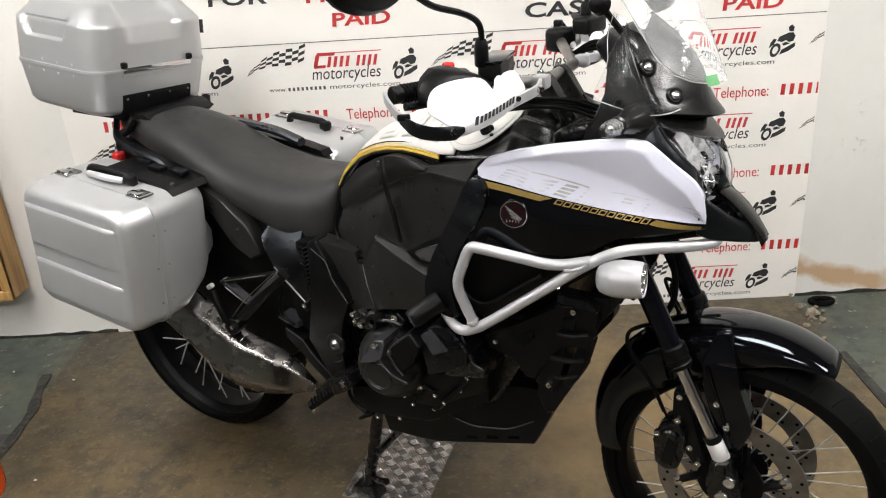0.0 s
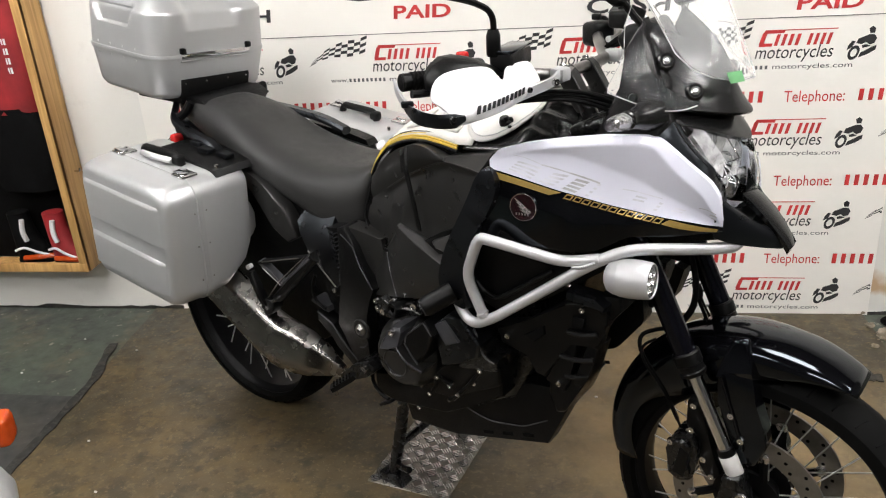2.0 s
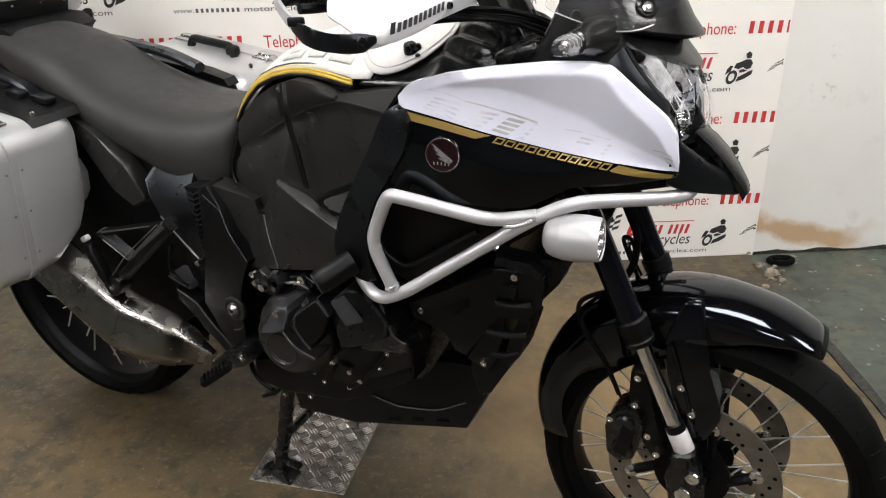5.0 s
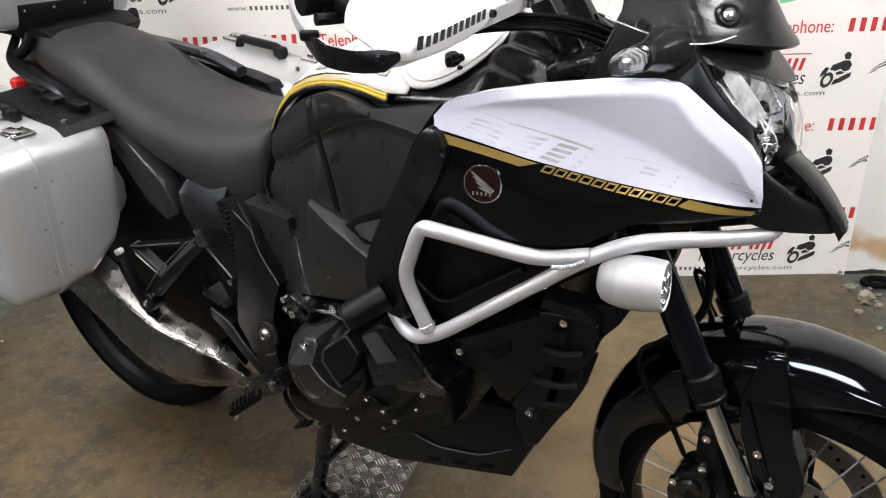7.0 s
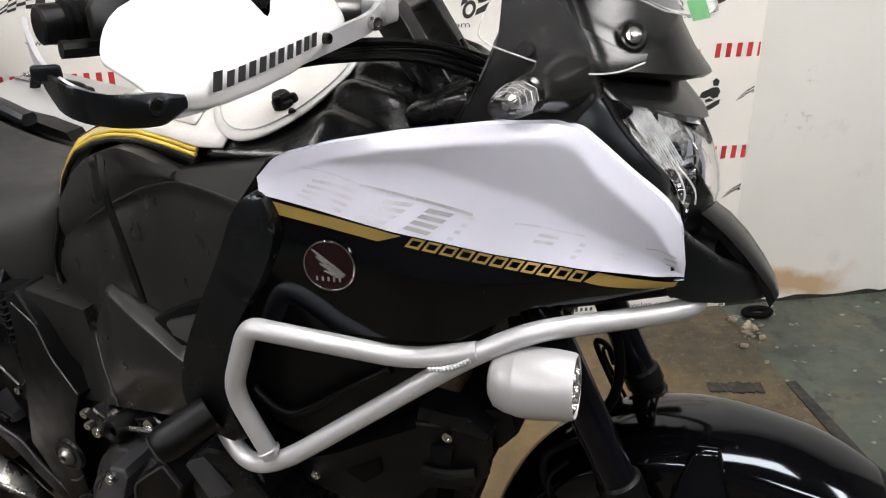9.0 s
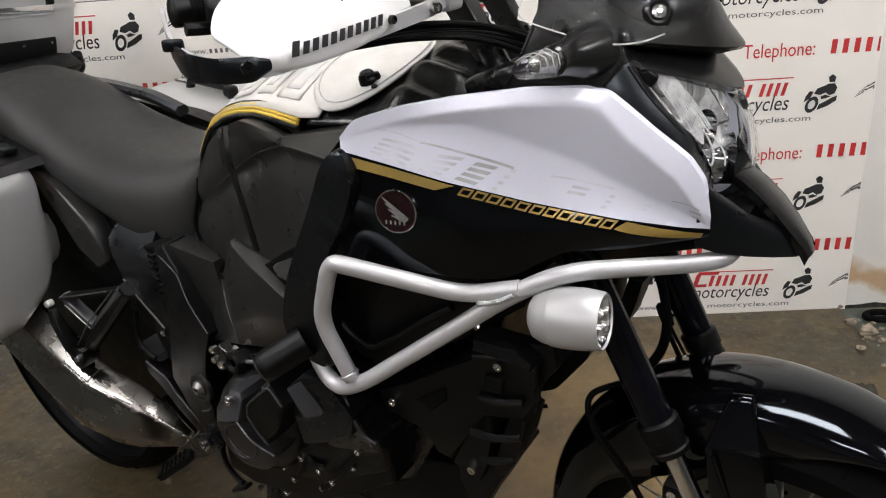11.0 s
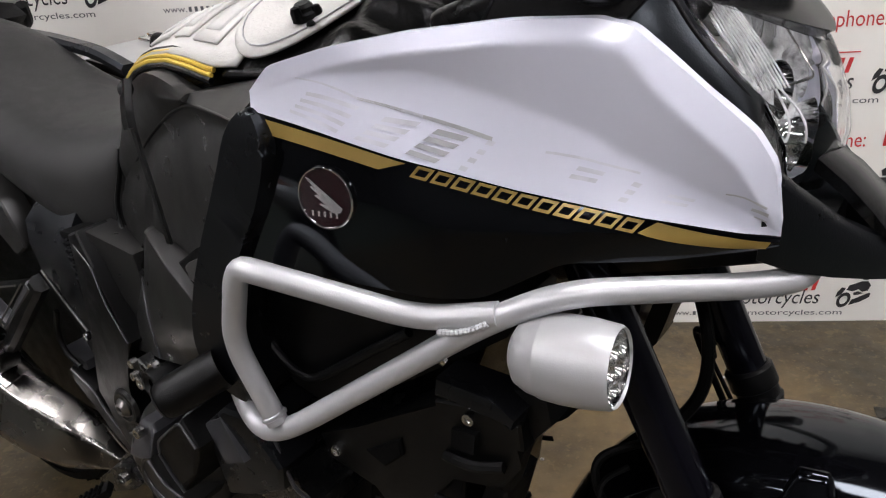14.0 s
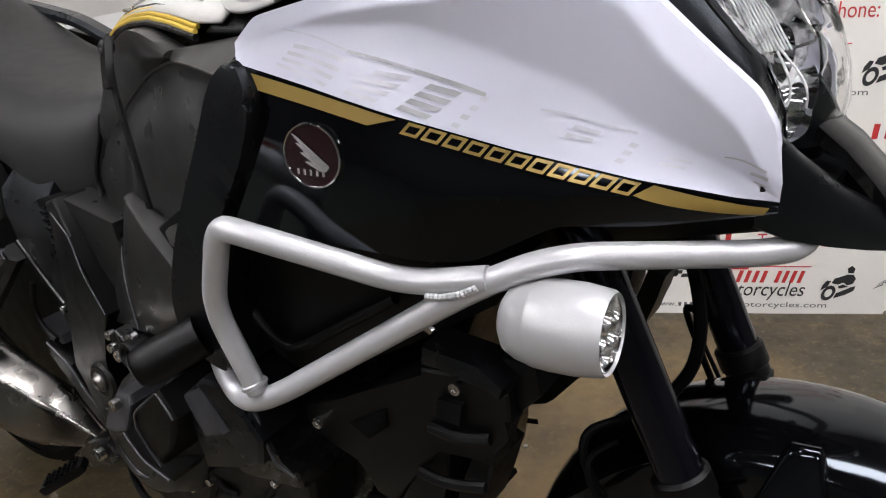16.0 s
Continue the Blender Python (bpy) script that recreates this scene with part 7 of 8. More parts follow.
def crash_bars():
    half = [(0.895, 0.270, 0.738), (0.925, 0.292, 0.700), (0.962, 0.302, 0.676), (1.01, 0.306, 0.700), (1.205, 0.252, 0.844), (1.262, 0.232, 0.874), (1.380, 0.125, 0.859), (1.406, 0.088, 0.857), (1.396, 0.030, 0.872)]
    pts = [v(*p) for p in half] + [v(s, -l, z) for s, l, z in half[::-1]]
    o = part("crash_bar", tube(pts, 0.0107, 16, 0.035), BAR, bike, "silver powder-coated crash bar")
    for sgn in (1, -1):
        up = [(0.998, 0.309, 0.706), (0.966, 0.316, 0.790), (1.008, 0.328, 0.882), (1.03, 0.325, 0.880), (1.150, 0.268, 0.840), (1.215, 0.250, 0.852)]
        u = part("upper_tube", tube([v(s, l * sgn, z) for s, l, z in up], 0.0107, 16, 0.028), BAR, o)
        for c, d in (((0.995, 0.309, 0.712), (-0.045, 0, 0.084)),):
            bm = bmesh.new()
            rr = 0.0113
            lathe([(rr * 0.9, -0.003), (rr * 1.12, -0.0015), (rr * 1.15, 0.0015), (rr * 0.95, 0.004)], v(c[0], c[1] * sgn, c[2]), Vector((d[0], 0, d[2])), 18, bm)
            part("weld_bead", bm, BAR, u)
        seam = ((1.172, 0.272, 0.836), (1.186, 0.270, 0.838), (1.200, 0.265, 0.842), (1.212, 0.261, 0.849))
        part("weld_bead", tube([v(s, (l + 0.001) * sgn, z) for s, l, z in spline3(seam, 25)], 0.003, 8, 0, radii=[0.0026 + 0.0006 * (k % 2) for k in range(25)]), BAR, u)
        part("mount_tab", box(v(0.888, 0.268 * sgn, 0.742), (0.03, 0.014, 0.026), 0.004, 2, Euler((0, radians(40), 0))), BAR, o)
    return o


crash_bars()


def aux_lamp(sgn):
    c = v(1.228, 0.246 * sgn, 0.821)
    d = Vector((0.97, 0.10 * sgn, 0.06)).normalized()
    k = 0.66
    prof = [(0.0005, -0.004), (0.028, 0.0), (0.040, 0.007), (0.047, 0.020), (0.0495, 0.032), (0.0505, 0.033), (0.0515, 0.036), (0.053, 0.055), (0.0525, 0.080), (0.049, 0.106), (0.046, 0.110), (0.0445, 0.106), (0.0445, 0.098)]
    o = part("auxiliary_lamp", lathe([(r * k, h * 0.76) for r, h in prof], c, d, 40), LAMPM, bike, "silver round auxiliary lamp")
    glass = part("lamp_lens", lathe([(0.0005, 0.0855), (0.018, 0.085), (0.0293, 0.0815)], c, d, 32), LENS, o, "clear lens")
    glass.visible_shadow = False
    part("lamp_bowl", lathe([(0.0005, 0.060), (0.019, 0.062), (0.0293, 0.080)], c, d, 32), CHROME, o)
    side = d.orthogonal().normalized()
    up = d.cross(side)
    for i in range(7):
        a = 2 * math.pi * i / 6
        q = 0 if i == 6 else 0.0165
        p = c + d * 0.064 + (side * math.cos(a) + up * math.sin(a)) * q
        part("led", lathe([(0.0005, 0.006), (0.004, 0.007), (0.0075, 0.014), (0.0085, 0.015)], p, d, 14), STEEL, o)
    return o


aux_lamp(1)
aux_lamp(-1)


# ---- engine ----
def engine():
    o = part("engine", plate([(0.56, 0.60), (0.70, 0.635), (0.86, 0.66), (0.98, 0.72), (1.05, 0.70), (1.04, 0.56), (0.98, 0.44), (0.86, 0.37), (0.70, 0.33), (0.58, 0.34), (0.53, 0.42), (0.54, 0.54)], -0.19, 0.19, 0.02, 3), ENGINE, bike, "black cast engine")
    part("radiator_core", plate([(0.99, 0.82), (1.17, 0.83), (1.13, 0.74), (1.05, 0.52), (1.00, 0.50), (0.98, 0.66)], -0.15, 0.15, 0.015, 2), PLASTIC, o)
    # clutch cover on the right
    cc = (0.749, 0.527)
    cl = part("clutch_cover", lathe([(0.0005, 0.092), (0.052, 0.092), (0.060, 0.090), (0.066, 0.084), (0.070, 0.074), (0.077, 0.066), (0.082, 0.058), (0.086, 0.044), (0.088, 0.0)], v(cc[0], 0.212, cc[1]), OUT, 56), COWLM, o, "round black clutch cover")
    part("cover_ring", lathe([(0.030, 0.0922), (0.032, 0.0940), (0.034, 0.0940), (0.036, 0.0922)], v(cc[0] - 0.008, 0.212, cc[1] - 0.012), OUT, 40), COWLM, cl)
    # boss and rib edges are coloured paler where they would catch light
    part("cover_boss", plate([(0.738, 0.598, 0.312), (0.744, 0.611, 0.310), (0.770, 0.616, 0.310), (0.775, 0.606, 0.314), (0.767, 0.572, 0.322), (0.735, 0.556, 0.320), (0.700, 0.543, 0.312), (0.714, 0.572, 0.312)], 0.24, 0.318, 0.006, 4), EDGEM, cl)
    screw(v(0.754, 0.318, 0.604), OUT, 0.0065, cl)
    part("cover_blade", plate([(0.767, 0.574, 0.324), (0.790, 0.545, 0.324), (0.831, 0.531, 0.320), (0.826, 0.520, 0.316), (0.793, 0.515, 0.312), (0.762, 0.548, 0.314)], 0.25, 0.32, 0.006, 3), COWLM, cl, "angular satin rib")
    part("cover_edge_glint", tube([v(0.767, 0.3245, 0.573), v(0.790, 0.3245, 0.545), v(0.831, 0.3205, 0.530)], 0.0024, 8, 0.015), EDGEM, cl)
    for r, l, a0, a1, w in ((0.080, 0.272, 62, 118, 0.0026), (0.040, 0.3045, 195, 290, 0.0013), (0.089, 0.252, 215, 262, 0.0020)):
        part("cover_edge_glint", tube([v(cc[0] + r * math.cos(radians(q)), l, cc[1] + r * math.sin(radians(q))) for q in range(a0, a1, 8)], w, 8, 0.01), EDGEM, cl)
    for q in (215, 252, 292, 330):
        screw(v(cc[0] + 0.083 * math.cos(radians(q)), 0.262, cc[1] + 0.083 * math.sin(radians(q))), OUT, 0.0042, cl)
    part("control_box", plate([(0.795, 0.612), (0.850, 0.660), (0.872, 0.630), (0.850, 0.585), (0.824, 0.548), (0.808, 0.565), (0.792, 0.592)], 0.20, 0.322, 0.008, 3), PLASTIC, o, "square black box")
    # pale tubes draw the glint on the case's rounded edges
    part("case_edge_glint", tube([v(0.794, 0.3225, 0.594), v(0.796, 0.3225, 0.610), v(0.806, 0.3225, 0.620), v(0.849, 0.3225, 0.657), v(0.869, 0.3225, 0.630)], 0.0016, 6, 0.008), EDGEM, o)
    part("case_edge_glint", tube([v(0.792, 0.3225, 0.591), v(0.808, 0.3225, 0.566), v(0.824, 0.3225, 0.549)], 0.0016, 6, 0.008), EDGEM, o)
    part("case_cover", plate([(0.852, 0.638, 0.298), (0.893, 0.675, 0.298), (0.930, 0.678, 0.298), (0.972, 0.626, 0.298), (0.962, 0.590, 0.294), (0.919, 0.564, 0.294), (0.867, 0.544, 0.296)], 0.19, 0.29, 0.010, 3), SATIN, o)
    part("case_facet", plate([(0.858, 0.643, 0.300), (0.890, 0.664, 0.300), (0.925, 0.622, 0.306), (0.892, 0.606, 0.306)], 0.24, 0.30, 0.004, 2), EDGEM, o, "bluish satin facet")
    part("case_side", plate(eased([(0.950, 0.660, 0.280), (0.962, 0.634, 0.284), (0.975, 0.594, 0.284), (0.998, 0.585, 0.280), (0.998, 0.558, 0.274), (0.903, 0.540, 0.278), (0.885, 0.575, 0.280), (0.910, 0.640, 0.280)], 1), 0.19, 0.27, 0.007, 3), ENGINE, o)
    part("case_edge_glint", tube([v(0.952, 0.283, 0.655), v(0.964, 0.287, 0.630), v(0.976, 0.287, 0.595), v(0.998, 0.283, 0.585)], 0.0024, 6, 0.012), EDGEM, o)
    part("case_step", plate(eased([(0.820, 0.500, 0.270), (0.870, 0.545, 0.272), (0.955, 0.552, 0.268), (0.995, 0.560, 0.262), (0.985, 0.505, 0.250), (0.900, 0.462, 0.250), (0.855, 0.430, 0.250), (0.800, 0.430, 0.255)], 1), 0.18, 0.262, 0.010, 3), PLASTIC, o)
    part("crankcase_lower", plate([(0.60, 0.42), (0.68, 0.42), (0.78, 0.440), (0.88, 0.47), (0.98, 0.52), (0.98, 0.47), (0.90, 0.42), (0.82, 0.37), (0.66, 0.345), (0.60, 0.36)], 0.18, 0.235, 0.010, 3), PLASTIC, o)
    for s0, z0, s1, z1 in ((0.835, 0.495, 0.869, 0.483), (0.858, 0.440, 0.887, 0.464), (0.806, 0.44, 0.835, 0.495), (0.887, 0.464, 0.954, 0.549)):
        part("case_rib", tube([v(s0, 0.264, z0), v((s0 + s1) / 2, 0.268, (z0 + z1) / 2 - 0.004), v(s1, 0.264, z1)], 0.005, 8, 0), PLASTIC, o)
    # linkage cluster above the clutch: pipe end, bosses and bolts
    part("pipe_end", lathe([(0.006, 0.030), (0.012, 0.034), (0.016, 0.034), (0.019, 0.028), (0.019, -0.03)], v(0.714, 0.235, 0.622), (-0.1, -1, 0.1), 22), PLASTIC, o)
    part("linkage", plate([(0.650, 0.628), (0.668, 0.640), (0.690, 0.628), (0.700, 0.604), (0.680, 0.592), (0.660, 0.600)], 0.21, 0.252, 0.005, 3), ENGINE, o)
    part("linkage", plate([(0.735, 0.640), (0.770, 0.652), (0.792, 0.640), (0.785, 0.618), (0.745, 0.612)], 0.21, 0.250, 0.005, 3), ENGINE, o)
    part("linkage_rod", tube([v(0.724, 0.256, 0.628), v(0.745, 0.262, 0.636), v(0.767, 0.258, 0.638), v(0.780, 0.252, 0.626)], 0.0035, 8, 0.01), STEEL, o, "thin bright rod")
    part("linkage_rod", tube([v(0.640, 0.238, 0.590), v(0.66, 0.246, 0.598), v(0.70, 0.250, 0.594), v(0.740, 0.262, 0.600)], 0.0045, 8, 0.02), ENGINE, o)
    for s, z, l, r in ((0.655, 0.611, 0.252, 0.0055), (0.672, 0.606, 0.254, 0.0075), (0.706, 0.640, 0.252, 0.0075), (0.767, 0.643, 0.252, 0.0080), (0.645, 0.623, 0.245, 0.006)):
        screw(v(s, l, z), OUT, r, o)
    for s, z, l in ((0.780, 0.473, 0.288), (0.835, 0.495, 0.272), (0.869, 0.483, 0.272), (0.858, 0.438, 0.262), (0.887, 0.464, 0.266), (0.806, 0.44, 0.268), (0.954, 0.549, 0.272), (0.678, 0.348, 0.240), (1.016, 0.643, 0.256), (0.74, 0.36, 0.235), (0.93, 0.505, 0.262)):
        screw(v(s, l, z), OUT, 0.0048, o)
    # raised letters are left as plain low bars
    for k, w in ((0, 0.050), (1, 0.066), (2, 0.040)):
        part("case_print", box(v(0.945, 0.2765 - 0.001 * k, 0.575 - 0.008 * k), (w, 0.001, 0.0032), 0.0003, 1, Euler((0, radians(-22), 0))), INKG, o)
    return o


engine()
for sgn in (1, -1):
    bob = part("crash_bobbin", lathe([(0.0005, 0.036), (0.0105, 0.038), (0.0115, 0.066), (0.0135, 0.070), (0.0175, 0.069), (0.0205, 0.064), (0.0215, 0.055), (0.0215, 0.0)], v(0.917, 0.300 * sgn, 0.737), (-0.58, -0.74 * sgn, -0.37), 26), PLASTIC, bike, "black crash bobbin")
    # a pale ring gives the bobbin's end its glossy highlight
    part("bobbin_rim_glint", lathe([(0.0118, 0.0690), (0.0128, 0.0715), (0.0165, 0.0715), (0.0190, 0.0690)], v(0.917, 0.300 * sgn, 0.737), (-0.58, -0.74 * sgn, -0.37), 26), EDGEM, bob)


def radiator_guard(sgn):
    o = part("radiator_shroud", plate([(0.985, 0.655, 0.252), (1.048, 0.674, 0.252), (1.144, 0.748, 0.252), (1.206, 0.758, 0.252), (1.228, 0.746, 0.246), (1.228, 0.716, 0.242), (1.219, 0.699, 0.240), (1.206, 0.655, 0.236), (1.186, 0.660, 0.240), (1.150, 0.664, 0.246), (1.134, 0.630, 0.246), (1.092, 0.560, 0.240), (1.068, 0.565, 0.240), (1.057, 0.609, 0.246), (0.996, 0.618, 0.250)], 0.21, 0.248, 0.006, 3, sgn), PLASTIC, bike, "matt black radiator shroud")
    # the open lattice below: a front post, two cross bars and a rear post
    part("shroud_post", plate([(1.184, 0.664), (1.206, 0.656), (1.196, 0.618), (1.184, 0.580), (1.166, 0.556), (1.152, 0.560), (1.164, 0.598), (1.174, 0.630)], 0.18, 0.234, 0.005, 2, sgn), PLASTIC, o)
    part("shroud_post", plate([(1.146, 0.664), (1.164, 0.664), (1.158, 0.620), (1.146, 0.572), (1.134, 0.540), (1.092, 0.556), (1.120, 0.610)], 0.18, 0.240, 0.005, 2, sgn), PLASTIC, o)
    if sgn < 0:
        part("shroud_toe", plate(eased([(1.07, 0.60), (1.120, 0.585), (1.128, 0.515), (1.06, 0.425), (1.005, 0.40), (1.0, 0.52)], 1), 0.15, 0.20, 0.006, 2, sgn), PLASTIC, o)
    else:
        part("shroud_toe", plate(eased([(1.092, 0.560), (1.140, 0.578), (1.183, 0.580), (1.155, 0.532), (1.128, 0.482), (1.110, 0.474), (1.092, 0.515)], 1), 0.15, 0.226, 0.006, 3, sgn), PLASTIC, o)
    for a, b in (((1.150, 0.250, 0.688), (1.209, 0.244, 0.694)), ((1.134, 0.250, 0.630), (1.200, 0.240, 0.634)), ((1.138, 0.238, 0.580), (1.184, 0.230, 0.590))):
        m = ((a[0] + b[0]) / 2, (a[1] + b[1]) / 2 + 0.004, (a[2] + b[2]) / 2 - 0.004)
        part("shroud_rib", tube([v(q[0], q[1] * sgn, q[2]) for q in (a, m, b)], 0.0055, 8, 0.02), PLASTIC, o)
    part("shroud_bar", plate([(1.152, 0.776), (1.207, 0.774), (1.230, 0.760), (1.226, 0.748), (1.206, 0.760), (1.149, 0.757)], 0.22, 0.258, 0.004, 2, sgn), SATIN, o)
    part("shroud_wing", plate([(1.206, 0.770), (1.245, 0.775), (1.250, 0.745), (1.232, 0.722)], 0.17, 0.232, 0.005, 2, sgn), PLASTIC, o)
    # dark plates in place of openings, their shade given by colour
    part("shroud_opening_plate", plate([(1.162, 0.724), (1.187, 0.726), (1.184, 0.704), (1.160, 0.702)], 0.20, 0.2535, 0.0, 1, sgn), DARK, o)
    part("shroud_hole_plate", plate([(1.052, 0.654), (1.100, 0.688), (1.100, 0.667), (1.076, 0.644)], 0.2, 0.2535, 0.002, 1, sgn), DARK, o)
    part("shroud_shade", plate([(1.06, 0.59), (1.10, 0.60), (1.10, 0.54), (1.075, 0.54)], 0.15, 0.19, 0.004, 2, sgn), DARK, o)
    part("hose_clip", tube([v(1.118, 0.225 * sgn, 0.772), v(1.133, 0.228 * sgn, 0.778), v(1.142, 0.226 * sgn, 0.772)], 0.006, 10, 0.01), STEEL, o, "bright clip behind the shroud")
    for s, z, l in ((1.016, 0.643, 0.254), (1.126, 0.560, 0.242), (1.184, 0.745, 0.254)):
        screw(v(s, l * sgn, z), (0, -sgn, 0), 0.0058, o)


radiator_guard(1)
radiator_guard(-1)


# belly guard
def belly():
    rows = []
    for s, w, zt, zb in ((0.60, 0.13, 0.33, 0.262), (0.70, 0.16, 0.37, 0.252), (0.82, 0.17, 0.42, 0.262), (0.95, 0.17, 0.47, 0.302), (1.03, 0.105, 0.49, 0.345), (1.07, 0.07, 0.49, 0.43)):
        rows.append(ring_of(s, [(0, zt), (w * 0.9, zt), (w, zt - 0.012), (w, zb + 0.03), (w * 0.85, zb), (0, zb - 0.004)]))
    o = part("belly_guard", loft(rows), PLASTIC, bike, "matt black belly guard")
    for sgn in (1, -1):
        part("belly_side", plate([(0.64, 0.335), (0.76, 0.395), (0.88, 0.435)] + ([(1.02, 0.492), (1.10, 0.50), (1.115, 0.465), (1.06, 0.348)] if sgn > 0 else [(0.98, 0.45), (0.99, 0.36)]) + [(0.95, 0.318), (0.80, 0.272), (0.66, 0.262)], 0.14, 0.182, 0.006, 2, sgn), PLASTIC, o)
        if sgn > 0:
            # the guard's edge highlight, added as a thin pale tube
            part("belly_edge_glint", tube([v(0.815, 0.1835 * sgn, 0.382), v(0.85, 0.184 * sgn, 0.362), v(0.91, 0.184 * sgn, 0.352), v(1.0, 0.184 * sgn, 0.372), v(1.06, 0.182 * sgn, 0.41)], 0.0016, 6, 0.02), EDGEM, o)
        # slots drawn as thin dark inlays
        for s, z in ((0.90, 0.318), (0.955, 0.335), (1.01, 0.352)):
            part("belly_slot", box(v(s, 0.1822 * sgn, z), (0.03, 0.003, 0.009), 0.001, 1, Euler((0, radians(-16), 0))), DARK, o)
    return o


belly()


# riders' footrests, pedal and centre stand
def footrest(sgn):
    a, b = v(0.604, 0.304 * sgn, 0.440), v(0.562, 0.346 * sgn, 0.410)
    d = (b - a).normalized()
    up = Vector((0, 0, 1))
    up = (up - d * up.dot(d)).normalized()
    w = d.cross(up)
    ring = lambda p, k: [p + w * x * k + up * z * k for x, z in ((-0.012, -0.006), (0.012, -0.006), (0.0135, 0.0), (0.012, 0.007), (-0.012, 0.007), (-0.0135, 0.0))]
    o = part("footrest", loft([ring(a, 0.85), ring(a + d * 0.01, 1), ring(b - d * 0.006, 1), ring(b, 0.85)]), PLASTIC, bike, "black footrest with ridged rubber")
    for i in range(6):
        c = a + d * (0.010 + 0.0088 * i) + up * 0.0085
        for k in (-1, 1):
            part("tread_bar", tube([c + w * 0.011 * k, c + w * 0.002 * k], 0.0024, 6, 0), RUBBER, o)
    part("footrest_hanger", plate([(0.632, 0.470), (0.648, 0.450), (0.620, 0.425), (0.565, 0.40), (0.53, 0.385), (0.525, 0.405), (0.58, 0.45)], 0.19, 0.282, 0.006, 2, sgn), ENGINE, o)
    screw(v(0.624, 0.290 * sgn, 0.456), (0, -sgn, 0), 0.009, o)
    part("feeler", lathe([(0.0005, 0.018), (0.005, 0.016), (0.005, 0.0)], b - d * 0.008 - up * 0.006, (0, 0, -1), 10), STEEL, o)


footrest(1)
footrest(-1)
pd = part("brake_pedal", tube([v(0.575, 0.215, 0.41), v(0.60, 0.245, 0.386), v(0.640, 0.258, 0.372), v(0.668, 0.264, 0.372)], 0.0050, 10, 0.03), PLASTIC, bike)
part("pedal_pad", box(v(0.664, 0.266, 0.364), (0.046, 0.018, 0.008), 0.003, 2, Euler((0, radians(-30), 0))), PLASTIC, pd, "small black brake pedal pad")


def centre_stand():
    o = part("centre_stand", tube([v(0.60, 0.17, 0.315), v(0.60, -0.17, 0.315)], 0.018, 14, 0), ENGINE, bike, "black centre stand, lowered")
    for sgn in (1, -1):
        part("stand_leg", tube([v(0.60, 0.13 * sgn, 0.315), v(0.575, 0.142 * sgn, 0.16), v(0.545, 0.152 * sgn, 0.022)], 0.0165, 14, 0.02), ENGINE, o)
        part("stand_foot", plate([(0.500, 0.004), (0.512, 0.030), (0.545, 0.034), (0.578, 0.026), (0.590, 0.004)], 0.130, 0.176, 0.005, 2, sgn), ENGINE, o)
    part("stand_brace", tube([v(0.566, 0.146, 0.12), v(0.566, -0.146, 0.12)], 0.011, 10, 0), ENGINE, o)
    part("stand_tang", tube([v(0.555, 0.15, 0.06), v(0.60, 0.17, 0.075), v(0.64, 0.19, 0.10)], 0.009, 8, 0.02), ENGINE, o)


centre_stand()


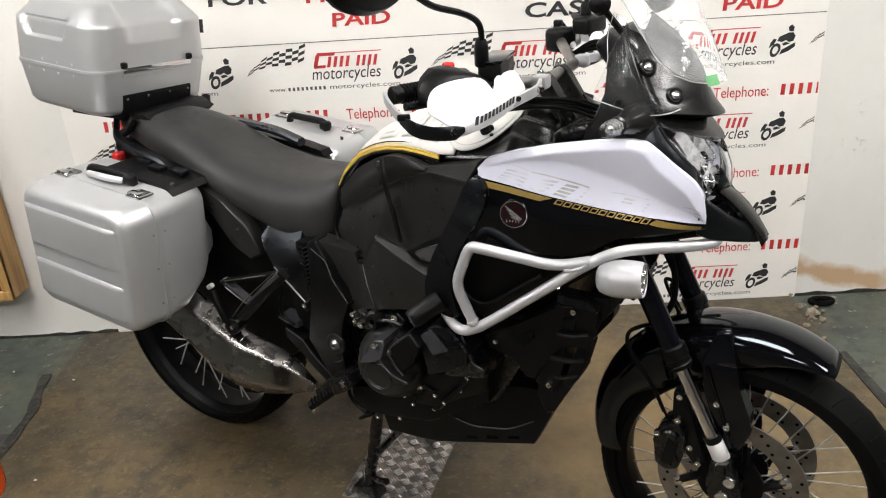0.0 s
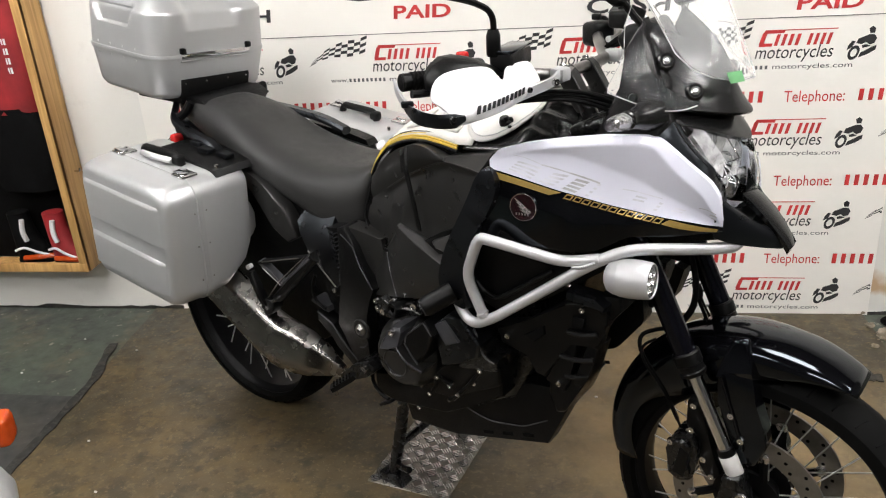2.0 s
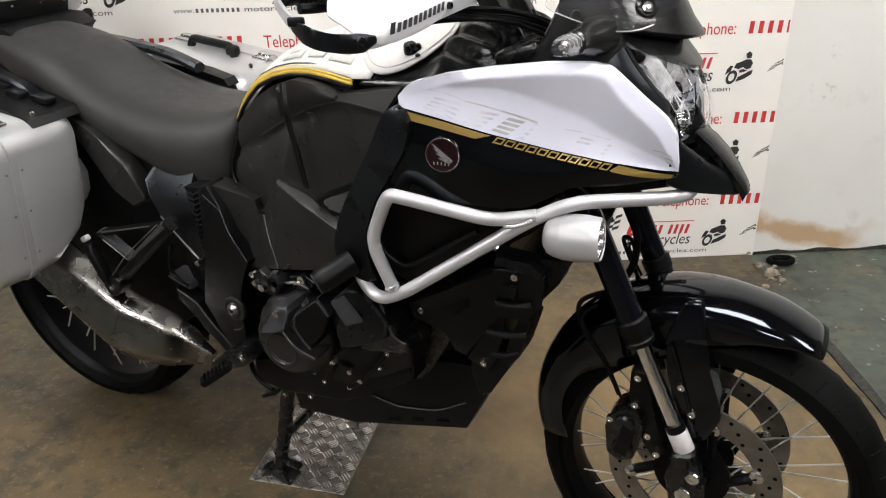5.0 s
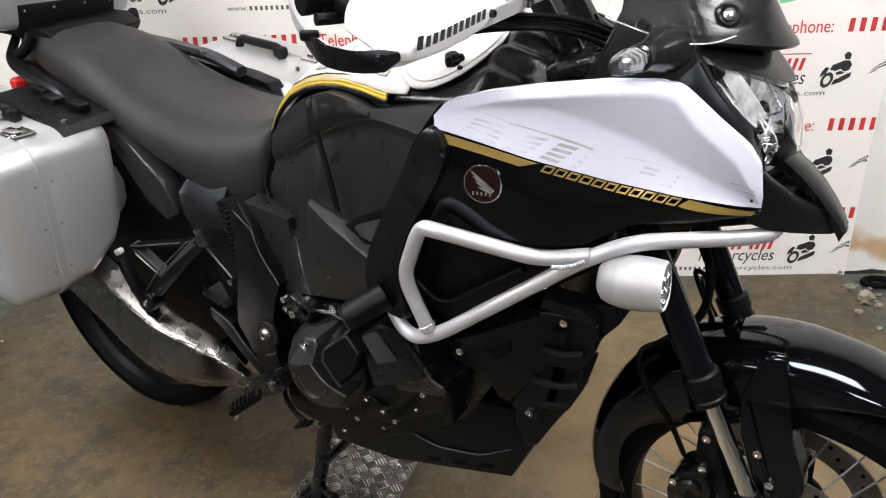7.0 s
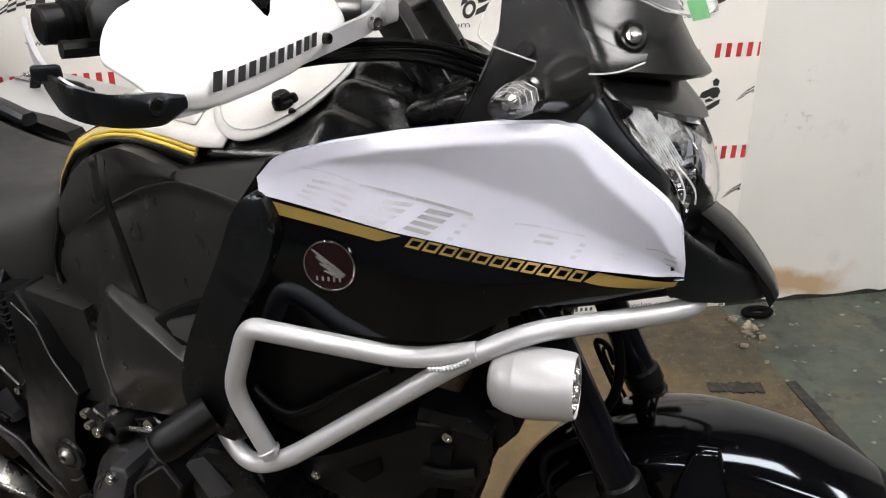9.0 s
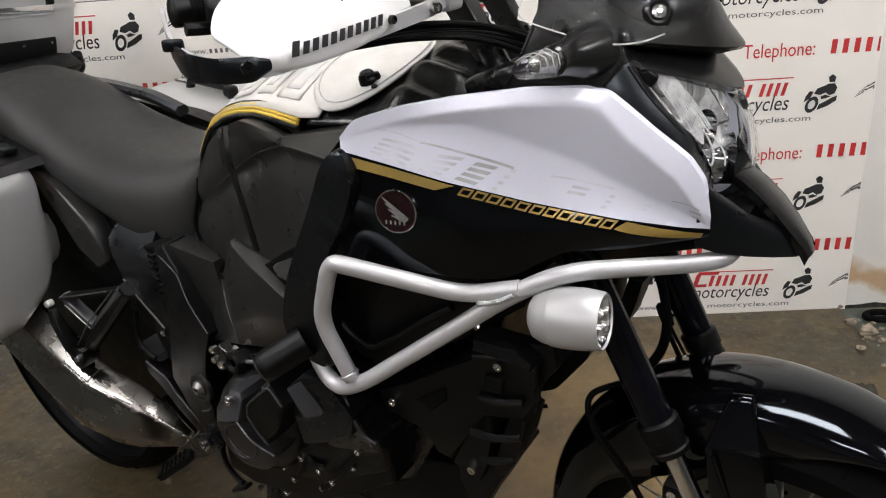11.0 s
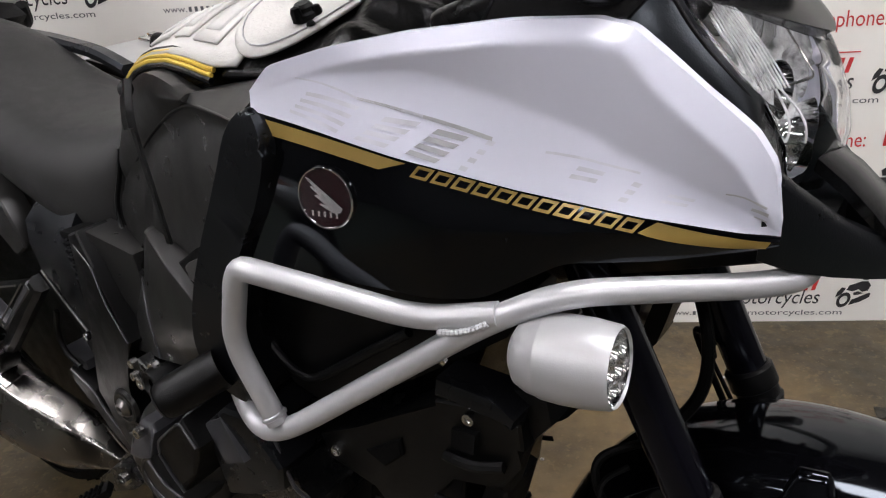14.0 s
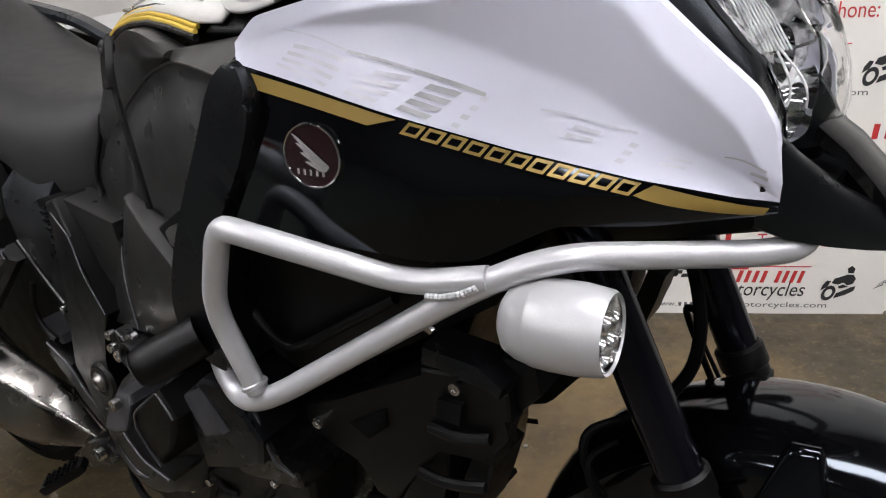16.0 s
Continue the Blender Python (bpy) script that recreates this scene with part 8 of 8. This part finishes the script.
# ---- luggage ----
def pannier(sgn, m, label):
    """A hard side case in its own frame: x along, y outward from its back, z up from its base."""
    ob = empty("pannier", m, label, "pannier", "side cases")
    LX, LY, LZ = 0.385, 0.285, 0.335
    def rounded(y, inset, r, n=6, lift=0.0):
        out = []
        x1, z1 = LX / 2 - inset, LZ - inset
        for cx, cz, a0 in ((x1 - r, z1 - r, 0), (-x1 + r, z1 - r, 90), (-x1 + r, lift + inset + r, 180), (x1 - r, lift + inset + r, 270)):
            for i in range(n + 1):
                a = radians(a0 + 90 * i / n)
                out.append((cx + r * math.cos(a), -y * sgn, cz + r * math.sin(a)))
        return out
    back = part("shell", loft([rounded(0.030, 0.014, 0.04, 6, 0.095), rounded(0.042, 0.004, 0.05, 6, 0.080), rounded(0.060, 0.001, 0.05, 6, 0.050), rounded(0.120, 0.0, 0.05, 6, 0.006), rounded(0.182, 0.0, 0.05), rounded(0.187, 0.003, 0.05)]), SILVER, ob)
    part("shell_step", loft([[(x, -0.012 * sgn, z) for x, z in ((0.10, 0.12), (0.165, 0.125), (0.178, 0.15), (0.178, 0.19), (0.160, 0.215), (0.10, 0.22))], [(x, -0.050 * sgn, z) for x, z in ((0.10, 0.10), (0.172, 0.105), (0.188, 0.14), (0.188, 0.20), (0.172, 0.235), (0.10, 0.24))]]), SILVER, back)
    part("seal", loft([rounded(0.180, 0.0, 0.050), rounded(0.1815, -0.0030, 0.052), rounded(0.196, -0.0030, 0.052), rounded(0.1975, 0.0, 0.050)]), SILVER, back, "silver joint strip")
    lid = part("lid", loft([rounded(0.193, 0.0, 0.05), rounded(0.255, 0.003, 0.05), rounded(0.272, 0.008, 0.048), rounded(0.282, 0.018, 0.042), rounded(LY, 0.030, 0.036)]), SILVER, ob, "silver lid with pressed pads")
    # two broad pressed pads across the outer face
    for z0, z1 in ((0.178, 0.284), (0.040, 0.134)):
        rows = []
        for x, h in ((-0.168, 0.0), (-0.156, 0.0075), (0.136, 0.0075), (0.158, 0.0)):
            rows.append([(x, -(LY - 0.001) * sgn, z0 - 0.001), (x, -(LY + h * 0.9) * sgn, z0 + 0.004), (x, -(LY + h) * sgn, z0 + 0.010), (x, -(LY + h) * sgn, z1 - 0.008), (x, -(LY + h * 0.85) * sgn, z1 - 0.003), (x, -(LY - 0.001) * sgn, z1 + 0.003)])
        part("pressed_pad", loft(rows), SILVER, lid)
    for x in (-0.122, 0.134):
        la = part("latch", box((x, -0.182 * sgn, LZ + 0.003), (0.048, 0.046, 0.008), 0.003, 2), STEEL, ob, "steel toggle latch")
        part("latch_tab", box((x - 0.003, -0.190 * sgn, LZ + 0.009), (0.036, 0.020, 0.006), 0.002, 2), CHROME, la)
        part("latch_hook", tube([(x - 0.016, -0.164 * sgn, LZ + 0.006), (x - 0.016, -0.206 * sgn, LZ + 0.006), (x + 0.016, -0.206 * sgn, LZ + 0.006), (x + 0.016, -0.164 * sgn, LZ + 0.006)], 0.0022, 6, 0.006), CHROME, la)
    h = part("handle", tube([(-0.078, -0.150 * sgn, LZ - 0.002), (-0.074, -0.152 * sgn, LZ + 0.020), (0.058, -0.146 * sgn, LZ + 0.024), (0.070, -0.142 * sgn, LZ - 0.002)], 0.0105, 12, 0.016), PLASTIC, ob, "black carrying handle")
    part("handle_end", box((0.062, -0.146 * sgn, LZ + 0.014), (0.034, 0.026, 0.028), 0.009, 3), PLASTIC, h)
    part("handle_grip", tube([(-0.060, -0.168 * sgn, LZ + 0.010), (-0.030, -0.176 * sgn, LZ + 0.016), (0.020, -0.172 * sgn, LZ + 0.016), (0.052, -0.158 * sgn, LZ + 0.012)], 0.0085, 12, 0.02), BAR, h, "silver inner grip")
    part("carrier_plate", plate([(-0.080, LZ - 0.006), (-0.072, LZ + 0.007), (0.10, LZ + 0.007), (0.165, LZ + 0.001), (0.178, LZ - 0.014)], -0.01, 0.122 if sgn > 0 else 0.030, 0.003, 2, sgn), PLASTIC, ob, "black carrier plate")
    for x, y in ((-0.01, 0.03), (0.05, 0.05), (0.115, 0.04)) if sgn > 0 else ():
        part("carrier_lug", box((x, -y * sgn, LZ + 0.012), (0.045, 0.028, 0.014), 0.004, 2), SATIN, ob)
    screw((0.155, -0.10 * sgn, LZ + 0.004), (0, 0, 1), 0.005, ob)
    for z in (0.07, 0.165, 0.255):
        for y in (0.172, 0.206):
            part("rivet", lathe([(0.0005, 0.0015), (0.0022, 0.001), (0.0026, -0.001)], (LX / 2, -y * sgn, z), (1, 0, 0), 8), DISC, ob)
    return ob


pannier(1, BIKE @ pose(-0.045, -0.163, 0.564, 0, 6.5, 0), "silver hard pannier with pressed pads and two latches")
pannier(-1, BIKE @ pose(0.085, 0.150, 0.552, 0, 6.5, 0), "silver hard pannier with pressed pads and two latches")


def top_case():
    ob = empty("top_case", BIKE @ pose(-0.307, -0.008, 1.0135, -3.8, 6.5, 0), "silver hard top case with a sculpted lid, closed", "top case")
    def ring(z, hx, hy, r, dx=0.0, n=6, m=24):
        hy *= 0.965
        out = []
        cs = ((hx - r, hy - r, 0), (-hx + r, hy - r, 90), (-hx + r, -hy + r, 180), (hx - r, -hy + r, 270))
        for k, (cx, cy, a0) in enumerate(cs):
            arc = [Vector((cx + r * math.cos(radians(a0 + 90 * i / n)), cy + r * math.sin(radians(a0 + 90 * i / n)), 0)) for i in range(n + 1)]
            nx, ny, a1 = cs[(k + 1) % 4]
            to = Vector((nx + r * math.cos(radians(a1)), ny + r * math.sin(radians(a1)), 0))
            out += arc + [arc[-1].lerp(to, i / m) for i in range(1, m)]
        res = []
        for p in out:
            x, y = p.x, p.y
            # a dish in the lid's front, and a hollow below its shoulder on each side
            if x > hx - 0.004:
                x -= 0.30 * max(0, z - 0.186) * (1 - ease(0.070, 0.104, abs(y))) * (1 - ease(0.27, 0.30, z))
            if abs(y) > hy - 0.004:
                lean = 0.55 * (0.236 - z)
                into = ease(-0.112 + lean - 0.006, -0.112 + lean + 0.006, x) * (1 - ease(0.074 - lean - 0.006, 0.074 - lean + 0.006, x))
                y -= math.copysign(0.011 * into * ease(0.188, 0.196, z) * (1 - ease(0.236, 0.250, z)), y)
            res.append((dx + x, y, z))
        return res
    base = part("base_shell", loft([ring(0.0, 0.140, 0.176, 0.05, -0.006), ring(0.006, 0.152, 0.187, 0.055, -0.008), ring(0.018, 0.160, 0.195, 0.056, -0.009), ring(0.112, 0.172, 0.207, 0.058, -0.012), ring(0.116, 0.172, 0.207, 0.058, -0.012)]), SILVER, ob)
    part("rim", loft([ring(0.112, 0.174, 0.2095, 0.060, -0.012), ring(0.118, 0.1755, 0.2110, 0.062, -0.012), ring(0.124, 0.174, 0.2095, 0.060, -0.012)]), SILVER, ob, "raised silver joint")
    heights = (0.124, 0.150, 0.178, 0.184, 0.188, 0.190, 0.192, 0.194, 0.196, 0.200, 0.206, 0.214, 0.222, 0.228)
    rings = [ring(z, 0.172 - 0.02 * (z - 0.124), 0.207 - 0.02 * (z - 0.124), 0.058, -0.012) for z in heights]
    rings += [ring(0.234, 0.1690, 0.2040, 0.057, -0.012), ring(0.238, 0.1660, 0.2010, 0.055, -0.012), ring(0.244, 0.1600, 0.1960, 0.053, -0.012), ring(0.256, 0.1500, 0.186, 0.050, -0.012), ring(0.270, 0.1385, 0.174, 0.046, -0.012), ring(0.280, 0.129, 0.165, 0.043, -0.012), ring(0.286, 0.118, 0.155, 0.040, -0.012), ring(0.290, 0.095, 0.135, 0.03, -0.012)]
    lid = part("lid", loft(rings), SILVER, ob, "silver sculpted lid")
    for y in (-0.1125, 0.1125):
        part("hinge_stop", box((0.164, y, 0.134), (0.014, 0.017, 0.017), 0.004, 2), PLASTIC, ob)
    part("hinge_strip", box((0.1635, 0, 0.120), (0.006, 0.235, 0.014), 0.002, 2), CHROME, ob, "polished hinge strip")
    part("hinge_lip", box((0.1630, 0, 0.106), (0.004, 0.240, 0.004), 0.001, 1), SILVER, ob)
    pl = part("mount_plate", plate([(0.142, 0.055), (0.156, 0.054), (0.158, 0.046), (0.150, -0.012), (0.130, -0.018)], -0.118, 0.118, 0.002, 2), PLASTIC, ob, "black mounting plate with rivets")
    part("mount_claw", box((0.118, 0.0, -0.006), (0.06, 0.17, 0.020), 0.006, 2), PLASTIC, pl)
    for y in (-0.106, -0.036, 0.040, 0.106):
        part("rivet", lathe([(0.0005, 0.002), (0.0035, 0.0015), (0.004, -0.001)], (0.1575, y, 0.042), (1, 0, -0.1), 8), STEEL, pl)
    for i in range(4):
        for z in (0.103, 0.133):
            part("rivet", lathe([(0.0005, 0.002), (0.003, 0.0015), (0.0035, -0.001)], (-0.11 + 0.06 * i, -0.1995 if z > 0.12 else -0.1985, z), (0, -1, 0), 8), SILVER, ob)
    part("lock", box((-0.165, 0, 0.10), (0.012, 0.07, 0.05), 0.004, 2), PLASTIC, ob)
    return ob


top_case()
